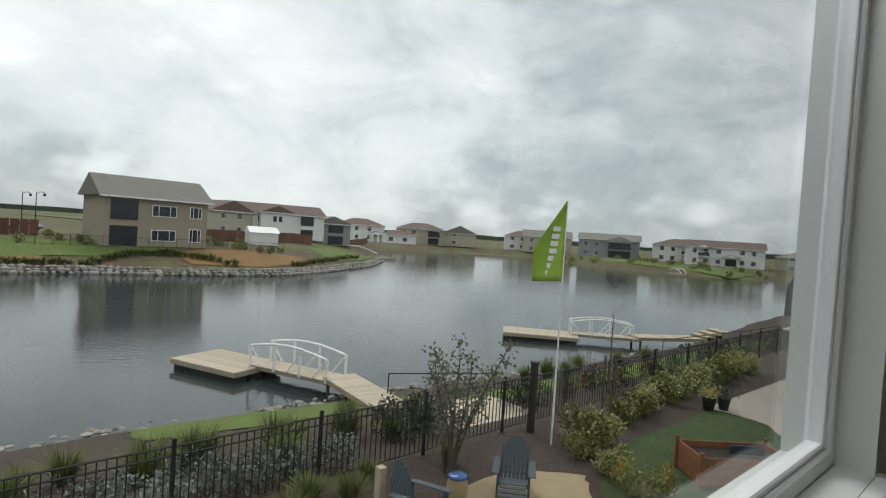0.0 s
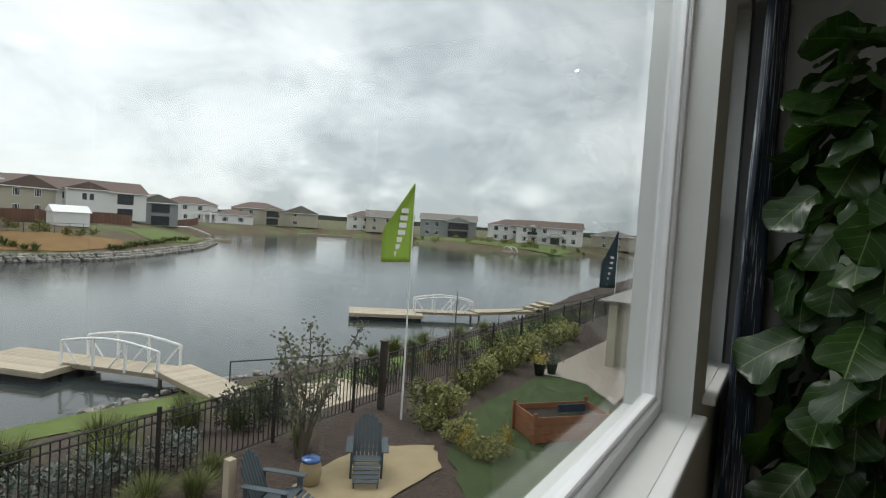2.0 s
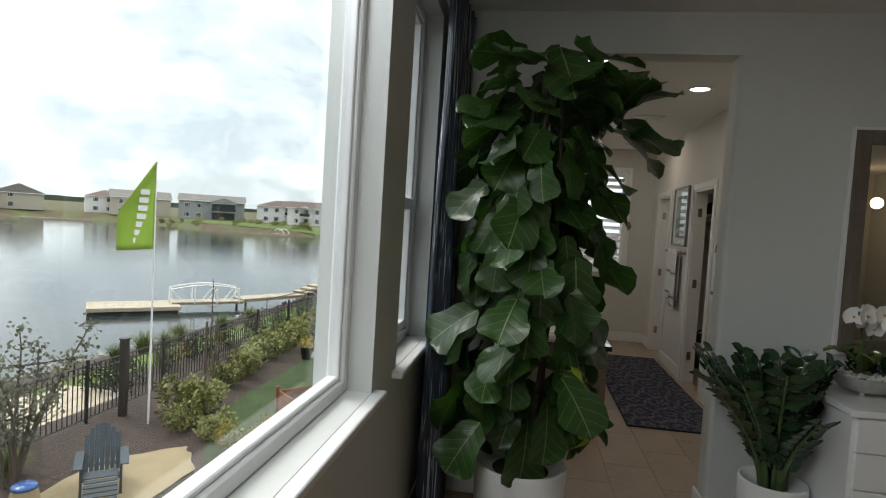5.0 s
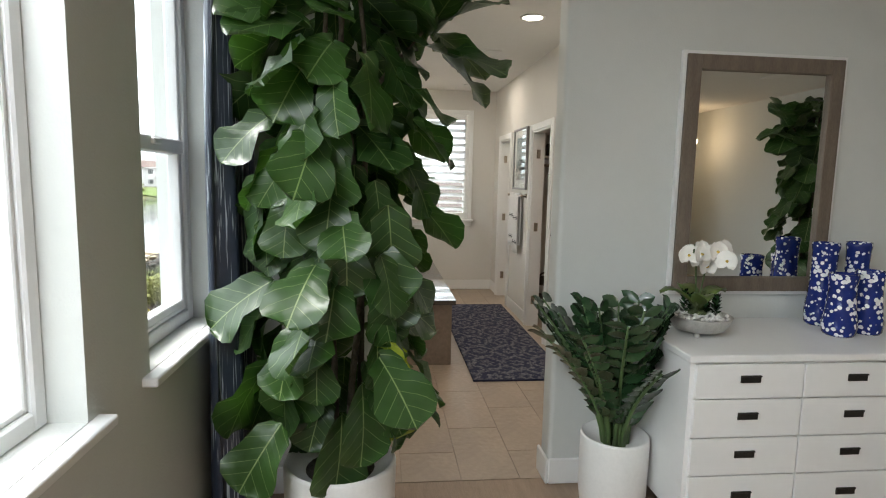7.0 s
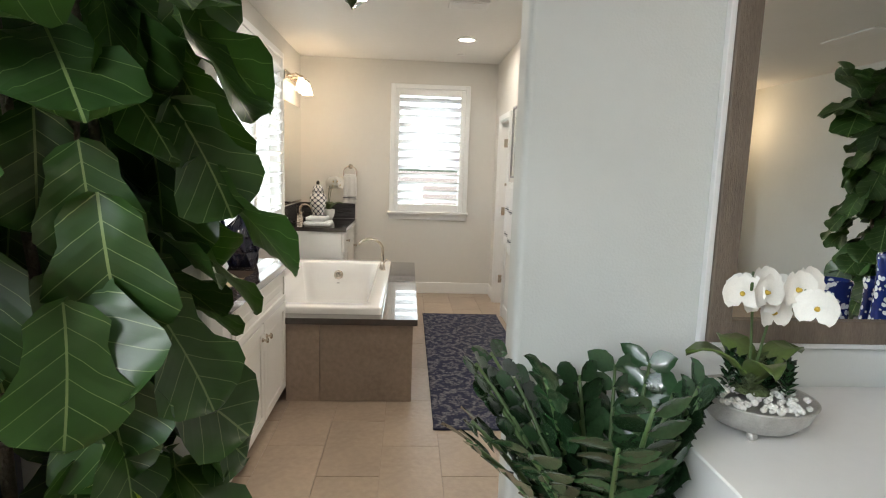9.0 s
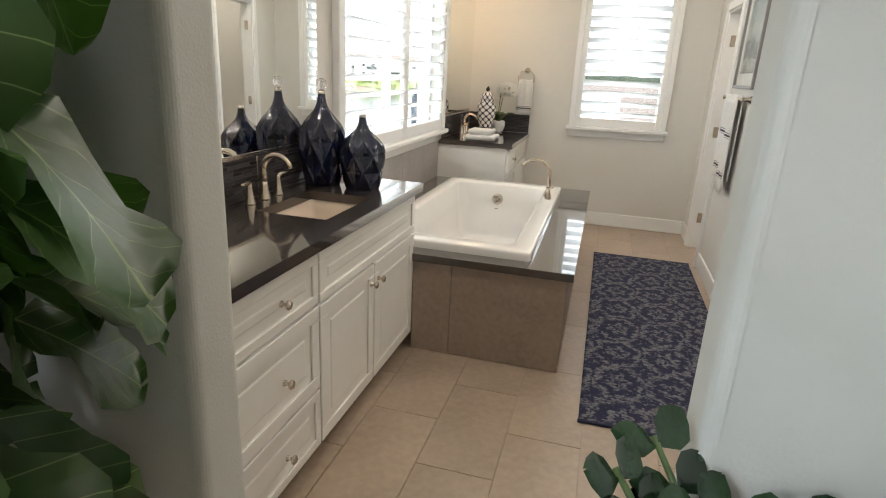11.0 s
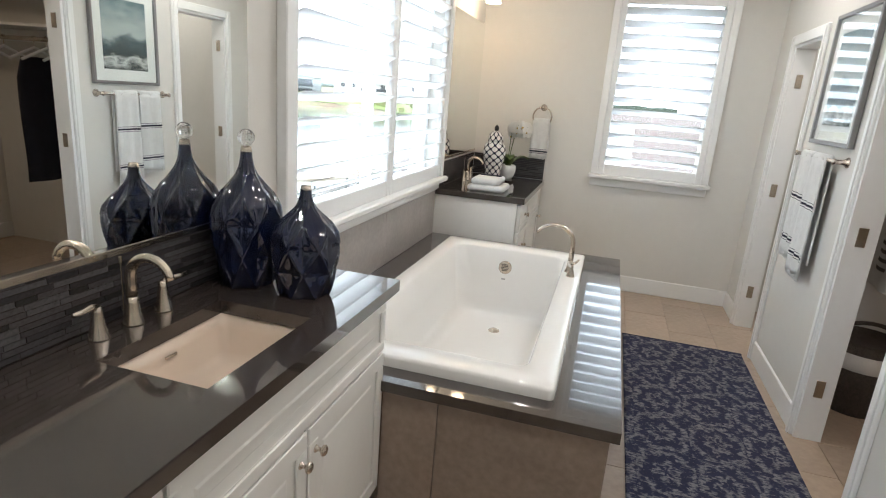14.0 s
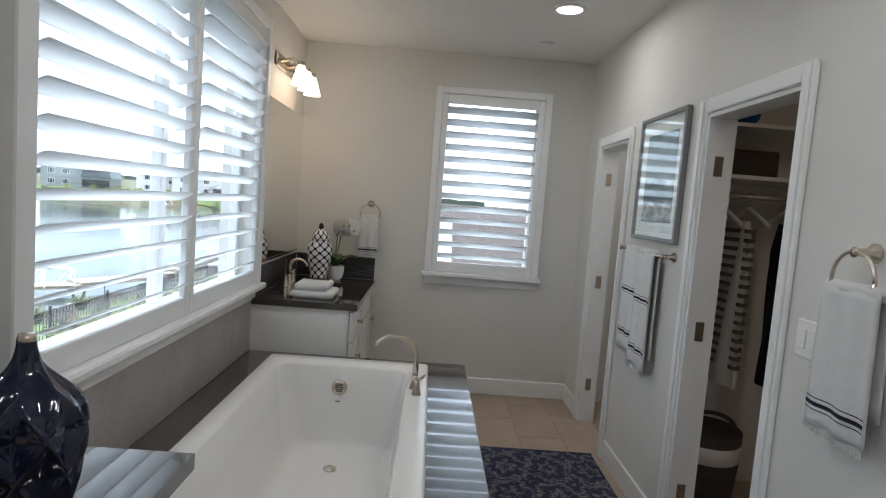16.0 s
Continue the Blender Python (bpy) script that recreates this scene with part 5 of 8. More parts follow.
# framed seascape
pic = thing("picture", "framed seascape print with wide white mat", "picture")
px0, px1, pz0, pz1, py = 7.375, 7.965, 1.43, 2.10, SY + 0.002
for a in ((px0, px0 + 0.022, pz0, pz1), (px1 - 0.022, px1, pz0, pz1), (px0 + 0.022, px1 - 0.022, pz0, pz0 + 0.022), (px0 + 0.022, px1 - 0.022, pz1 - 0.022, pz1)):
    part("frame_side", B(a[0], a[1], py, py + 0.028, a[2], a[3], bevel=0.003), FRAME_GREY, pic, "grey metal frame")
part("mat_board", B(px0 + 0.02, px1 - 0.02, py + 0.004, py + 0.010, pz0 + 0.02, pz1 - 0.02), MATBOARD, pic)


def seascape():
    m, n, l, p = node_mat("seascape_print")
    tc, sep, nz, ramp = n.new("ShaderNodeTexCoord"), n.new("ShaderNodeSeparateXYZ"), n.new("ShaderNodeTexNoise"), n.new("ShaderNodeValToRGB")
    l.new(tc.outputs["Object"], sep.inputs[0])
    mp = n.new("ShaderNodeMapping")
    mp.inputs["Scale"].default_value = (1, 1, 2.6)
    l.new(tc.outputs["Object"], mp.inputs[0])
    l.new(mp.outputs[0], nz.inputs["Vector"])
    nz.inputs["Scale"].default_value, nz.inputs["Detail"].default_value = 8, 6
    h = math_node(n, l, "ADD", math_node(n, l, "DIVIDE", math_node(n, l, "SUBTRACT", sep.outputs["Z"], 1.53), 0.47), math_node(n, l, "MULTIPLY", math_node(n, l, "SUBTRACT", nz.outputs["Fac"], 0.5), 0.55))
    el = ramp.color_ramp.elements
    el[0].position, el[0].color = 0.0, (0.02, 0.03, 0.035, 1)
    el[1].position, el[1].color = 1.0, (0.10, 0.17, 0.20, 1)
    for pos, col in ((0.14, (0.55, 0.56, 0.56, 1)), (0.22, (0.03, 0.045, 0.05, 1)), (0.40, (0.06, 0.10, 0.12, 1)), (0.52, (0.40, 0.45, 0.46, 1)), (0.75, (0.30, 0.36, 0.38, 1))):
        e2 = ramp.color_ramp.elements.new(pos)
        e2.color = col
    l.new(h, ramp.inputs[0])
    l.new(ramp.outputs[0], p.inputs["Base Color"])
    p.inputs["Roughness"].default_value = 0.7
    return m


part("print", B(px0 + 0.10, px1 - 0.10, py + 0.010, py + 0.0115, pz0 + 0.10, pz1 - 0.10), seascape(), pic, "grey-green seascape print")
gl = part("glazing", B(px0 + 0.021, px1 - 0.021, py + 0.020, py + 0.0225, pz0 + 0.021, pz1 - 0.021), ART_GLASS, pic, "clear picture glass")
gl.visible_shadow = False

# vanity light with three bell shades
vl = thing("vanity_light", "nickel bath light with three glowing bell shades", "wall lamp")
part("backplate", B(8.36, 8.90, N_BATH - 0.022, N_BATH - 0.001, 2.33, 2.43, bevel=0.01), NICKEL, vl)
for bx in (8.45, 8.63, 8.81):
    part("arm", tube(bmesh.new(), [(bx, N_BATH - 0.02, 2.38), (bx, N_BATH - 0.10, 2.40), (bx, N_BATH - 0.15, 2.37)], 0.012, 10), NICKEL, vl, "", True)
    sd = part("shade", lathe(bmesh.new(), [(0.022, 0.0), (0.030, -0.02), (0.045, -0.07), (0.058, -0.12), (0.060, -0.125), (0.055, -0.12), (0.042, -0.07), (0.026, -0.02)], 24, (bx, N_BATH - 0.15, 2.36)), BULB_M, vl, "frosted white bell shade, lit", True)
    sd.visible_shadow = False
    part("socket_cap", lathe(bmesh.new(), [(0.0, 0.03), (0.022, 0.025), (0.026, 0.0), (0.0, 0.0)], 20, (bx, N_BATH - 0.15, 2.36)), NICKEL, vl, "", True)


def can_light(x, y):
    t = thing("downlight", "round white recessed ceiling light, lit", "ceiling lamp", group="recessed lights")
    part("trim_ring", lathe(bmesh.new(), [(0.095, CEIL), (0.093, CEIL - 0.006), (0.075, CEIL - 0.008), (0.070, CEIL - 0.002), (0.070, CEIL)], 32, (x, y, 0)), PLASTIC, t, "", True)
    part("lens", lathe(bmesh.new(), [(0.0, CEIL - 0.004), (0.070, CEIL - 0.004), (0.070, CEIL - 0.001), (0.0, CEIL - 0.001)], 32, (x, y, 0)), DISK_M, t, "glowing frosted lens")


for lx, ly in DOWNLIGHTS:
    can_light(lx, ly)
sp = thing("sprinkler_cover", "small round white ceiling cover", "ceiling fitting")
part("disc", lathe(bmesh.new(), [(0.0, CEIL - 0.008), (0.04, CEIL - 0.007), (0.045, CEIL)], 20, (8.75, 4.16, 0)), PLASTIC, sp, "", True)
vent = thing("ceiling_vent", "white rectangular ceiling vent", "ceiling vent")
part("frame", B(6.80, 7.0, 4.12, 4.42, CEIL - 0.012, CEIL, bevel=0.003), PLASTIC, vent)
for k in range(7):
    part("slat", B(6.82 + k * 0.024, 6.836 + k * 0.024, 4.14, 4.40, CEIL - 0.018, CEIL - 0.012), PLASTIC, vent)
vent2 = thing("ceiling_vent", "white slotted ceiling register in the bedroom", "ceiling vent")
part("frame", B(0.6, 1.2, 0.9, 1.05, CEIL - 0.012, CEIL, bevel=0.003), PLASTIC, vent2)

# ---- closet ----
cs = thing("closet_shelf", "white closet shelf with hanging rod", "closet shelf")
part("shelf", B(7.50, 7.95, 2.02, 3.50, 1.78, 1.80), TRIM, cs)
part("upper_shelf", B(7.62, 7.95, 2.02, 3.50, 2.06, 2.08), TRIM, cs)
part("cleat", B(7.93, 7.948, 2.02, 3.50, 1.69, 1.78), TRIM, cs)
part("rod", rod(bmesh.new(), (7.62, 2.02, 1.70), (7.62, 3.50, 1.70), 0.016, 12), NICKEL, cs, "", True)


def hanger(y, cloth=None, label=""):
    t = thing("clothes_hanger", "white wooden hanger on the closet rod", "hanger", group="hangers")
    part("arm", tube(bmesh.new(), [(7.42, y, 1.55), (7.53, y, 1.60), (7.62, y, 1.64), (7.71, y, 1.60), (7.82, y, 1.55)], 0.010, 8), TRIM, t)
    part("hook", tube(bmesh.new(), [(7.62, y, 1.64), (7.62, y, 1.68), (7.64, y, 1.715), (7.62, y, 1.722), (7.60, y, 1.71)], 0.003, 6), NICKEL, t)


for y in (3.36, 3.22, 3.02, 2.9, 2.6, 2.4):
    hanger(y)


def garment(name, y, z0, material, label, stripes=False):
    t = thing(name, label, "clothes")
    rows = []
    for j in range(13):
        z = 1.57 - (1.57 - z0) * j / 12
        hw = 0.19 + 0.01 * j / 12
        row = []
        for i in range(25):
            a = 2 * math.pi * i / 24
            row.append((7.62 + hw * math.cos(a) * (0.75 + 0.25 * min(1, j / 2)), y + 0.03 * math.sin(a) + 0.012 * math.sin(a * 5 + j * 0.4), z))
        rows.append(row)
    part("cloth", sheet(bmesh.new(), rows), material, t, "", True)
    if stripes:
        for k in range(16):
            z = 1.53 - k * 0.046
            rr = []
            for zz in (z, z - 0.02):
                rr.append([(7.62 + 0.202 * math.cos(2 * math.pi * i / 24), y + 0.034 * math.sin(2 * math.pi * i / 24) + 0.012 * math.sin(2 * math.pi * i / 24 * 5), zz) for i in range(25)])
            part("stripe", sheet(bmesh.new(), rr), CLOTH_G, t, "dark stripe")


garment("striped_garment", 3.30, 0.72, CLOTH_W, "white garment with dark stripes on a hanger", True)
garment("dark_garment", 2.95, 0.66, CLOTH_B, "dark navy garment on a hanger")
bk = thing("basket", "dark woven laundry basket with a pale liner", "basket", (7.70, 3.27, 0.0))
part("body", lathe(bmesh.new(), [(0.15, 0.0), (0.16, 0.02), (0.18, 0.25), (0.185, 0.42), (0.175, 0.42), (0.17, 0.38)], 24), WICKER, bk, "", True)
part("band", lathe(bmesh.new(), [(0.1755, 0.2), (0.183, 0.3), (0.184, 0.36), (0.18, 0.36)], 24), CLOTH_W, bk, "pale woven band", True)
part("handle", tube(bmesh.new(), arc((0.0, 0.0, 0.40), 0.17, 15, 165, 10, (0, 1, 0), (0, 0, 0.6)), 0.012, 8), WICKER, bk)
bx = thing("storage_box", "dark fabric box on the closet shelf", "box")
part("body", B(7.68, 7.9, 3.05, 3.35, 1.802, 1.95, bevel=0.01), WICKER, bx)
vsb = thing("round_vase", "small blue ball on the closet shelf", "vase")
part("body", lathe(bmesh.new(), [(0.03, 0.0), (0.06, 0.04), (0.065, 0.07), (0.05, 0.11), (0.02, 0.13), (0.0, 0.13)], 20, (7.78, 3.2, 2.082)), BLUE_POT, vsb, "", True)


# ---- bedroom ----
def fiddle_leaf(variant):
    """A lyre-shaped leaf along +x, cupped and wavy."""
    rn = random.Random(variant)
    L = 0.30
    shape = [(0.0, 0.02), (0.05, 0.16), (0.17, 0.27), (0.33, 0.27), (0.50, 0.34), (0.66, 0.42), (0.80, 0.43), (0.91, 0.34), (0.98, 0.16), (1.0, 0.03)]
    bm = bmesh.new()
    rows = []
    for u, w in shape:
        row = []
        for i in range(7):
            s = (i - 3) / 3
            y = s * w * L * 0.98
            z = 0.05 * abs(s) ** 1.5 * L - 0.30 * L * (u ** 2) * (0.5 + 0.5 * variant / 5) + 0.020 * math.sin(u * 11 + variant * 2.1 + s * 2) * abs(s) ** 1.5 + 0.004 * rn.uniform(-1, 1) * abs(s)
            row.append((u * L, y, z))
        rows.append(row)
    sheet(bm, rows)
    return bm


def fiddle_fig(name, x, y, label, n, seed):
    t = thing(name, label, "potted plant", (x, y, 0))
    rn = random.Random(seed)
    part("pot", lathe(bmesh.new(), [(0.17, 0.0), (0.195, 0.02), (0.21, 0.2), (0.215, 0.43), (0.208, 0.445), (0.198, 0.44), (0.193, 0.40)], 40), POT_M, t, "white round planter", True)
    part("soil", lathe(bmesh.new(), [(0.196, 0.39), (0.1, 0.405), (0.0, 0.41)], 24), SOIL, t, "", True)
    trunks = []
    for k in range(4):
        a = k * 1.6 + 0.4
        pts = [Vector((0.06 * math.cos(a), 0.06 * math.sin(a), 0.38))]
        for s in range(9):
            pts.append(pts[-1] + Vector((0.018 * math.cos(a + s * 0.5) + rn.uniform(-0.01, 0.01), 0.018 * math.sin(a + s * 0.5) + rn.uniform(-0.01, 0.01), 0.205)))
        trunks.append(pts)
        part("trunk", tube(bmesh.new(), pts, [0.014 - 0.0007 * i for i in range(len(pts))], 8), BARK, t, "", True)
    # one bare branch reaching over towards the doorway
    br = [Vector((0.02, -0.05, 1.75)), Vector((0.10, -0.22, 1.98)), Vector((0.14, -0.34, 2.12))]
    part("branch", tube(bmesh.new(), br, [0.010, 0.008, 0.006], 8), BARK, t, "", True)
    protos = []
    def leaf(k, m, material_young=False):
        key = (k, material_young)
        got = [o for kk, o in protos if kk == key]
        if not got:
            ob = part("leaf", fiddle_leaf(k), FIG_YOUNG if material_young else FIG_LEAF, t, "yellowing leaf" if material_young else "", True)
            protos.append((key, ob))
        else:
            ob = new("leaf", got[0].data)
            ob.parent = t
        ob.matrix_local = m
    for i in range(n):
        u = (i + 0.5) / n
        z = 0.64 + 1.72 * u
        a = i * 137.5 + rn.uniform(-25, 25)
        r = rn.uniform(0.10, 0.26) * (1.0 if u < 0.85 else 0.7)
        droop = rn.uniform(25, 82) if u < 0.8 else rn.uniform(-5, 50)
        s = rn.uniform(0.64, 1.0)
        bx, by = r * math.cos(radians(a)), r * math.sin(radians(a))
        leaf(rn.randrange(5), pose(bx, by, z, rn.uniform(-40, 40), droop, a) @ Matrix.Scale(s, 4))
    for a, dr, s in ((-70, -55, 1.0), (-100, -30, 1.0), (-20, -62, 0.95), (-125, 5, 1.05), (-60, 15, 1.0), (-95, 40, 1.05), (-150, -40, 0.8)):
        leaf(rn.randrange(5), Matrix.Translation(br[2]) @ pose(0, 0, rn.uniform(-0.12, 0.02), rn.uniform(-20, 20), dr, a) @ Matrix.Scale(s, 4))
    for z, a, dr in ((0.98, -50, 52), (1.78, -70, 30)):
        leaf(rn.randrange(5), pose(0.20 * math.cos(radians(a)), 0.20 * math.sin(radians(a)), z, rn.uniform(-25, 25), dr, a) @ Matrix.Scale(0.92, 4))
    for z, a, dr in ((0.80, 232, 84), (0.95, 226, 80)):
        leaf(2, pose(0.24 * math.cos(radians(a)), 0.24 * math.sin(radians(a)), z, 35, dr, a) @ Matrix.Scale(0.8, 4), True)
    return t


fig = fiddle_fig("fiddle_leaf_fig", 3.55, 5.36, "tall fiddle leaf fig in a white planter by the window", 165, 7)
fig2 = copy_thing(fig, pose(1.7, 1.15, 0, 0, 0, 150))
tagged(fig2, "second tall fiddle leaf fig seen in the bedroom mirror")


def zz_plant(name, x, y, label, seed):
    t = thing(name, label, "potted plant", (x, y, 0))
    rn = random.Random(seed)
    part("pot", lathe(bmesh.new(), [(0.11, 0.0), (0.13, 0.015), (0.148, 0.15), (0.15, 0.40), (0.146, 0.412), (0.138, 0.41), (0.134, 0.37)], 36), POT_M, t, "white round planter", True)
    part("soil", lathe(bmesh.new(), [(0.136, 0.36), (0.0, 0.375)], 20), MOSS, t, "", True)
    for k in range(30):
        a = k * 2.4 + rn.uniform(-0.3, 0.3)
        lean, L = rn.uniform(0.10, 0.62), rn.uniform(0.45, 0.74)
        if k in (0, 5):
            lean, L = 0.95, 0.55
        if math.sin(a) < -0.2:
            lean = min(lean, 0.22)
        d = Vector((math.cos(a), math.sin(a), 0))
        pts = []
        for i in range(9):
            u = i / 8
            pts.append(d * (0.05 + lean * L * u ** 1.5) + Vector((0, 0, 0.36 + L * u * (1 - 0.28 * lean * u))))
        st = part("stem", tube(bmesh.new(), pts, [0.010 * (1 - 0.75 * i / 8) + 0.002 for i in range(9)], 6), ZZ_STEM, t, "", True)
        bm = bmesh.new()
        m = 9
        for i in range(m):
            u = 0.28 + 0.70 * i / (m - 1)
            j = min(int(u * 8), 7)
            p = pts[j].lerp(pts[j + 1], u * 8 - j)
            ax = (pts[j + 1] - pts[j]).normalized()
            side = ax.cross(d).normalized() if ax.cross(d).length > 0.01 else Vector((-d.y, d.x, 0))
            for s in (-1, 1):
                ld = (side * s + ax * 0.45 + Vector((0, 0, rn.uniform(-0.1, 0.2)))).normalized()
                nrm = ld.cross(ax).normalized()
                wd = ld.cross(nrm).normalized()
                ll, ww = rn.uniform(0.072, 0.100), rn.uniform(0.025, 0.033)
                rows = [[p + ld * ll * q + wd * ww * g * e3 + nrm * (0.006 * abs(e3) - 0.012 * q * q) for e3 in (-1, 0, 1)] for q, g in ((0.0, 0.15), (0.25, 0.85), (0.55, 1.0), (0.82, 0.6), (1.0, 0.05))]
                sheet(bm, [[tuple(v) for v in r] for r in rows])
        part("frond", bm, ZZ_LEAF, st, "glossy dark green leaflets", True)
    return t


zz_plant("zz_plant", 3.76, 4.165, "glossy dark zz plant in a white round planter", 4)

# curtain
bm = bmesh.new()
rows = []
for j in range(25):
    z = 0.02 + 2.64 * j / 24
    row = []
    for i in range(61):
        u = i / 60
        pin = 1 - 0.12 * math.exp(-((z - 1.0) / 0.5) ** 2)
        x = 3.99 + (u - 0.5) * 0.50 * pin - 0.16
        row.append((x, 5.80 + 0.045 * math.sin(u * 2 * math.pi * 5.5 + 0.4 * math.sin(z * 1.7)) + 0.012 * math.sin(u * 37 + z), z))
    rows.append(row)
sheet(bm, rows)


def streaks(n, l, tc):
    mp, nz = n.new("ShaderNodeMapping"), n.new("ShaderNodeTexNoise")
    mp.inputs["Scale"].default_value = (150, 150, 2.2)
    l.new(tc.outputs["Object"], mp.inputs[0])
    l.new(mp.outputs[0], nz.inputs["Vector"])
    nz.inputs["Scale"].default_value, nz.inputs["Detail"].default_value = 1.0, 2
    return nz.outputs["Fac"]


# pale streaks: silver threads, made denser to paint grazing window sheen into the colour
CURTAIN2 = two_tone("navy_satin_threads_and_painted_sheen", (0.030, 0.040, 0.065), (0.42, 0.47, 0.52), streaks, 0.33, 0.57, 0.66)
ct = thing("curtain", "long navy curtain with silver threads and painted sheen beside the window", "curtain")
c = part("panel", bm, CURTAIN2, ct, "", True)
md = c.modifiers.new("thickness", "SOLIDIFY")
md.thickness = 0.004
part("track", B(3.2, 4.07, 5.785, 5.815, 2.66, 2.685), TRIM, ct)

# dresser
ds = thing("dresser", "white lacquered dresser with inset dark pulls", "dresser")
part("carcass", B(3.475, 4.05, 2.58, 4.0, 0.16, 0.83), DRESS_M, ds)
part("top", B(3.455, 4.06, 2.565, 4.015, 0.83, 0.86, bevel=0.004), DRESS_M, ds)
cols = [3.985, 3.525, 3.065, 2.595]
zs = [0.825, 0.68, 0.52, 0.36, 0.175]
for a, b in zip(cols, cols[1:]):
    for z1, z0 in zip(zs, zs[1:]):
        d = part("drawer_front", B(3.457, 3.475, b + 0.003, a - 0.003, z0 + 0.003, z1 - 0.003, bevel=0.002), DRESS_M, ds)
        ym, zm = (a + b) / 2, (z0 + z1) / 2 + 0.01
        part("pull", B(3.452, 3.458, ym - 0.042, ym + 0.042, zm - 0.014, zm + 0.014, bevel=0.001), BLACK_PULL, d, "dark bronze recessed pull")
        part("pull_lip", B(3.447, 3.456, ym - 0.042, ym + 0.042, zm + 0.010, zm + 0.016, bevel=0.001), BLACK_PULL, d)
for y in (2.62, 3.96):
    for x in (3.50, 4.02):
        part("leg", rod(bmesh.new(), (x, y, 0.16), (x, y, 0.0), 0.022, 10, 0.014), DRESS_M, ds)

# mirror over the dresser
wm = thing("framed_mirror", "rectangular mirror in a weathered brown wooden frame", "mirror")
y0, y1, z0, z1, w = 2.99, 3.79, 1.00, 2.13, 0.07
for a in ((y0, y0 + w, z0, z1), (y1 - w, y1, z0, z1), (y0 + w, y1 - w, z0, z0 + w), (y0 + w, y1 - w, z1 - w, z1)):
    part("frame_side", B(4.040, WX0 - 0.002, a[0], a[1], a[2], a[3], bevel=0.003), FRAME_WOOD, wm)
for a in ((y0 - 0.018, y0, z0 - 0.018, z1 + 0.018), (y1, y1 + 0.018, z0 - 0.018, z1 + 0.018), (y0, y1, z0 - 0.018, z0), (y0, y1, z1, z1 + 0.018)):
    part("outer_edge", B(4.052, WX0 - 0.002, a[0], a[1], a[2], a[3], bevel=0.002), DRESS_M, wm, "white outer edge")
part("glass", B(4.060, 4.066, y0 + w - 0.004, y1 - w + 0.004, z0 + w - 0.004, z1 - w + 0.004), MIRROR, wm)


def blue_vase(x, y, h, r, group="blue and white vases"):
    t = thing("ceramic_vase", "navy and white blossom ceramic vase on the dresser", "vase", (x, y, 0.86), group=group)
    part("body", lathe(bmesh.new(), [(r * 0.86, 0.0), (r * 0.98, 0.012), (r * 1.04, h * 0.18), (r * 0.86, h * 0.50), (r * 0.80, h * 0.72), (r * 0.84, h * 0.90), (r * 0.90, h * 0.96), (r * 0.86, h), (r * 0.76, h), (r * 0.72, h * 0.9)], 32), BLUE_WHITE, t, "", True)


blue_vase(3.93, 3.09, 0.40, 0.066)
blue_vase(3.74, 3.15, 0.28, 0.068)
blue_vase(3.77, 2.99, 0.29, 0.066)
blue_vase(3.96, 2.89, 0.40, 0.062)

# silver bowl with succulents and an orchid
bw = thing("planter_bowl", "footed silver bowl with succulents and white pebbles", "planter", (3.78, 3.80, 0.86))
part("bowl", lathe(bmesh.new(), [(0.03, 0.022), (0.10, 0.022), (0.125, 0.05), (0.138, 0.082), (0.142, 0.086), (0.132, 0.086), (0.12, 0.07)], 48, facet=lambda i, k: 1 + (0.012 if k % 2 else 0) * (1 < i < 4)), SILVER, bw, "", True)
for k in range(3):
    a = k * 2.094 + 0.5
    part("foot", lathe(bmesh.new(), [(0.008, 0.0), (0.013, 0.006), (0.011, 0.026)], 12, (0.085 * math.cos(a), 0.085 * math.sin(a), 0.0)), SILVER, bw, "", True)
bm = bmesh.new()
rq = random.Random(8)
for _ in range(170):
    a, r = rq.uniform(0, 6.283), 0.122 * math.sqrt(rq.random())
    bmesh.ops.create_icosphere(bm, subdivisions=1, radius=rq.uniform(0.005, 0.009), matrix=Matrix.Translation((r * math.cos(a), r * math.sin(a), 0.082 + rq.uniform(0, 0.008))))
tagged(part("pebbles", bm, PEBBLE, bw, "white pebbles"), kind="stuff")
for k in range(9):
    a, r = rq.uniform(0, 6.283), rq.uniform(0.02, 0.09)
    bm = bmesh.new()
    hgt = rq.uniform(0.03, 0.10)
    for i in range(26):
        b = i * 2.4
        q = Vector((math.cos(b), math.sin(b), 0.5 + 0.9 * i / 26)).normalized() * 0.032
        p0 = Vector((0, 0, hgt * i / 26))
        wv = q.cross(Vector((0, 0, 1))).normalized() * 0.011
        nrm = q.cross(wv).normalized() * 0.004
        bm.faces.new([bm.verts.new(v) for v in (p0, p0 + q * 0.6 + wv - nrm, p0 + q, p0 + q * 0.6 - wv - nrm)])
    ob = part("succulent", bm, ZZ_LEAF if k % 3 else MOSS, bw, "green succulent")
    ob.location = (r * math.cos(a), r * math.sin(a), 0.085)


def no_pot(t):
    part("moss", lathe(bmesh.new(), [(0.05, 0.088), (0.03, 0.10), (0.0, 0.105)], 16), MOSS, t, "", True)


orchid("orchid", 3.80, 3.80, 0.862, "white moth orchid rising from the silver bowl", 12, no_pot, 9, (-0.6, 0.25), 0.42, 0.9, 0.16)
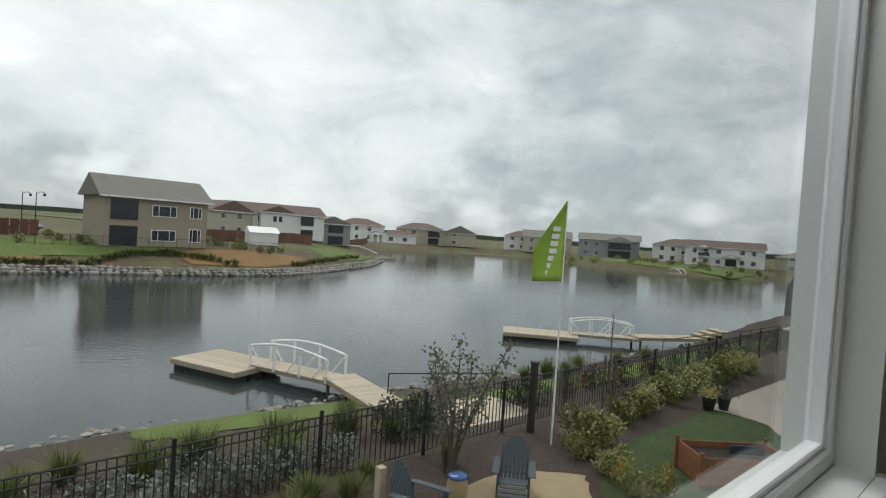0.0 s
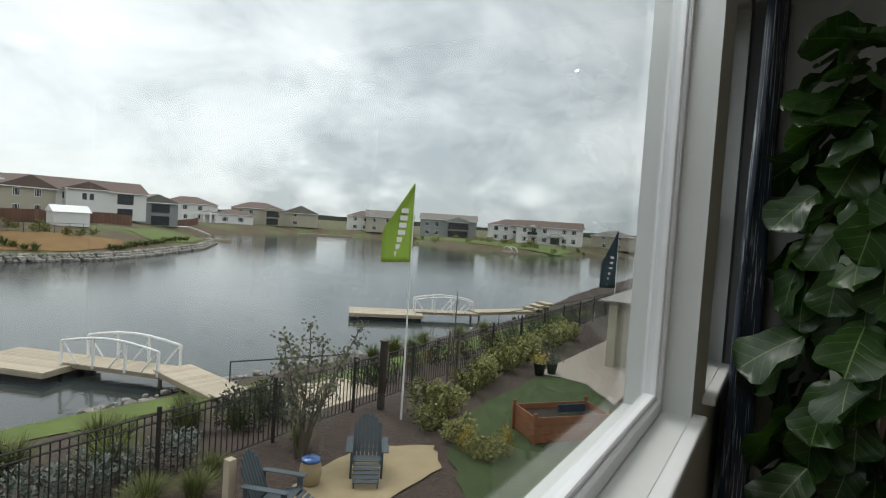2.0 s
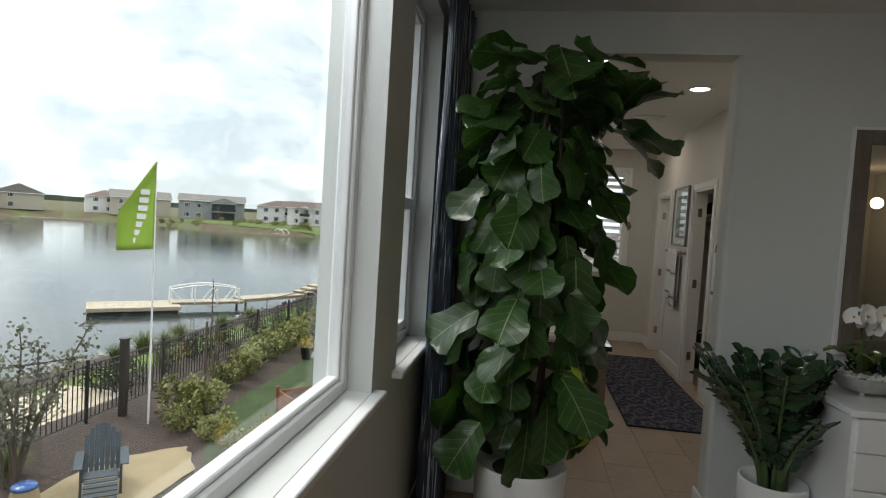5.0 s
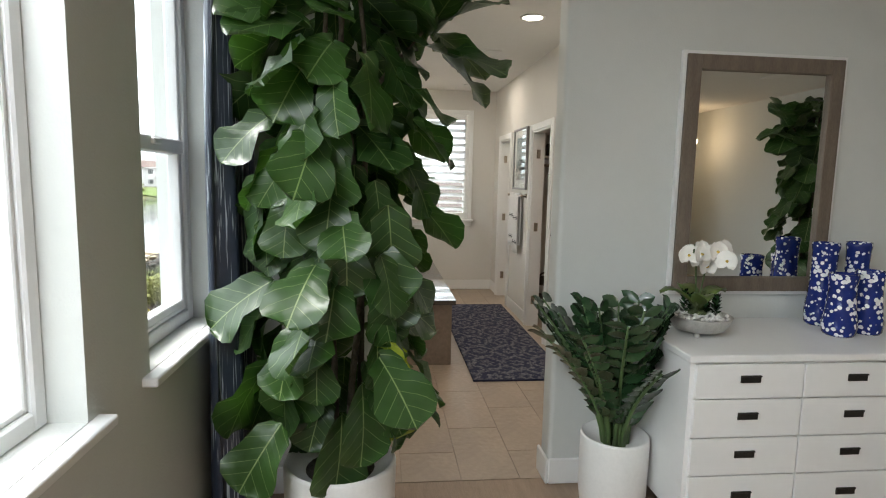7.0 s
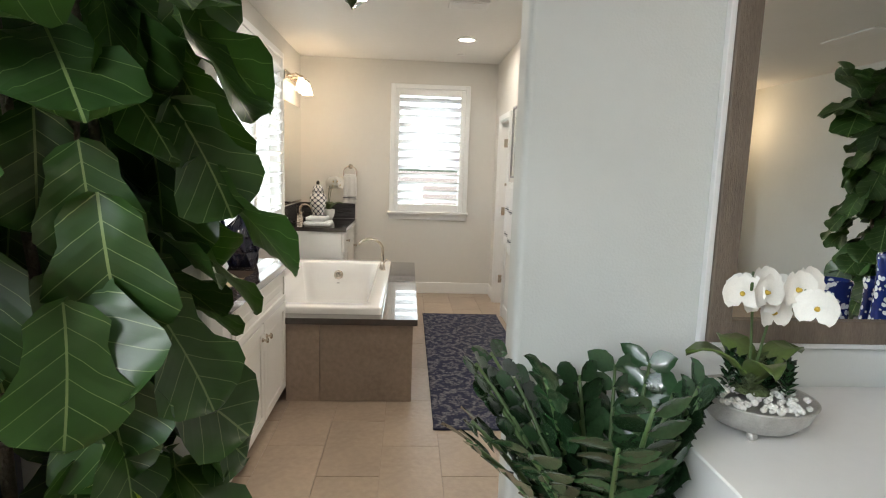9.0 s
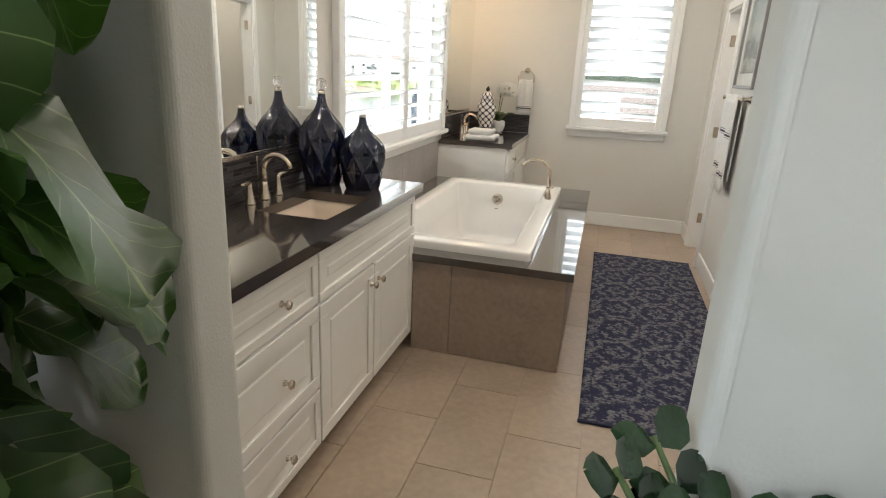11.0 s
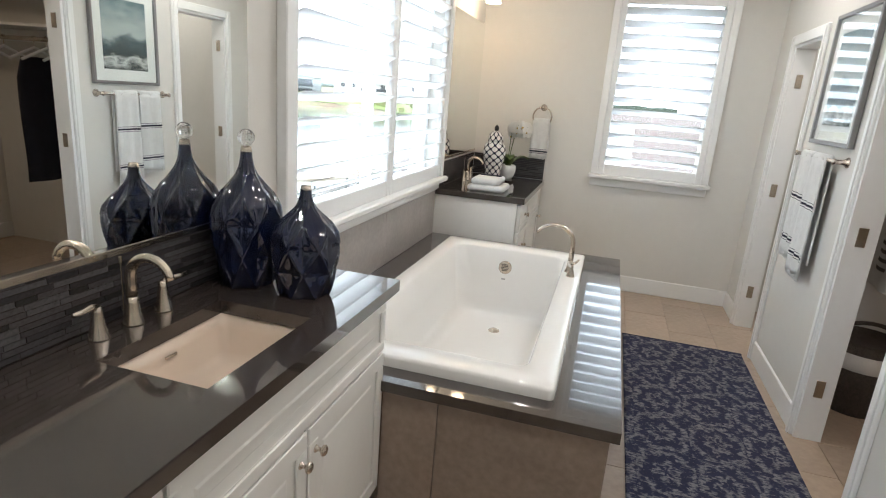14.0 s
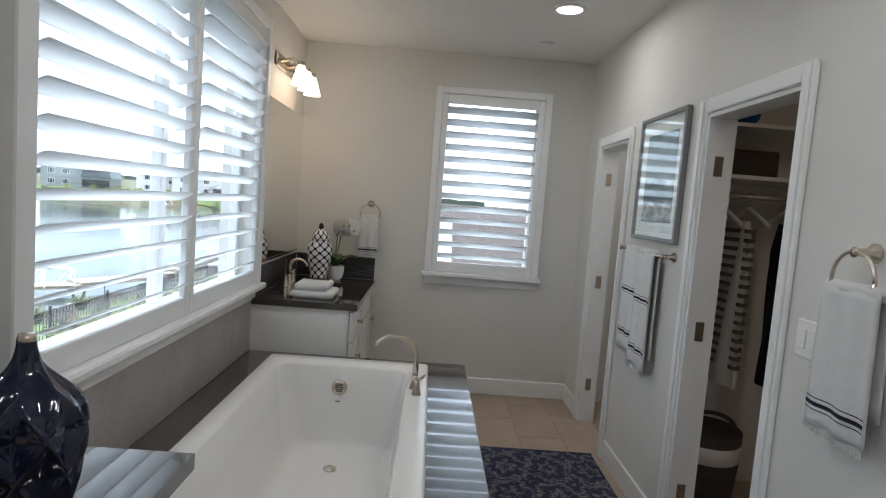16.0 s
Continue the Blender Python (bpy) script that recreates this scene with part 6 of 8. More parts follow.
# switch plates reflected in the mirror
for y, z, nm in ((1.45, 1.22, "light_switch"), (1.43, 1.45, "thermostat")):
    s = thing(nm, "small white wall plate", "switch")
    part("plate", B(-1.3, -1.292, y - 0.06, y + 0.06, z - 0.06, z + 0.06, bevel=0.002), PLASTIC, s)
ol = thing("wall_outlet", "white outlet plate low on the wall beside the opening", "outlet")
part("plate", B(WX0 - 0.007, WX0, 5.40, 5.47, 0.33, 0.445, bevel=0.002), PLASTIC, ol)


# ---- outdoors: ground, lake, banks ----
WATER_Z, YARD_Z = -4.6, -3.1
LAKE = [(-400, 23), (6, 23.2), (12, 22.6), (25, 21.6), (38, 21.2), (59, 24), (100, 26), (150, 30), (300, 34), (420, 52), (300, 50), (200, 50), (160, 52), (146, 62), (140, 86), (158, 118), (165, 131), (151, 152), (104, 138), (84, 124), (77, 110), (71, 98), (58, 84), (42, 72.5), (34, 68), (24, 67.5), (14, 69.5), (-20, 72), (-400, 76)]


def lake_distance(x, y):
    """Distance to the lake's edge, negative over the water."""
    best, inside, n = 1e9, False, len(LAKE)
    for i in range(n):
        (ax, ay), (bx, by) = LAKE[i], LAKE[(i + 1) % n]
        dx, dy = bx - ax, by - ay
        t = max(0.0, min(1.0, ((x - ax) * dx + (y - ay) * dy) / (dx * dx + dy * dy)))
        best = min(best, math.hypot(x - ax - t * dx, y - ay - t * dy))
        if (ay > y) != (by > y) and x < (bx - ax) * (y - ay) / (by - ay) + ax:
            inside = not inside
    return -best if inside else best


def ground_z(x, y):
    d = lake_distance(x, y)
    if d < 0:
        return max(WATER_Z - 0.05 + d * 0.35, WATER_Z - 1.5)
    if y < 60 and x < 120:
        return min(WATER_Z + 0.02 + d * 0.18, YARD_Z)
    top = 2.5 if x < 90 and y < 140 else 1.9
    z = WATER_Z + 0.02 + min(d * 0.35, 0.35) + max(0.0, min((d - 1) * 0.17, top))
    return z


def spaced(lo, hi, mid0, mid1, fine, grow):
    out, v, st = [], mid0, fine
    while v < mid1:
        out.append(v)
        v += fine
    while v < hi:
        out.append(v)
        st *= grow
        v += st
    out.append(hi)
    v, st = mid0, fine
    while v > lo:
        st *= grow
        v -= st
        out.insert(0, max(v, lo))
    return out


gx = spaced(-1500, 2500, -10, 60, 1.2, 1.10)
gy = spaced(-600, 2500, 6.3, 40, 1.0, 1.07)
gv = [(x, y, ground_z(x, y)) for y in gy for x in gx]
gf = []
nx = len(gx)
for j in range(len(gy) - 1):
    for i in range(nx - 1):
        gf.append((j * nx + i, j * nx + i + 1, (j + 1) * nx + i + 1, (j + 1) * nx + i))
me = bpy.data.meshes.new("ground")
me.from_pydata(gv, [], gf)


def ground_mat():
    """Mulch near the house, grassy field far off, parted by noise."""
    m, n, l, p = node_mat("mulch_and_field")
    tc = n.new("ShaderNodeTexCoord")
    sep = n.new("ShaderNodeSeparateXYZ")
    l.new(tc.outputs["Object"], sep.inputs[0])
    cols = []
    for sc, det in ((0.13, 4), (1.4, 4), (14, 3)):
        nz = n.new("ShaderNodeTexNoise")
        nz.inputs["Scale"].default_value, nz.inputs["Detail"].default_value = sc, det
        l.new(tc.outputs["Object"], nz.inputs["Vector"])
        cols.append(nz.outputs["Fac"])
    far = n.new("ShaderNodeMapRange")
    far.inputs["From Min"].default_value, far.inputs["From Max"].default_value = 26, 40
    l.new(sep.outputs["Y"], far.inputs["Value"])
    def mixc(f, a, b):
        k = n.new("ShaderNodeMix")
        k.data_type = "RGBA"
        for i, v in ((6, a), (7, b)):
            if isinstance(v, tuple):
                k.inputs[i].default_value = (*v, 1)
            else:
                l.new(v, k.inputs[i])
        r = n.new("ShaderNodeMapRange")
        r.inputs["From Min"].default_value, r.inputs["From Max"].default_value = 0.42, 0.58
        l.new(f, r.inputs["Value"])
        l.new(r.outputs[0], k.inputs[0])
        return k.outputs[2]
    mulch = mixc(cols[2], (0.040, 0.028, 0.022), (0.075, 0.050, 0.038))
    field = mixc(cols[0], mixc(cols[1], (0.06, 0.045, 0.03), (0.13, 0.085, 0.04)), mixc(cols[1], (0.07, 0.085, 0.03), (0.14, 0.15, 0.05)))
    k = n.new("ShaderNodeMix")
    k.data_type = "RGBA"
    l.new(far.outputs[0], k.inputs[0])
    l.new(mulch, k.inputs[6])
    l.new(field, k.inputs[7])
    l.new(k.outputs[2], p.inputs["Base Color"])
    p.inputs["Roughness"].default_value = 0.95
    bp = n.new("ShaderNodeBump")
    bp.inputs["Strength"].default_value, bp.inputs["Distance"].default_value = 0.9, 0.05
    l.new(cols[2], bp.inputs["Height"])
    l.new(bp.outputs[0], p.inputs["Normal"])
    return m


me.materials.append(ground_mat())
for f in me.polygons:
    f.use_smooth = True
tagged(new("ground", me), "dark bark mulch bank sloping to the lake", "ground", "", "structure")
bm = bmesh.new()
box(bm, -700, 900, 15, 700, WATER_Z - 0.05, WATER_Z)
struct("water", bm, WATER, "calm grey lake water with faint ripples", "lake")


def patch(name, material, outline, lift, label, category, sub=6):
    """A ground-hugging patch inside an outline of (x, y), fanned from its middle."""
    bm = bmesh.new()
    cx, cy = sum(p[0] for p in outline) / len(outline), sum(p[1] for p in outline) / len(outline)
    rnd = random.Random(len(outline) + int(cx))
    pts = []
    for (ax, ay), (bx, by) in zip(outline, outline[1:] + outline[:1]):
        for k in range(sub):
            t = k / sub
            pts.append((ax + (bx - ax) * t, ay + (by - ay) * t))
    rings = []
    for s in (1.0, 0.8, 0.6, 0.4, 0.2):
        ring = []
        for x, y in pts:
            j = 1 + rnd.uniform(-0.035, 0.035) if s == 1.0 else 1
            px, py = cx + (x - cx) * s * j, cy + (y - cy) * s * j
            ring.append(bm.verts.new((px, py, ground_z(px, py) + lift)))
        rings.append(ring)
    for a, b in zip(rings, rings[1:]):
        for k in range(len(a)):
            bm.faces.new((a[k], a[(k + 1) % len(a)], b[(k + 1) % len(a)], b[k]))
    bm.faces.new(rings[-1])
    bmesh.ops.recalc_face_normals(bm, faces=bm.faces)
    return struct(name, bm, material, label, category, True)


patch("lawn", GRASS, [(9.2, 9.9), (10.5, 11.0), (12.4, 12.1), (18.2, 12.1), (18.2, 10.4), (15.8, 9.0), (9.2, 7.0)], 0.02, "dark green lawn beside the mulch bed", "lawn")
patch("gravel_path", SAND, [(7.0, 12.3), (8.2, 12.6), (9.9, 12.7), (10.8, 11.6), (10.0, 10.9), (8.0, 11.0), (6.8, 11.6)], 0.03, "pale decomposed granite patch under the chair", "path")
patch("patio", CONCRETE, [(18.2, 12.2), (30, 12.0), (30, 9.4), (16.4, 9.3), (17.6, 10.2), (18.2, 10.8)], 0.04, "beige concrete patio", "patio", 2)
patch("shore_grass", GRASS_L, [(5.2, 20.6), (8, 19.9), (11.8, 19.6), (12.6, 21.6), (8.4, 22.3), (5.5, 22.4)], 0.03, "bright green grass strip along the shore", "grass")
patch("shore_grass", GRASS_L, [(14, 17.2), (22, 16.4), (40, 16.6), (40, 18.8), (24, 19.0), (15, 19.2)], 0.03, "green grass along the shore", "grass")
patch("bank_lawn", GRASS_L, [(2, 76), (22, 76), (24, 81), (14, 84), (2, 83)], 0.08, "green lawn on the far bank", "lawn")
patch("bank_lawn", GRASS_L, [(50, 84), (58, 88), (67, 97), (70, 104), (62, 104), (52, 96)], 0.08, "green lawn at the tip of the bank", "lawn")
patch("bank_cover", OCHRE, [(24, 71.5), (33, 71), (41, 76.5), (44, 82), (34, 82), (25, 78)], 0.07, "rusty orange ground cover on the bank", "ground cover")
patch("bank_cover", OCHRE, [(-20, 75.5), (6, 73), (12, 74), (8, 79), (-20, 80)], 0.07, "rusty orange ground cover on the bank", "ground cover")
patch("bank_lawn", GRASS_L, [(150, 58), (149, 84), (164, 116), (170, 116), (160, 84), (162, 58)], 0.08, "green lawn strip on the far shore", "lawn")
patch("far_field", GRASS_L, [(70, 230), (190, 320), (200, 420), (40, 420)], 0.3, "bright green field beyond the houses", "field")

# rock edging of the bank
rnd = random.Random(11)
verts, faces = [], []


def rock(x, y, z, s):
    base = len(verts)
    bm = bmesh.new()
    bmesh.ops.create_icosphere(bm, subdivisions=1, radius=s)
    for v in bm.verts:
        v.co = Vector((v.co.x * rnd.uniform(0.8, 1.5), v.co.y * rnd.uniform(0.7, 1.2), v.co.z * rnd.uniform(0.6, 1.0)))
        verts.append((v.co.x + x, v.co.y + y, v.co.z + z))
    bm.verts.ensure_lookup_table()
    for f in bm.faces:
        faces.append(tuple(base + v.index for v in f.verts))
    bm.free()


edge = LAKE[21:28]
for (ax, ay), (bx, by) in zip(edge, edge[1:]):
    L = math.hypot(bx - ax, by - ay)
    for row in range(3):
        k = 0.0
        while k < L:
            t = k / L
            x, y = ax + (bx - ax) * t, ay + (by - ay) * t
            nxv, nyv = -(by - ay) / L, (bx - ax) / L
            side = -1 if lake_distance(x + nxv, y + nyv) < 0 else 1
            rock(x + nxv * side * row * 0.35 + rnd.uniform(-0.15, 0.15), y + nyv * side * row * 0.35, WATER_Z + 0.12 + row * 0.24, rnd.uniform(0.22, 0.4))
            k += 0.62
for k in range(420):
    x = rnd.uniform(-2, 40)
    yy = 23.2 if x < 9 else 22.4 - (x - 9) * 0.04
    rock(x, yy + rnd.uniform(-0.5, 0.35), ground_z(x, yy) + 0.02, rnd.uniform(0.06, 0.17))
me = bpy.data.meshes.new("rock_edging")
me.from_pydata(verts, [], faces)
me.materials.append(ROCK)
tagged(new("rock_edging", me), "grey rip rap rocks along the waterline", "rocks", "", "stuff")


# ---- plants ----
def tuft(name, label, category, items, blades, height, spread, material, group, width=0.02, seed=1):
    """Clumps of arching blades; one mesh built once and copied."""
    rn = random.Random(seed)
    v, f = [], []
    for _ in range(blades):
        a, lean, h = rn.uniform(0, 6.283), rn.uniform(0.15, 1.0), height * rn.uniform(0.6, 1.1)
        dx, dy = math.cos(a), math.sin(a)
        r0 = rn.uniform(0, spread * 0.25)
        prev = None
        for k in range(4):
            t = k / 3
            r = r0 + spread * lean * t ** 1.6
            z = h * (t - 0.35 * lean * t * t)
            w = width * (1 - 0.85 * t)
            b = len(v)
            v += [(dx * r - dy * w, dy * r + dx * w, z), (dx * r + dy * w, dy * r - dx * w, z)]
            if prev is not None:
                f.append((prev, prev + 1, b + 1, b))
            prev = b
    me = bpy.data.meshes.new(name)
    me.from_pydata(v, [], f)
    me.materials.append(material)
    for x, y, s in items:
        ob = tagged(new(name, me), label, category, group)
        ob.matrix_world = pose(x, y, ground_z(x, y) - 0.02, 0, 0, rn.uniform(0, 360)) @ Matrix.Diagonal((s, s, s * rn.uniform(0.85, 1.15), 1))


def shrub(name, label, category, items, n, rx, rz, leaf, material, group, seed=1, lobes=5):
    """A shrub of many small leaf blades gathered on uneven lobes."""
    rn = random.Random(seed)
    cs = [(rn.uniform(-0.6, 0.6) * rx, rn.uniform(-0.6, 0.6) * rx, rn.uniform(0.35, 0.75) * rz, rn.uniform(0.35, 0.6)) for _ in range(lobes)]
    v, f = [], []
    for i in range(n):
        cx, cy, cz, s = cs[i % lobes]
        d = Vector((rn.gauss(0, 1), rn.gauss(0, 1), rn.gauss(0, 1))).normalized() * rn.uniform(0.35, 1.0) ** 0.5
        p = Vector((cx + d.x * rx * s, cy + d.y * rx * s, max(0.02, cz + d.z * rz * s)))
        q = Vector((rn.gauss(0, 1), rn.gauss(0, 1), rn.gauss(0.6, 1))).normalized()
        w = q.orthogonal().normalized() * leaf * 0.32
        L = q * leaf * rn.uniform(0.7, 1.4)
        b = len(v)
        v += [p, p + L * 0.5 + w, p + L, p + L * 0.5 - w]
        f.append((b, b + 1, b + 2, b + 3))
    me = bpy.data.meshes.new(name)
    me.from_pydata([tuple(p) for p in v], [], f)
    me.materials.append(material)
    for x, y, s in items:
        ob = tagged(new(name, me), label, category, group)
        ob.matrix_world = pose(x, y, ground_z(x, y) - 0.02, 0, 0, rn.uniform(0, 360)) @ Matrix.Diagonal((s, s, s, 1))


rn = random.Random(3)
tuft("ornamental_grass", "yellow-green ornamental grass clump behind the fence", "grass clump", [(1.5 + k * 0.62 + rn.uniform(-0.3, 0.3), 16.3 + rn.uniform(-0.9, 1.6), rn.uniform(1.0, 1.5)) for k in range(17)], 260, 0.62, 0.5, GRASSY, "grass clumps", 0.012, 2)
tuft("ornamental_grass", "yellow-green ornamental grass clump in the mulch", "grass clump", [(5.9, 13.7, 1.1), (6.5, 13.4, 1.0), (7.2, 13.9, 0.8), (5.2, 13.2, 1.0), (9.0, 13.6, 0.8)], 300, 0.6, 0.45, GRASSY, "grass clumps", 0.011, 4)
tuft("ornamental_grass", "tall reed clump on the shore", "grass clump", [(20.5, 19.6, 1.2), (21.6, 19.4, 1.0), (23, 19.8, 1.1), (26, 19.5, 1.2), (29, 19.6, 1.1), (19.4, 19.9, 0.9)], 260, 0.8, 0.6, GRASSY, "grass clumps", 0.014, 6)
shrub("sage_shrub", "low blue-grey sage mound behind the fence", "shrub", [(2.6 + k * 0.62, 14.95 + rn.uniform(-0.3, 0.35), rn.uniform(1.0, 1.4)) for k in range(9)], 420, 0.45, 0.42, 0.07, SAGE, "sage mounds", 3)
shrub("dark_shrub", "dark green rounded shrub by the fence", "shrub", [(9.2, 15.6, 1.1), (10.1, 15.3, 1.0), (10.6, 16.2, 1.1), (8.6, 16.8, 0.9), (13.6, 15.6, 1.1), (14.8, 15.9, 1.0), (16.3, 15.8, 1.1), (18, 15.7, 1.0), (19.8, 15.8, 1.1), (21.5, 15.6, 1.0), (23.5, 15.6, 1.1), (26, 15.5, 1.2), (28.5, 15.5, 1.1), (31, 15.4, 1.2)], 620, 0.55, 0.75, 0.075, DARKSHRUB, "dark shrubs", 5)
shrub("lavender_shrub", "grey-green feathery shrub in the mulch bed", "shrub", [(12.2, 12.7, 1.25), (12.9, 12.5, 1.0), (11.7, 12.3, 0.8), (14.6, 13.0, 0.9), (15.6, 13.1, 1.0), (16.6, 13.2, 1.0), (17.6, 13.3, 1.05), (18.6, 13.4, 1.1), (19.7, 13.4, 1.1), (20.9, 13.5, 1.15), (22.2, 13.5, 1.2), (23.6, 13.5, 1.2), (25, 13.5, 1.2), (11.4, 11.3, 0.75), (11.0, 10.5, 0.7)], 900, 0.62, 0.75, 0.10, OLIVE, "lavender shrubs", 7)
shrub("flowering_shrub", "small yellow flowering shrub in the mulch", "shrub", [(11.05, 11.0, 0.9), (11.35, 10.2, 1.0)], 420, 0.32, 0.55, 0.055, YELLOWSH, "yellow shrubs", 9)
shrub("orange_shrub", "rust-coloured shrub beyond the fence", "shrub", [(17.4, 16.6, 0.9), (19.0, 16.9, 0.9), (21.0, 16.9, 0.9), (24.0, 17.0, 0.9)], 380, 0.5, 0.5, 0.07, mat("rusty_shrub", (0.22, 0.10, 0.04), 0.9, var=0.4, scale=5, island=0.4), "rust shrubs", 10)
# rows of grass mounds on the far bank
far = []
for k in range(26):
    far.append((13.5 + k * 0.62, 71.4 + 5.2 * math.sin(k / 25 * math.pi) + rn.uniform(-0.3, 0.3), rn.uniform(0.9, 1.3)))
    if k < 16:
        far.append((2.0 + k * 0.7, 74.5 + k * -0.16 + rn.uniform(-0.6, 0.6), rn.uniform(0.9, 1.3)))
    far.append((38 + k * 0.9, 73.6 + k * 0.75 + rn.uniform(-0.5, 0.5), rn.uniform(0.8, 1.2)))
tuft("bank_grass", "pale grass mound planted in rows on the bank", "grass clump", far, 90, 0.8, 0.75, GRASSY, "bank grass mounds", 0.05, 8)
shrub("bank_shrub", "low shrub on the far bank", "shrub", [(rn.uniform(2, 44), rn.uniform(81, 86), rn.uniform(0.7, 1.2)) for _ in range(26)] + [(rn.uniform(150, 166), rn.uniform(54, 120), rn.uniform(0.8, 1.6)) for _ in range(46)] + [(rn.uniform(95, 150), 0, 0) for _ in range(0)], 160, 0.8, 0.9, 0.25, OLIVE, "bank shrubs", 12)


def tree(name, at, h, trunks, leaves, label, spread, leaf, material, seed):
    rn = random.Random(seed)
    x, y = at
    t = thing(name, label, "tree", (x, y, ground_z(x, y) - 0.02))
    bm = bmesh.new()
    tips = []
    for k in range(trunks):
        a = rn.uniform(0, 6.283)
        p = Vector((0.10 * math.cos(a), 0.10 * math.sin(a), 0)) if trunks > 1 else Vector((0, 0, 0))
        pts = [p.copy()]
        d = Vector((math.cos(a) * 0.16, math.sin(a) * 0.16, 1)) if trunks > 1 else Vector((0.02, 0.02, 1))
        hh = h * rn.uniform(0.75, 1.0)
        for s in range(8):
            p = p + d.normalized() * hh / 8
            d += Vector((rn.uniform(-0.12, 0.12), rn.uniform(-0.12, 0.12), 0))
            pts.append(p.copy())
            if s >= 2:
                for _ in range(2):
                    b = rn.uniform(0, 6.283)
                    L = spread * rn.uniform(0.5, 1.1) * (1.15 - s / 9)
                    q = p + Vector((math.cos(b) * L, math.sin(b) * L, L * rn.uniform(0.5, 1.1)))
                    mid = (p + q) / 2 + Vector((0, 0, -0.04))
                    tube(bm, [p, mid, q], [0.011, 0.007, 0.003], 5)
                    tips += [mid, q, (mid + q) / 2]
        tube(bm, pts, [0.03 * (1 - i / 10) + 0.004 for i in range(len(pts))], 6)
        tips.append(pts[-1])
    part("trunk", bm, BARK, t)
    if leaves:
        v, f = [], []
        for i in range(leaves):
            c = tips[rn.randrange(len(tips))] + Vector((rn.gauss(0, 0.07), rn.gauss(0, 0.07), rn.gauss(0, 0.08)))
            q = Vector((rn.gauss(0, 1), rn.gauss(0, 1), rn.gauss(0, 1))).normalized()
            w = q.orthogonal().normalized() * leaf * 0.4
            b = len(v)
            v += [tuple(c), tuple(c + q * leaf * 0.5 + w), tuple(c + q * leaf), tuple(c + q * leaf * 0.5 - w)]
            f.append((b, b + 1, b + 2, b + 3))
        me = bpy.data.meshes.new("crown")
        me.from_pydata(v, [], f)
        me.materials.append(material)
        ob = new("crown", me)
        ob.parent = t
    return t


tree("small_tree", (8.62, 13.25), 2.75, 7, 1500, "slender multi-stemmed small tree with sparse grey-green leaves", 0.36, 0.075, TREELEAF, 4)
tree("bare_tree", (14.41, 13.15), 3.4, 1, 0, "thin bare young tree by the fence", 0.42, 0.05, TREELEAF, 9)
for sx in (14.45, 15.0):
    z = ground_z(sx, 13.45)
    tagged(link("tree_stake", rod(bmesh.new(), (sx, 13.45, z), (sx, 13.45, z + 1.7), 0.03), BARK), "brown wooden tree stake", "stake", "tree stakes")

# ---- fence ----
FY = 14.2
fence = thing("fence", "black iron picket fence along the lake bank", "fence", kind="")
FTOP = 1.22
fpost = None
xs = [-3.54 + 2.48 * k for k in range(21)]
bm0 = B(-0.03, 0.03, -0.03, 0.03, 0.0, FTOP + 0.12, bevel=0.006)


def fence_y(x):
    return FY + 0.03 * math.sin(x * 0.2)


for k, x in enumerate(xs):
    ob = part("post", bm0, BLACK_IRON, fence) if k == 0 else new("post", bpy.data.objects["post"].data)
    ob.parent = fence
    ob.location = (x, fence_y(x), YARD_Z)
pick = None
rest = bmesh.new()
count = 0
for a, b in zip(xs, xs[1:]):
    for z in (0.10, FTOP - 0.14, FTOP):
        part("rail", rod(bmesh.new(), (a, fence_y(a), YARD_Z + z), (b, fence_y(b), YARD_Z + z), 0.017, 4), BLACK_IRON, fence)
    n = 20
    for k in range(1, n):
        x = a + (b - a) * k / n
        if 1.5 < x < 17.5:
            if pick is None:
                pick = part("picket", B(-0.008, 0.008, -0.008, 0.008, 0.10, FTOP), BLACK_IRON, fence)
                ob = pick
            else:
                ob = new("picket", pick.data)
                ob.parent = fence
            ob.location = (x, fence_y(x), YARD_Z)
        else:
            box(rest, x - 0.008, x + 0.008, fence_y(x) - 0.008, fence_y(x) + 0.008, YARD_Z + 0.1, YARD_Z + FTOP)
tagged(part("picket_rows", rest, BLACK_IRON, fence), kind="stuff")
gp = thing("gate_post", "tall brown steel gate post in the fence", "post")
part("shaft", B(11.90, 12.04, 13.80, 13.94, YARD_Z, YARD_Z + 1.68, bevel=0.01), POST_BROWN, gp)
part("cap", B(11.88, 12.06, 13.78, 13.96, YARD_Z + 1.68, YARD_Z + 1.71, bevel=0.008), POST_BROWN, gp)


# ---- docks ----
def planks(parent, x0, x1, y0, y1, z, along, w=0.14, lim=90):
    """Deck boards laid side by side; along: the axis they are counted on."""
    n = max(1, int(round(((y1 - y0) if along == "y" else (x1 - x0)) / w)))
    first = None
    for k in range(n):
        if along == "y":
            s = (y1 - y0) / n
            c, sz = ((x0 + x1) / 2, y0 + s * (k + 0.5), z), (x1 - x0, s - 0.012)
        else:
            s = (x1 - x0) / n
            c, sz = (x0 + s * (k + 0.5), (y0 + y1) / 2, z), (s - 0.012, y1 - y0)
        if first is None:
            first = part("plank", B(-sz[0] / 2, sz[0] / 2, -sz[1] / 2, sz[1] / 2, -0.04, 0.0), DOCK_WOOD, parent)
            ob = first
        else:
            ob = new("plank", first.data)
            ob.parent = parent
        ob.location = c


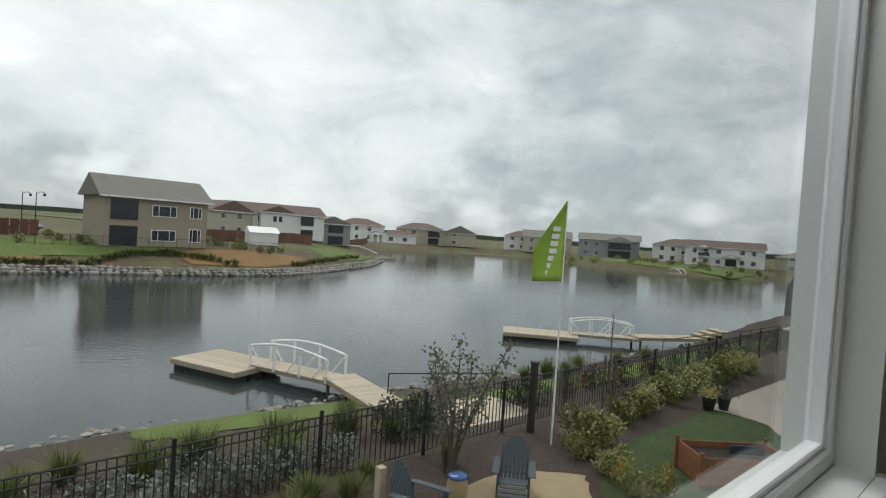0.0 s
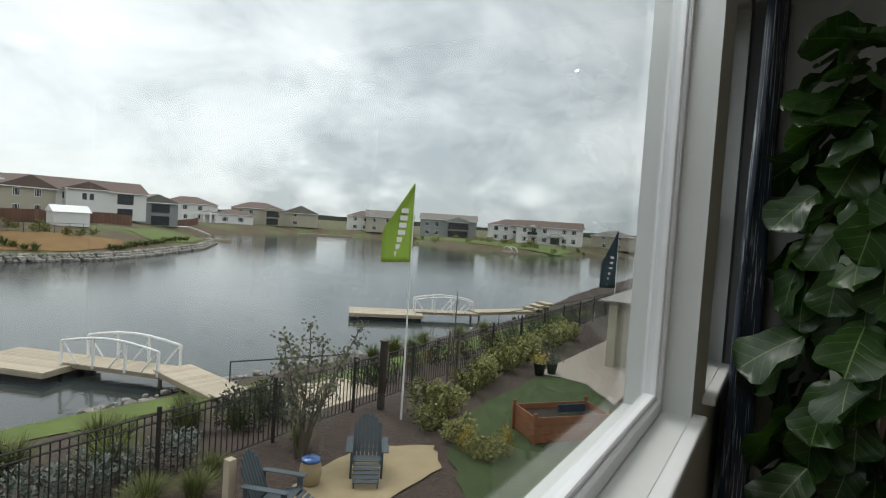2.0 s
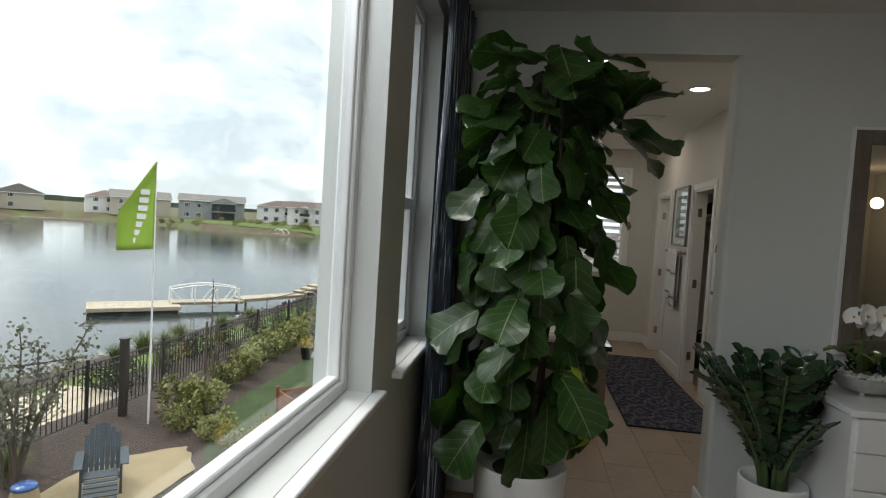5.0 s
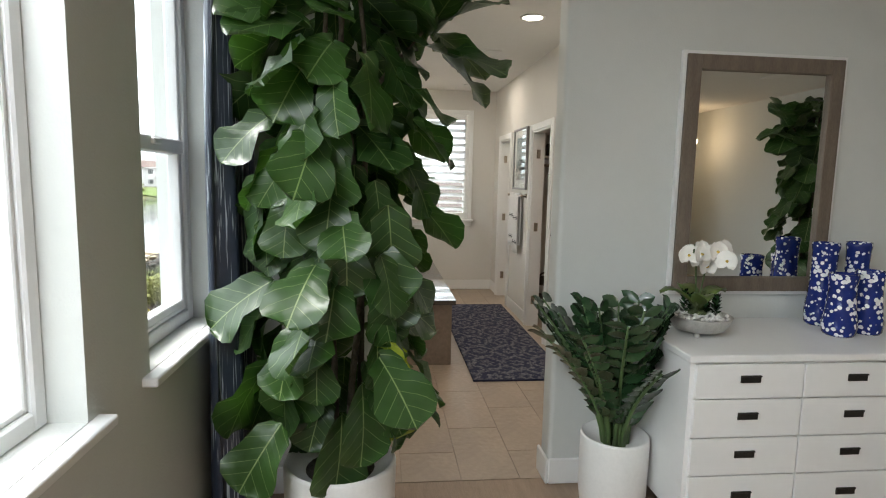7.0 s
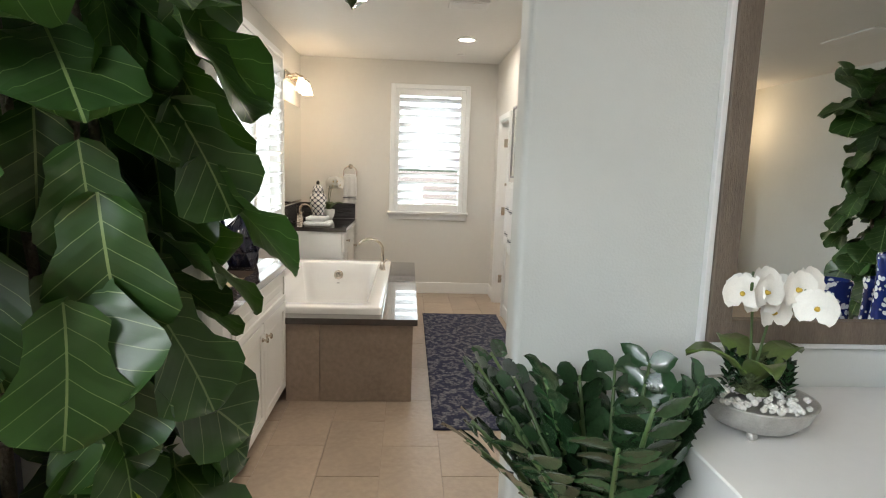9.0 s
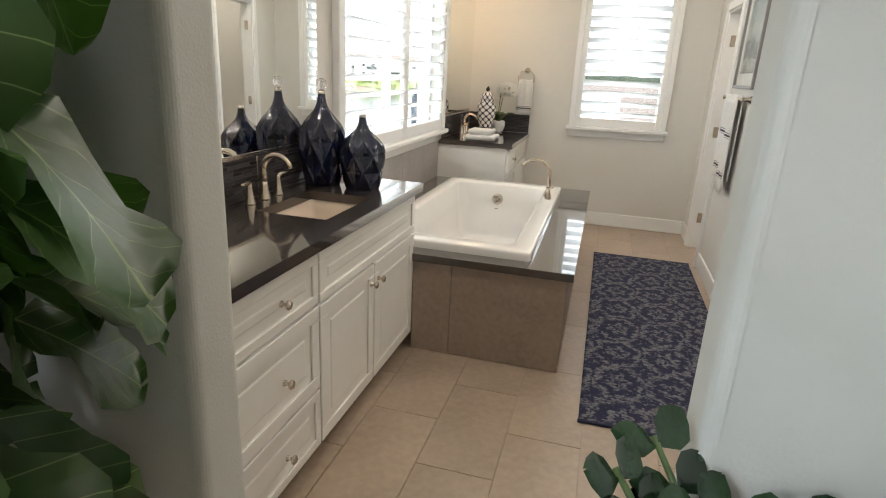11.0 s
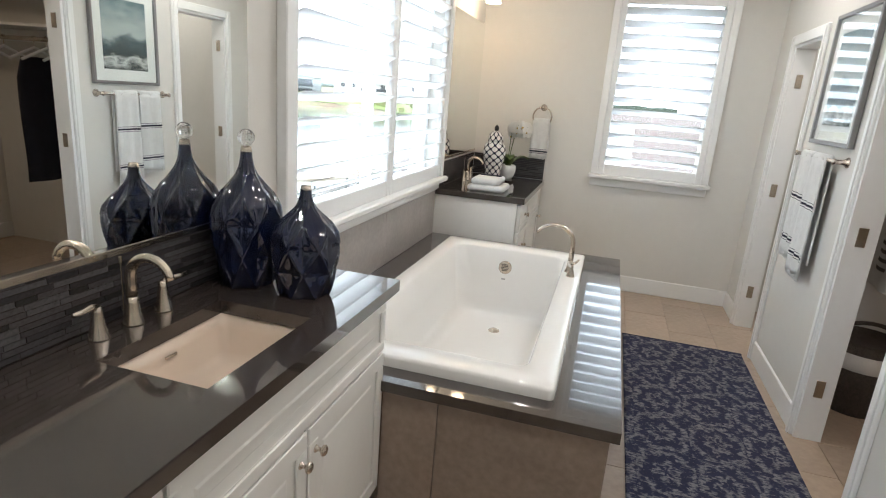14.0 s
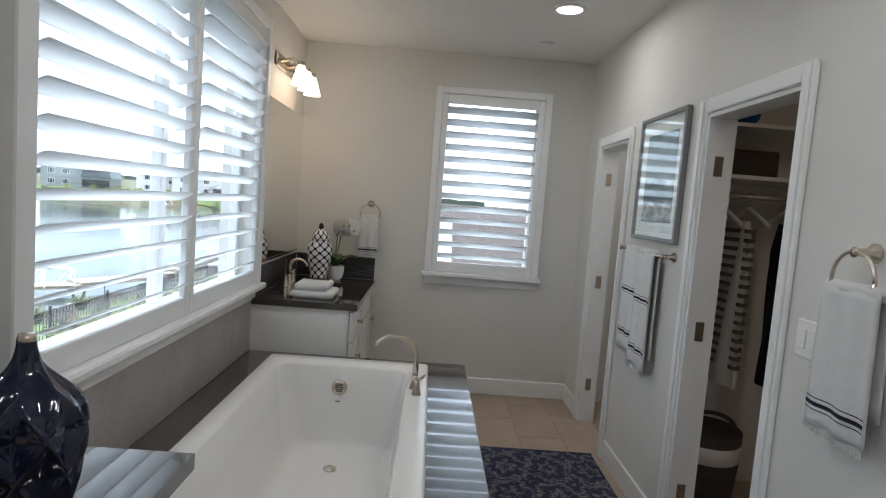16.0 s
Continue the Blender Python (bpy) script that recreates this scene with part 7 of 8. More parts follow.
def dock(name, at, rz, label, long=3.2):
    """A floating platform with an arched gangway and a boardwalk to the shore; local y runs to the lake."""
    t = thing(name, label, "dock", (at[0], at[1], WATER_Z), rz)
    # platform
    px0, px1, py0, py1, pz = -1.7, 0.8, 8.0, 8.0 + long, 0.42
    part("platform_fascia", B(px0, px1, py0, py1, 0.2, pz - 0.04, bevel=0.02), DOCK_SIDE, t)
    for k in range(3):
        w = (px1 - px0) / 3
        part("float", B(px0 + w * k + 0.1, px0 + w * (k + 1) - 0.1, py0 + 0.1, py1 - 0.1, -0.25, 0.2, bevel=0.04), FLOAT_M, t, "black float tub")
    planks(t, px0, px1, py0, py1, pz, "x", 0.15)
    # gangway
    part("gangway_beam", B(-0.55, -0.48, 4.3, 8.4, 0.32, 0.46), DOCK_SIDE, t)
    part("gangway_beam", B(0.48, 0.55, 4.3, 8.4, 0.32, 0.46), DOCK_SIDE, t)
    planks(t, -0.6, 0.6, 4.3, 8.4, 0.50, "y", 0.15)
    n = 7
    for sx in (-0.58, 0.58):
        tops = []
        for k in range(n):
            y = 4.6 + 3.8 * k / (n - 1)
            zt = 1.25 + 0.24 * math.sin(math.pi * k / (n - 1))
            tops.append((sx, y, zt))
            if k % 2 == 0:
                part("rail_post", B(sx - 0.04, sx + 0.04, y - 0.04, y + 0.04, 0.40, zt), WHITE_STEEL, t)
        for k in range(0, n - 1, 2):
            y0, y1, ym = (4.6 + 3.8 * j / (n - 1) for j in (k, k + 2, k + 1))
            part("brace", rod(bmesh.new(), (sx, y0 if k < 3 else y1, 1.28), (sx, ym, 0.5), 0.03, 6), WHITE_STEEL, t)
        part("handrail", tube(bmesh.new(), tops, 0.05, 8), WHITE_STEEL, t)
    return t


def boardwalk(at, rz, long, label):
    """A fixed walk from a gangway back to the shore, with steps at its end; local y runs to the shore."""
    t = thing("boardwalk", label, "boardwalk", (at[0], at[1], WATER_Z), rz)
    planks(t, -0.65, 0.65, 0.0, long, 0.62, "y", 0.15)
    part("boardwalk_beam", B(-0.6, 0.6, 0.0, long, 0.40, 0.575), DOCK_SIDE, t)
    for k, zz in enumerate((0.78, 0.95, 1.12)):
        yy = long + 0.02 + 0.6 * k
        part("step", B(-0.75, 0.75, yy, yy + 0.62, zz - 0.06, zz, bevel=0.008), DOCK_WOOD, t)
        part("step_riser", B(-0.72, 0.72, yy + 0.05, yy + 0.12, zz - 0.5, zz - 0.06), DOCK_SIDE, t)
    for sx in (-0.5, 0.5):
        part("pile", rod(bmesh.new(), (sx, 0.2, -0.8), (sx, 0.2, 0.42), 0.07, 8), BARK, t)
    return t


dock("dock", (14.3, 19.2), 20, "bleached wooden dock with white arched gangway rails", 3.6)
dock("dock", (37.0, 19.6), 40, "bleached wooden dock with white arched gangway rails", 4.6)
boardwalk((12.8, 23.45), 171, 3.9, "bleached plank boardwalk from the dock to the shore steps")
boardwalk((34.1, 23.05), 240, 4.6, "bleached plank boardwalk from the far dock to the bank")
landing = thing("landing", "pale wooden landing beyond the fence", "deck", (0, 0, 0))
part("frame", B(10.9, 13.8, 14.75, 16.9, ground_z(12, 16.9) - 0.1, YARD_Z - 0.19), DOCK_SIDE, landing)
planks(landing, 10.9, 13.8, 14.75, 16.9, YARD_Z - 0.15, "y", 0.15)
for k in range(3):
    part("step", B(11.6, 13.1, 16.9 + k * 0.5, 17.4 + k * 0.5, YARD_Z - 0.36 - k * 0.12, YARD_Z - 0.28 - k * 0.12, bevel=0.01), DOCK_WOOD, landing)


def railing(pts, label):
    t = thing("handrail", label, "railing")
    for x, y in pts:
        part("post", rod(bmesh.new(), (x, y, ground_z(x, y) - 0.05), (x, y, ground_z(x, y) + 0.95), 0.022, 8), BLACK_IRON, t)
    part("rail", tube(bmesh.new(), [(x, y, ground_z(x, y) + 0.93) for x, y in pts], 0.024, 8), BLACK_IRON, t)


railing([(12.9, 20.6), (13.6, 18.9), (14.4, 17.2)], "black iron handrail by the boardwalk")
railing([(30.0, 19.2), (34, 18.4), (38, 17.6), (43, 16.8), (50, 16.4)], "black iron handrail along the shore path")


# ---- garden things ----
def flag_cloth(name, x, y, z0, z1, w, material, label, dirv, text, tz):
    t = thing(name, label, "flag")
    part("pole", rod(bmesh.new(), (x, y, YARD_Z - 0.05), (x - 0.02, y, z1), 0.026, 10, 0.012), WHITE_STEEL, t, "white flag pole")
    dx, dy = dirv
    rows = []
    n = 14
    for j in range(n + 1):
        v = j / n
        wid = w * (0.05 + 0.95 * min(1.0, (1 - v) * 1.7))
        row = []
        for i in range(7):
            u = i / 6
            s = wid * u
            wave = 0.09 * math.sin(u * 5 + v * 4) * u
            row.append((x + dx * s - dy * wave, y + dy * s + dx * wave, z0 + (z1 - z0) * v - 0.06 * u * (1 - v)))
        rows.append(row)
    c = part("cloth", sheet(bmesh.new(), rows), material, t, "", True)
    md = c.modifiers.new("thickness", "SOLIDIFY")
    md.thickness = 0.006
    # a vertical row of pale lettering blocks stands for the maker's name
    for k in range(tz):
        zc = z0 + 0.16 + k * (z1 - z0) * 0.093
        u = 0.45 - 0.025 * k
        sx, sy = x + dx * w * u, y + dy * w * u
        part("letter_block", B(-0.085, 0.085, -0.012, 0.012, -0.055, 0.055), WHITE_STEEL, t).matrix_world = pose(sx, sy, zc, 0, 0, math.degrees(math.atan2(dy, dx)))
    return t


flag_cloth("feather_flag", 11.70, 13.06, 0.62, 2.42, 0.70, FLAG_G, "tall green feather flag with white lettering on a white pole", (-0.62, 0.78), "", 7)
flag_cloth("feather_flag", 30.5, 13.0, -1.1, 1.9, 0.8, FLAG_N, "tall navy feather flag with white lettering", (-0.4, 0.9), "", 6)


def adirondack(name, x, y, rz, label):
    t = thing(name, label, "garden chair", (x, y, YARD_Z + 0.03), rz)
    t.scale = (0.88, 0.88, 0.88)
    # local: seat faces +y
    for k in range(7):
        yy = 0.36 - k * 0.085
        ob = part("seat_slat", B(-0.27, 0.27, -0.037, 0.037, -0.011, 0.011, bevel=0.004), CHAIR_M, t)
        ob.matrix_local = pose(0, yy, 0.365 - k * 0.022, -14, 0, 0)
    for k in range(7):
        xx = -0.255 + k * 0.085
        L = 0.86 - abs(k - 3) ** 2 * 0.022
        ob = part("back_slat", B(-0.037, 0.037, -0.011, 0.011, 0, L, bevel=0.004), CHAIR_M, t)
        ob.matrix_local = pose(xx, -0.26, 0.22, 22, 0, 0)
    for zz, yy in ((0.32, -0.32), (0.70, -0.47)):
        ob = part("back_rail", B(-0.29, 0.29, -0.012, 0.012, -0.03, 0.03, bevel=0.003), CHAIR_M, t)
        ob.matrix_local = pose(0, yy, zz, 22, 0, 0)
    for s in (-1, 1):
        part("front_leg", B(s * 0.31 - 0.02, s * 0.31 + 0.02, 0.28, 0.38, 0.0, 0.54, bevel=0.005), CHAIR_M, t)
        bl = part("side_beam", B(-0.015, 0.015, -0.5, 0.5, -0.05, 0.05, bevel=0.005), CHAIR_M, t)
        bl.matrix_local = pose(s * 0.275, -0.08, 0.21, 17, 0, 0)
        part("rear_leg", B(s * 0.31 - 0.015, s * 0.31 + 0.015, -0.42, -0.34, 0.0, 0.54, bevel=0.005), CHAIR_M, t)
        bm = bmesh.new()
        box(bm, s * 0.36 - 0.075, s * 0.36 + 0.075, -0.42, 0.42, 0.545, 0.567, bevel=0.01)
        part("armrest", bm, CHAIR_M, t)
    for k in range(5):
        ob = part("footrest_slat", B(-0.26, 0.26, -0.035, 0.035, -0.011, 0.011, bevel=0.004), CHAIR_M, t)
        ob.matrix_local = pose(0, 0.46 + k * 0.085, 0.33 - k * 0.05, -30, 0, 0)
    for s in (-1, 1):
        part("footrest_leg", B(s * 0.23 - 0.015, s * 0.23 + 0.015, 0.74, 0.80, 0.0, 0.16), CHAIR_M, t)
    return t


adirondack("adirondack_chair", 8.98, 11.92, 128, "slate blue slatted garden chair with footrest")
adirondack("adirondack_chair", 6.95, 12.1, 200, "slate blue slatted garden chair with footrest")
st = thing("garden_stool", "blue glazed ceramic garden stool on the granite", "stool")
part("body", lathe(bmesh.new(), [(0.15, 0.0), (0.17, 0.06), (0.19, 0.2), (0.18, 0.32), (0.155, 0.40), (0.16, 0.42)], 24, (7.98, 12.34, YARD_Z + 0.03)), SAND, st, "", True)
part("top", lathe(bmesh.new(), [(0.165, 0.40), (0.17, 0.43), (0.15, 0.455), (0.0, 0.46)], 24, (7.98, 12.34, YARD_Z + 0.03)), BLUE_POT, st, "", True)
wp = thing("wooden_post", "short pale wooden post with a bolt", "post")
part("shaft", B(6.45, 6.59, 12.55, 12.69, YARD_Z, YARD_Z + 0.86, bevel=0.008), DOCK_WOOD, wp)
pb = thing("planter_box", "red cedar raised planter box with a small sign", "planter", (13.35, 9.75, YARD_Z + 0.02), -40)
for k in range(3):
    part("board", B(-0.95, 0.95, -0.50, -0.47, 0.02 + k * 0.19, 0.20 + k * 0.19, bevel=0.004), CEDAR, pb)
    part("board", B(-0.95, 0.95, 0.47, 0.50, 0.02 + k * 0.19, 0.20 + k * 0.19, bevel=0.004), CEDAR, pb)
    part("board", B(-0.95, -0.92, -0.465, 0.465, 0.02 + k * 0.19, 0.20 + k * 0.19, bevel=0.004), CEDAR, pb)
    part("board", B(0.92, 0.95, -0.465, 0.465, 0.02 + k * 0.19, 0.20 + k * 0.19, bevel=0.004), CEDAR, pb)
for sx in (-0.96, 0.96):
    for sy in (-0.51, 0.51):
        part("corner_post", B(sx - 0.035, sx + 0.035, sy - 0.035, sy + 0.035, 0, 0.68, bevel=0.004), CEDAR, pb)
part("soil", B(-0.91, 0.91, -0.46, 0.46, 0.3, 0.45), SOIL, pb)
part("sign", B(-0.1, 0.6, -0.02, 0.02, 0.5, 0.68, bevel=0.004), FLAG_N, pb, "small dark slate sign")
for px, py, s in ((18.0, 12.1, 1.0), (18.45, 11.85, 0.9)):
    gpt = thing("flower_pot", "dark pot with a flowering plant on the patio", "flower pot", group="patio pots")
    part("pot", lathe(bmesh.new(), [(0.14 * s, 0.04), (0.2 * s, 0.4 * s), (0.22 * s, 0.42 * s), (0.2 * s, 0.42 * s), (0.18 * s, 0.36 * s)], 20, (px, py, YARD_Z)), FLOAT_M, gpt, "", True)
    rq = random.Random(int(px * 10))
    bm = bmesh.new()
    for _ in range(160):
        c = Vector((px + rq.gauss(0, 0.13), py + rq.gauss(0, 0.13), YARD_Z + 0.42 + abs(rq.gauss(0, 0.15))))
        q = Vector((rq.gauss(0, 1), rq.gauss(0, 1), rq.gauss(0.5, 1))).normalized() * 0.09
        w = q.orthogonal().normalized() * 0.025
        bm.faces.new([bm.verts.new(p) for p in (c, c + q * 0.5 + w, c + q, c + q * 0.5 - w)])
    part("foliage", bm, YELLOWSH if s == 1.0 else DARKSHRUB, gpt)


# ---- houses ----
def house(name, x, y, rz, w, d, h, wall, roof, label, style="gable", wins=(), rise=2.2, over=0.5, z=None, porch=None):
    """A far two-storey house. Local x runs along the front, which faces -y."""
    t = thing(name, label, "house", (x, y, (ground_z(x, y) if z is None else z) - 0.1), rz)
    part("wall", B(-w / 2, w / 2, 0, d, 0, h), wall, t)
    bm = bmesh.new()
    o, e0 = over, h - 0.05
    if style == "gable":      # ridge along x
        pts = [(-w / 2 - o, -o, e0), (w / 2 + o, -o, e0), (w / 2 + o, d + o, e0), (-w / 2 - o, d + o, e0), (-w / 2 - o, d / 2, e0 + rise), (w / 2 + o, d / 2, e0 + rise)]
        fs = [(0, 1, 5, 4), (2, 3, 4, 5), (0, 4, 3), (1, 2, 5), (0, 3, 2, 1)]
    elif style == "front":    # ridge along y
        pts = [(-w / 2 - o, -o, e0), (w / 2 + o, -o, e0), (w / 2 + o, d + o, e0), (-w / 2 - o, d + o, e0), (0, -o, e0 + rise), (0, d + o, e0 + rise)]
        fs = [(0, 4, 5, 3), (1, 2, 5, 4), (0, 1, 4), (2, 3, 5), (0, 3, 2, 1)]
    else:                     # hip
        k = min(d / 2, w / 2 - 0.6)
        pts = [(-w / 2 - o, -o, e0), (w / 2 + o, -o, e0), (w / 2 + o, d + o, e0), (-w / 2 - o, d + o, e0), (-w / 2 + k, d / 2, e0 + rise), (w / 2 - k, d / 2, e0 + rise)]
        fs = [(0, 1, 5, 4), (2, 3, 4, 5), (0, 4, 3), (1, 2, 5), (0, 3, 2, 1)]
    vs = [bm.verts.new(p) for p in pts]
    for f in fs:
        bm.faces.new([vs[i] for i in f])
    bmesh.ops.recalc_face_normals(bm, faces=bm.faces)
    rf = part("roof", bm, roof, t)
    part("eave_board", B(-w / 2 - o, w / 2 + o, -o - 0.03, -o, e0 - 0.16, e0 + 0.02), WHITE_STEEL, rf)
    if style == "front":
        g = bmesh.new()
        gv2 = [g.verts.new(p) for p in ((-w / 2, -0.02, h - 0.1), (w / 2, -0.02, h - 0.1), (0, -0.02, h - 0.1 + rise * (w / (w + 2 * o))))]
        g.faces.new(gv2)
        r2 = bmesh.ops.extrude_face_region(g, geom=g.faces[:])
        bmesh.ops.translate(g, verts=[v for v in r2["geom"] if isinstance(v, bmesh.types.BMVert)], vec=(0, 0.15, 0))
        part("gable_wall", g, wall, t)
    for wx, wz, ww, wh in wins:
        dark = wh > 1.9
        fr = part("window", B(wx - ww / 2 - 0.1, wx + ww / 2 + 0.1, -0.07, 0.0 if not dark else 0.0, wz - 0.1, wz + wh + 0.1, bevel=0.01), WHITE_STEEL if not dark else wall, t)
        part("pane", B(wx - ww / 2, wx + ww / 2, -0.085, -0.06, wz, wz + wh), DARKGLASS, fr)
        if not dark and ww > 1.2:
            for s in (-1, 1):
                part("mullion", B(wx + s * ww * 0.25 - 0.04, wx + s * ww * 0.25 + 0.04, -0.10, -0.085, wz, wz + wh), WHITE_STEEL, fr)
    for px, pw, ph in porch or ():
        # projecting balcony or porch under its own gable
        for s in (-1, 1):
            part("post", B(px + s * (pw / 2 - 0.2) - 0.2, px + s * (pw / 2 - 0.2) + 0.2, -2.0, -1.6, 0, ph), wall, t)
        part("lintel", B(px - pw / 2, px + pw / 2, -2.0, -1.65, ph - 0.35, ph), WHITE_STEEL, t)
        if ph > 4:
            part("balcony_floor", B(px - pw / 2, px + pw / 2, -2.05, -0.1, 2.75, 3.05), wall, t)
            part("railing", B(px - pw / 2 + 0.4, px + pw / 2 - 0.4, -1.95, -1.88, 3.05, 4.0), DARKGLASS, t)
        g = bmesh.new()
        gr = 0.34 * pw / 2 + 0.25
        gp = [(px - pw / 2 - 0.4, -2.4, ph), (px + pw / 2 + 0.4, -2.4, ph), (px + pw / 2 + 0.4, 1.6, ph), (px - pw / 2 - 0.4, 1.6, ph), (px, -2.4, ph + gr), (px, 1.6, ph + gr)]
        gq = [g.verts.new(p) for p in gp]
        for f in ((0, 4, 5, 3), (1, 2, 5, 4), (0, 1, 4), (2, 3, 5), (0, 3, 2, 1)):
            g.faces.new([gq[k] for k in f])
        bmesh.ops.recalc_face_normals(g, faces=g.faces)
        pr = part("porch_roof", g, roof, t)
        g = bmesh.new()
        face = g.faces.new([g.verts.new(p) for p in ((px - pw / 2 - 0.1, -2.46, ph + 0.02), (px + pw / 2 + 0.1, -2.46, ph + 0.02), (px, -2.46, ph + gr * 0.86))])
        ex = bmesh.ops.extrude_face_region(g, geom=[face])
        bmesh.ops.translate(g, verts=[v for v in ex["geom"] if isinstance(v, bmesh.types.BMVert)], vec=(0, 0.05, 0))
        part("gable", g, wall, pr)
    return t


def row(*xs, z0=0.9, z1=3.9, w=1.3, h=1.3):
    return [(x, z, w, h) for x in xs for z in (z0, z1)]


house("house", 23.0, 80.5, 2, 12.0, 9, 6.0, STUCCO_TAN, ROOF_GREY, "tan stucco two-storey house with a grey tiled gable roof", "gable",
      [(-3.8, 0.1, 3.0, 2.4), (-3.8, 3.2, 3.0, 2.4), (0.7, 0.9, 2.7, 1.2), (0.7, 3.9, 2.7, 1.2), (4.5, 0.9, 1.3, 1.5), (4.5, 3.9, 1.3, 1.3)], 2.7, 0.6, -2.25)
house("house", 1.5, 96, 40, 10, 10, 6.0, STUCCO_BEIGE, ROOF_BROWN, "beige stucco house with a brown tiled roof", "gable", row(-2.5, 2.5), 2.2)
house("house", 52, 128, 20, 12, 10, 5.6, STUCCO_BEIGE, ROOF_BROWN, "beige stucco house with a brown tiled roof", "front", row(-2.5, 2.0), 2.4)
house("house", 64.8, 128.8, -12, 19.5, 11, 5.9, STUCCO_WHITE, ROOF_BROWN, "white stucco house with a brown tiled roof", "gable", row(-5.5, -2.5, 1.0, w=1.2) + [(5.5, 3.4, 3.2, 2.2), (5.5, 0.3, 3.0, 2.2)], 2.4)
house("house", 62.4, 127.5, -12, 7.5, 2.0, 6.1, STUCCO_WHITE, ROOF_BROWN, "white gabled wing of a stucco house", "front", [(-0.6, 3.9, 0.8, 1.3), (0.7, 3.9, 0.8, 1.3)], 1.6)
house("house", 81, 133, -18, 9, 10, 5.6, STUCCO_GREY, ROOF_GREY, "grey stucco house with a balcony", "front", [(0.6, 3.2, 4.0, 2.0), (0.6, 0.2, 4.0, 2.2)], 2.0)
house("house", 118, 174, -30, 17, 12, 5.9, STUCCO_WHITE, ROOF_BROWN, "white stucco house with a brown roof", "hip", row(-5, -1.5, 3, w=1.3), 2.4, porch=[(5.5, 5.0, 2.9)])
house("house", 127, 163, -30, 12, 8, 3.2, STUCCO_WHITE, ROOF_BROWN, "white single-storey wing with a pergola", "hip", [(-3, 0.9, 1.6, 1.3), (2, 0.9, 1.6, 1.3)], 1.6)
house("house", 141, 168, -38, 18, 12, 5.9, STUCCO_BEIGE, ROOF_BROWN, "beige stucco house with a brown roof", "hip", row(-6, -2.5, w=1.4) + [(5, 3.2, 4, 2.1), (5, 0.3, 4, 2.2)], 2.3, porch=[(5, 5.4, 5.6)])
house("house", 157, 163, -42, 13, 11, 5.2, STUCCO_BEIGE, ROOF_GREY, "beige house under a steep grey roof", "front", row(-2, w=1.4), 3.0)
house("house", 178, 150, -48, 12, 11, 5.8, STUCCO_WHITE, ROOF_BROWN, "pale stucco house with a brown roof", "hip", row(-3, 1, w=1.4), 2.2, porch=[(3, 4.0, 2.8)])
house("house", 176, 135, -50, 18, 12, 6.0, STUCCO_BEIGE, ROOF_GREY, "beige two-storey house with a grey roof", "gable", row(-6, -1, 4, w=1.4), 2.6)
house("house", 174, 108, -60, 20, 12, 6.2, STUCCO_GREY, ROOF_GREY, "grey two-storey house with a covered balcony", "gable", row(-7.5, -4, w=1.6) + [(3.5, 3.3, 7.0, 2.1), (3.5, 0.3, 7.0, 2.2)], 2.2, porch=[(3.5, 8.4, 5.8)])
house("house", 188, 91, -66, 15, 12, 5.9, STUCCO_WHITE, ROOF_BROWN, "white stucco house with a brown roof", "hip", row(-4.5, -1, 3.5, w=1.4), 2.2, porch=[(3.5, 4.5, 5.6)])
house("house", 181, 73, -68, 22, 12, 5.8, STUCCO_WHITE, ROOF_BROWN, "white stucco house with a brown roof and porch", "gable", row(-8, -5, -1.5, 5, 8, w=1.3) + [(2, 0.3, 3.0, 2.3)], 2.2, porch=[(2, 4.4, 2.9), (-5.5, 4.0, 5.7)])
house("house", 205, 58, -74, 15, 12, 5.0, STUCCO_BEIGE, ROOF_GREY, "beige stucco house with a grey roof", "hip", row(-3, 2, w=1.4), 2.0)
house("house", 225, 44, -78, 18, 12, 5.5, STUCCO_BEIGE, ROOF_BROWN, "beige stucco house with a brown roof", "hip", row(-3, 2, w=1.4), 2.0)
# pergola beside the white house
pg = thing("pergola", "white painted pergola on the far bank", "pergola", (112, 160, ground_z(112, 160)), -30)
for k in range(6):
    for dy in (0, 3.0):
        part("column", B(-5 + k * 2 - 0.15, -5 + k * 2 + 0.15, dy - 0.15, dy + 0.15, 0, 2.7), WHITE_STEEL, pg)
part("beam", B(-5.4, 5.4, -0.2, 0.2, 2.7, 3.0), WHITE_STEEL, pg)
part("beam", B(-5.4, 5.4, 2.8, 3.2, 2.7, 3.0), WHITE_STEEL, pg)
for k in range(14):
    part("rafter", B(-5.3 + k * 0.8, -5.2 + k * 0.8, -0.5, 3.5, 3.0, 3.15), WHITE_STEEL, pg)
sh = thing("garden_shed", "small white shed behind the bank", "shed", (41.5, 90, ground_z(41.5, 90)), -8)
part("wall", B(-2.2, 2.2, 0, 3, 0, 2.0), STUCCO_WHITE, sh)
bm = bmesh.new()
vs = [bm.verts.new(p) for p in ((-2.4, -0.2, 1.95), (2.4, -0.2, 1.95), (2.4, 3.2, 1.95), (-2.4, 3.2, 1.95), (-2.4, 1.5, 2.9), (2.4, 1.5, 2.9))]
for f in ((0, 1, 5, 4), (2, 3, 4, 5), (0, 4, 3), (1, 2, 5), (0, 3, 2, 1)):
    bm.faces.new([vs[i] for i in f])
part("roof", bm, WHITE_STEEL, sh)


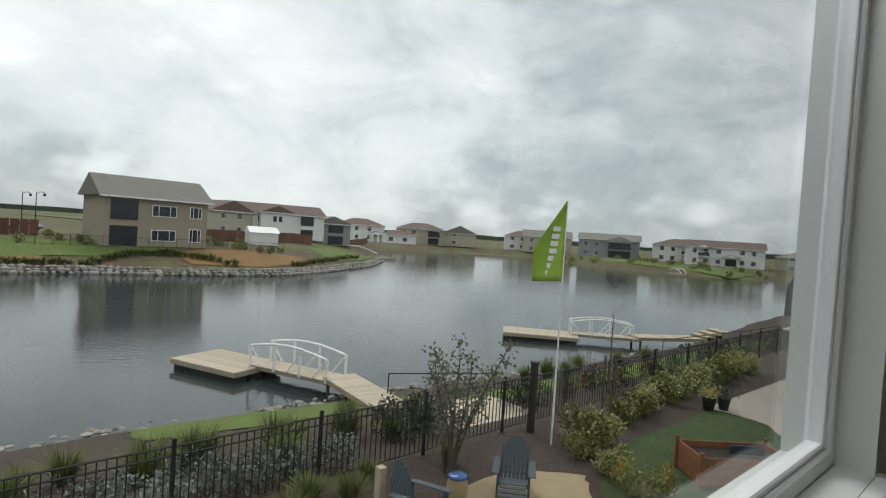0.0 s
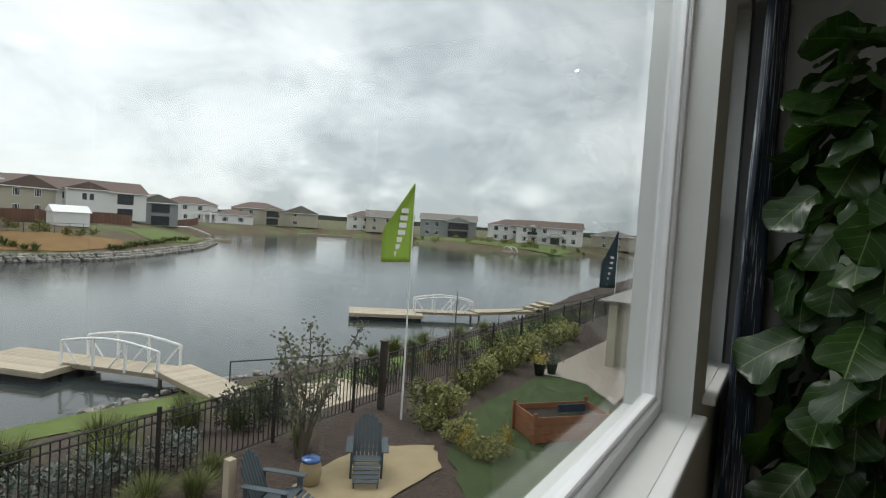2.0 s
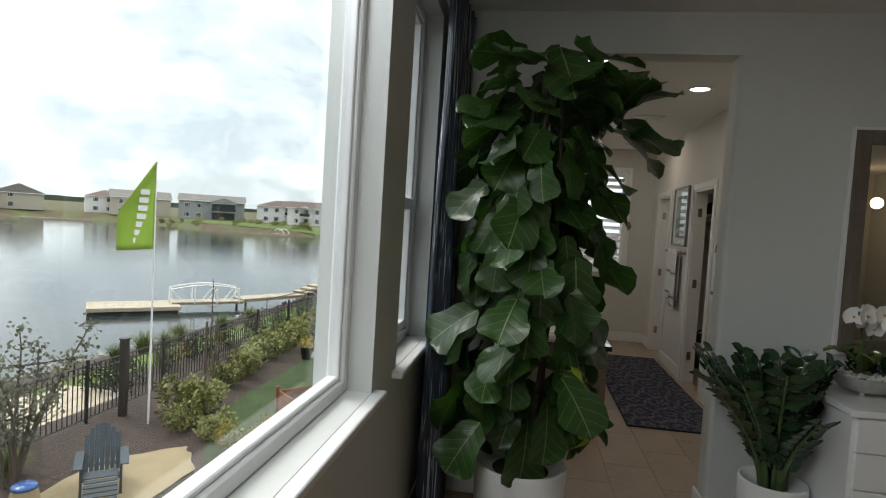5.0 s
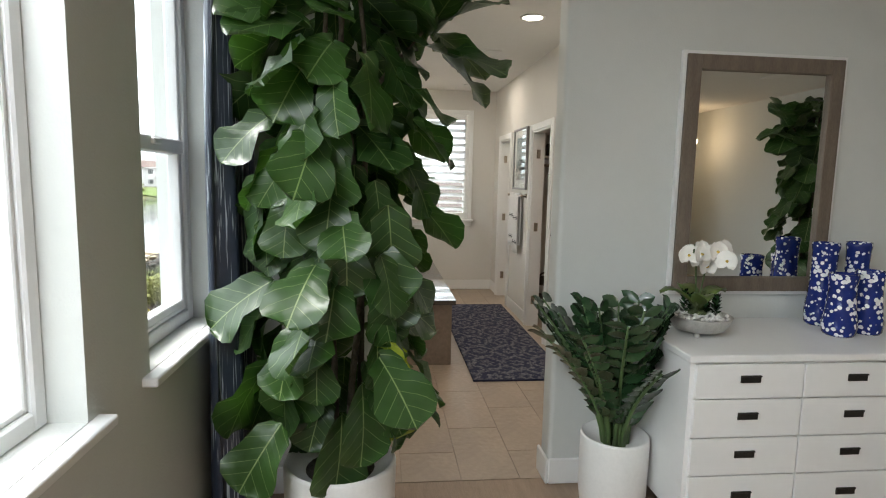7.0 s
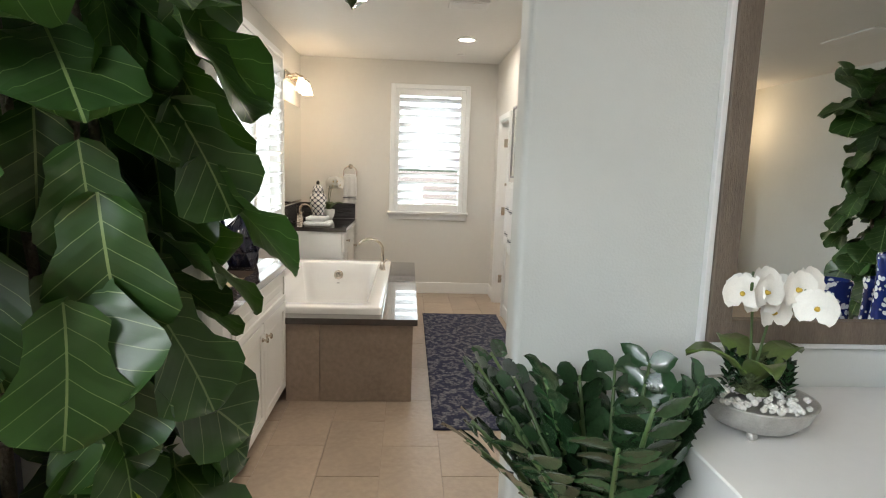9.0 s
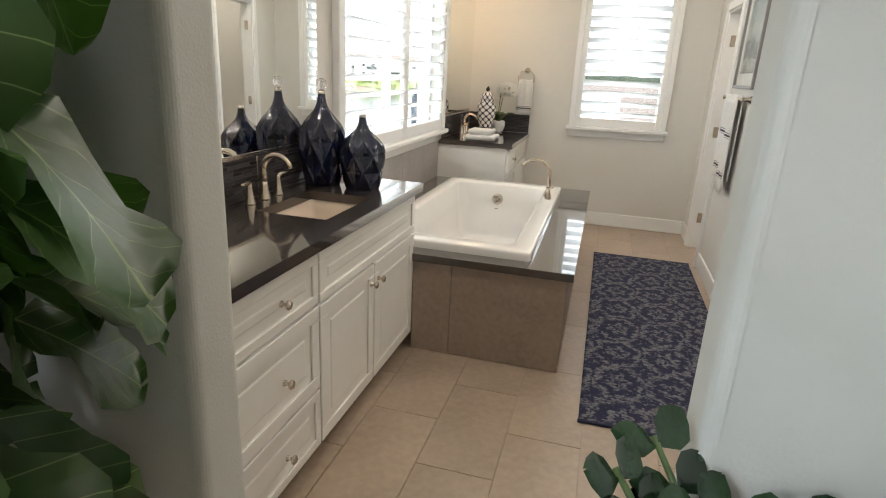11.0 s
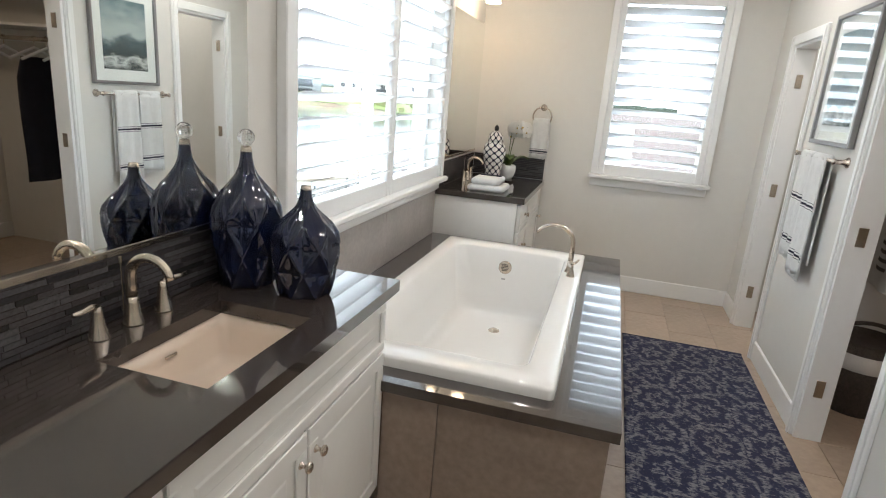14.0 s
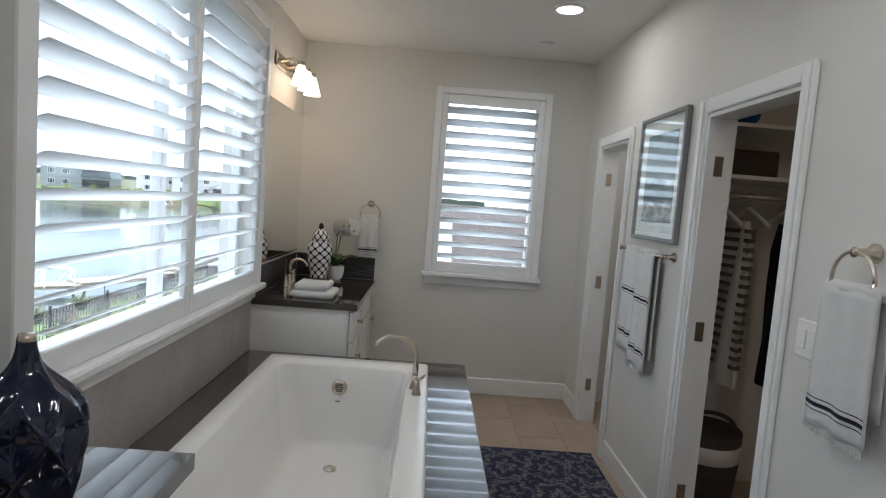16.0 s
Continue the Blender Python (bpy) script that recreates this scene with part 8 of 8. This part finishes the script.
def board_fence(x0, y0, x1, y1, h, label):
    t = thing("board_fence", label, "fence")
    L = math.hypot(x1 - x0, y1 - y0)
    n = int(L / 0.9)
    first = None
    an = math.degrees(math.atan2(y1 - y0, x1 - x0))
    for k in range(n):
        u = (k + 0.5) / n
        x, y = x0 + (x1 - x0) * u, y0 + (y1 - y0) * u
        if first is None:
            first = part("board", B(-0.43, 0.43, -0.03, 0.03, 0, h), WOODFENCE, t)
            ob = first
        else:
            ob = new("board", first.data)
            ob.parent = t
        ob.matrix_world = pose(x, y, ground_z(x, y), 0, 0, an)


board_fence(-12, 90, 12, 88, 1.9, "red-brown board fence beside the tan house")
board_fence(30, 92, 58, 104, 1.8, "red-brown board fence along the bank")
board_fence(86, 134, 104, 150, 1.8, "dark board fence between the houses")
# low iron fence and lamp posts on the bank
lf = thing("bank_fence", "thin iron fence in front of the tan house", "fence")
for k in range(20):
    x = 9 + k * 1.6
    part("post", rod(bmesh.new(), (x, 79.6, -2.4), (x, 79.6, -1.15), 0.03, 5), BLACK_IRON, lf)
part("rail", rod(bmesh.new(), (9, 79.6, -1.17), (39.4, 79.6, -1.17), 0.025, 4), BLACK_IRON, lf)
part("rail", rod(bmesh.new(), (9, 79.6, -2.2), (39.4, 79.6, -2.2), 0.02, 4), BLACK_IRON, lf)
for lx, ly in ((15.5, 118), (14.6, 126)):
    lp = thing("street_lamp", "black street lamp post behind the houses", "street lamp", group="street lamps")
    z = ground_z(lx, ly)
    part("pole", rod(bmesh.new(), (lx, ly, z), (lx, ly, z + 6.0), 0.09, 8, 0.06), BLACK_IRON, lp)
    part("arm", tube(bmesh.new(), [(lx, ly, z + 5.6), (lx + 0.6, ly, z + 6.0), (lx + 1.1, ly, z + 5.8)], 0.05, 6), BLACK_IRON, lp)
    part("lantern", lathe(bmesh.new(), [(0.05, 0.3), (0.25, 0.0), (0.2, -0.2), (0.0, -0.2)], 10, (lx + 1.1, ly, z + 5.5)), BLACK_IRON, lp)


def car(x, y, rz, label):
    t = thing("car", label, "car", (x, y, ground_z(x, y)), rz, "parked cars")
    bm = B(-2.1, 2.1, -0.85, 0.85, 0.35, 0.85, bevel=0.12, seg=2)
    part("body", bm, CAR_M, t, "", True)
    bm = B(-1.2, 1.1, -0.75, 0.75, 0.84, 1.4, bevel=0.18, seg=2)
    part("cabin", bm, DARKGLASS, t, "", True)
    for sx in (-1.3, 1.3):
        for sy in (-0.8, 0.8):
            part("wheel", rod(bmesh.new(), (sx, sy - 0.1, 0.33), (sx, sy + 0.1, 0.33), 0.33, 14), TYRE_M, t)


car(8.0, 104, 5, "grey car parked behind the board fence")
car(12.6, 105, 5, "grey car parked behind the board fence")
# boat dock on the far shore
bd = thing("far_dock", "small white dock with a ramp on the far shore", "dock", (143, 70, WATER_Z), 60)
part("platform", B(-3, 3, -1, 1, -0.1, 0.45), DOCK_SIDE, bd)
part("ramp_rail", tube(bmesh.new(), [(-3, 0.8, 0.5), (-2, 0.8, 1.5), (0, 0.8, 1.8), (1.5, 0.8, 1.2)], 0.08, 6), WHITE_STEEL, bd)
part("ramp_rail", tube(bmesh.new(), [(-3, -0.8, 0.5), (-2, -0.8, 1.5), (0, -0.8, 1.8), (1.5, -0.8, 1.2)], 0.08, 6), WHITE_STEEL, bd)
bd2 = thing("far_dock", "long low dock on the far shore", "dock", (150, 143, WATER_Z), -35)
part("platform", B(-9, 9, -1, 1, -0.1, 0.45), DOCK_SIDE, bd2)
bd3 = thing("far_dock", "white arched gangway at the tip of the bank", "dock", (75, 105.5, WATER_Z), -20)
part("platform", B(-1, 4, -1, 1, -0.1, 0.45), DOCK_SIDE, bd3)
for sy in (-0.8, 0.8):
    part("ramp_rail", tube(bmesh.new(), [(-6, sy, 2.6), (-4, sy, 2.6), (-2, sy, 2.0), (0, sy, 1.2)], 0.09, 6), WHITE_STEEL, bd3)
# neighbouring wing seen obliquely
wing = thing("house_wing", "cream house wing with lap-tiled roof and a white window", "house", (4.1, 0.4, 0))
part("wall", B(17.2, 26.0, 4.2, 10.15, YARD_Z, -0.75), STUCCO_BEIGE, wing)
bm = bmesh.new()
for k in range(9):
    y0 = 10.75 - k * 0.42
    z0 = -0.72 + k * 0.19
    vs = [bm.verts.new(p) for p in ((16.7 + k * 0.25, y0, z0), (26.5, y0, z0), (26.5, y0 - 0.46, z0 + 0.215), (16.95 + k * 0.25, y0 - 0.46, z0 + 0.215), (16.7 + k * 0.25, y0, z0 - 0.05), (26.5, y0, z0 - 0.05), (26.5, y0 - 0.46, z0 + 0.15), (16.95 + k * 0.25, y0 - 0.46, z0 + 0.15))]
    for f in ((0, 1, 2, 3), (4, 7, 6, 5), (0, 4, 5, 1), (2, 6, 7, 3), (0, 3, 7, 4), (1, 5, 6, 2)):
        bm.faces.new([vs[i] for i in f])
    # hip side courses
    y1 = 10.75 - k * 0.42
    x0 = 16.7 + k * 0.25
    vs = [bm.verts.new(p) for p in ((x0, y1, z0), (x0, 3.8, z0), (x0 + 0.28, 3.8, z0 + 0.215), (x0 + 0.28, y1 - 0.46, z0 + 0.215), (x0, y1, z0 - 0.05), (x0, 3.8, z0 - 0.05), (x0 + 0.28, 3.8, z0 + 0.15), (x0 + 0.28, y1 - 0.46, z0 + 0.15))]
    for f in ((0, 1, 2, 3), (4, 7, 6, 5), (0, 4, 5, 1), (2, 6, 7, 3), (0, 3, 7, 4), (1, 5, 6, 2)):
        bm.faces.new([vs[i] for i in f])
bmesh.ops.recalc_face_normals(bm, faces=bm.faces)
part("roof", bm, mat("cream_lap_roof", (0.40, 0.39, 0.35), 0.8, var=0.1, scale=2), wing)
wwin = part("window", B(17.10, 17.21, 8.75, 9.65, -2.35, -1.15, bevel=0.01), WHITE_STEEL, wing)
part("pane", B(17.08, 17.11, 8.85, 9.55, -2.2, -1.25), DARKGLASS, wwin)
part("sill", B(17.02, 17.2, 8.65, 9.75, -2.43, -2.35, bevel=0.01), WHITE_STEEL, wwin)
part("corner_column", B(16.85, 17.15, 10.1, 10.4, YARD_Z, -0.78, bevel=0.01), STUCCO_BEIGE, wing)
# hazy hills on the horizon
bm = bmesh.new()
rh = random.Random(2)
rows = [[], []]
for k in range(91):
    a = radians(-5 + k * 1.2)
    d = 1400
    rows[0].append((d * math.cos(a), d * math.sin(a), -6))
    rows[1].append((d * math.cos(a), d * math.sin(a), 8 + 7 * noise.noise((k * 0.21, 3, 0)) + 4 * noise.noise((k * 0.8, 1, 0))))
struct("backdrop", sheet(bm, rows), HILLS, "low dark woods on the horizon", "distance")
# own outer wall below the bedroom
struct("wall_outside_lower", B(-6, 9.4, 6.0, 6.13, YARD_Z - 0.2, -0.3), STUCCO_BEIGE, "beige stucco lower outside wall", "wall")
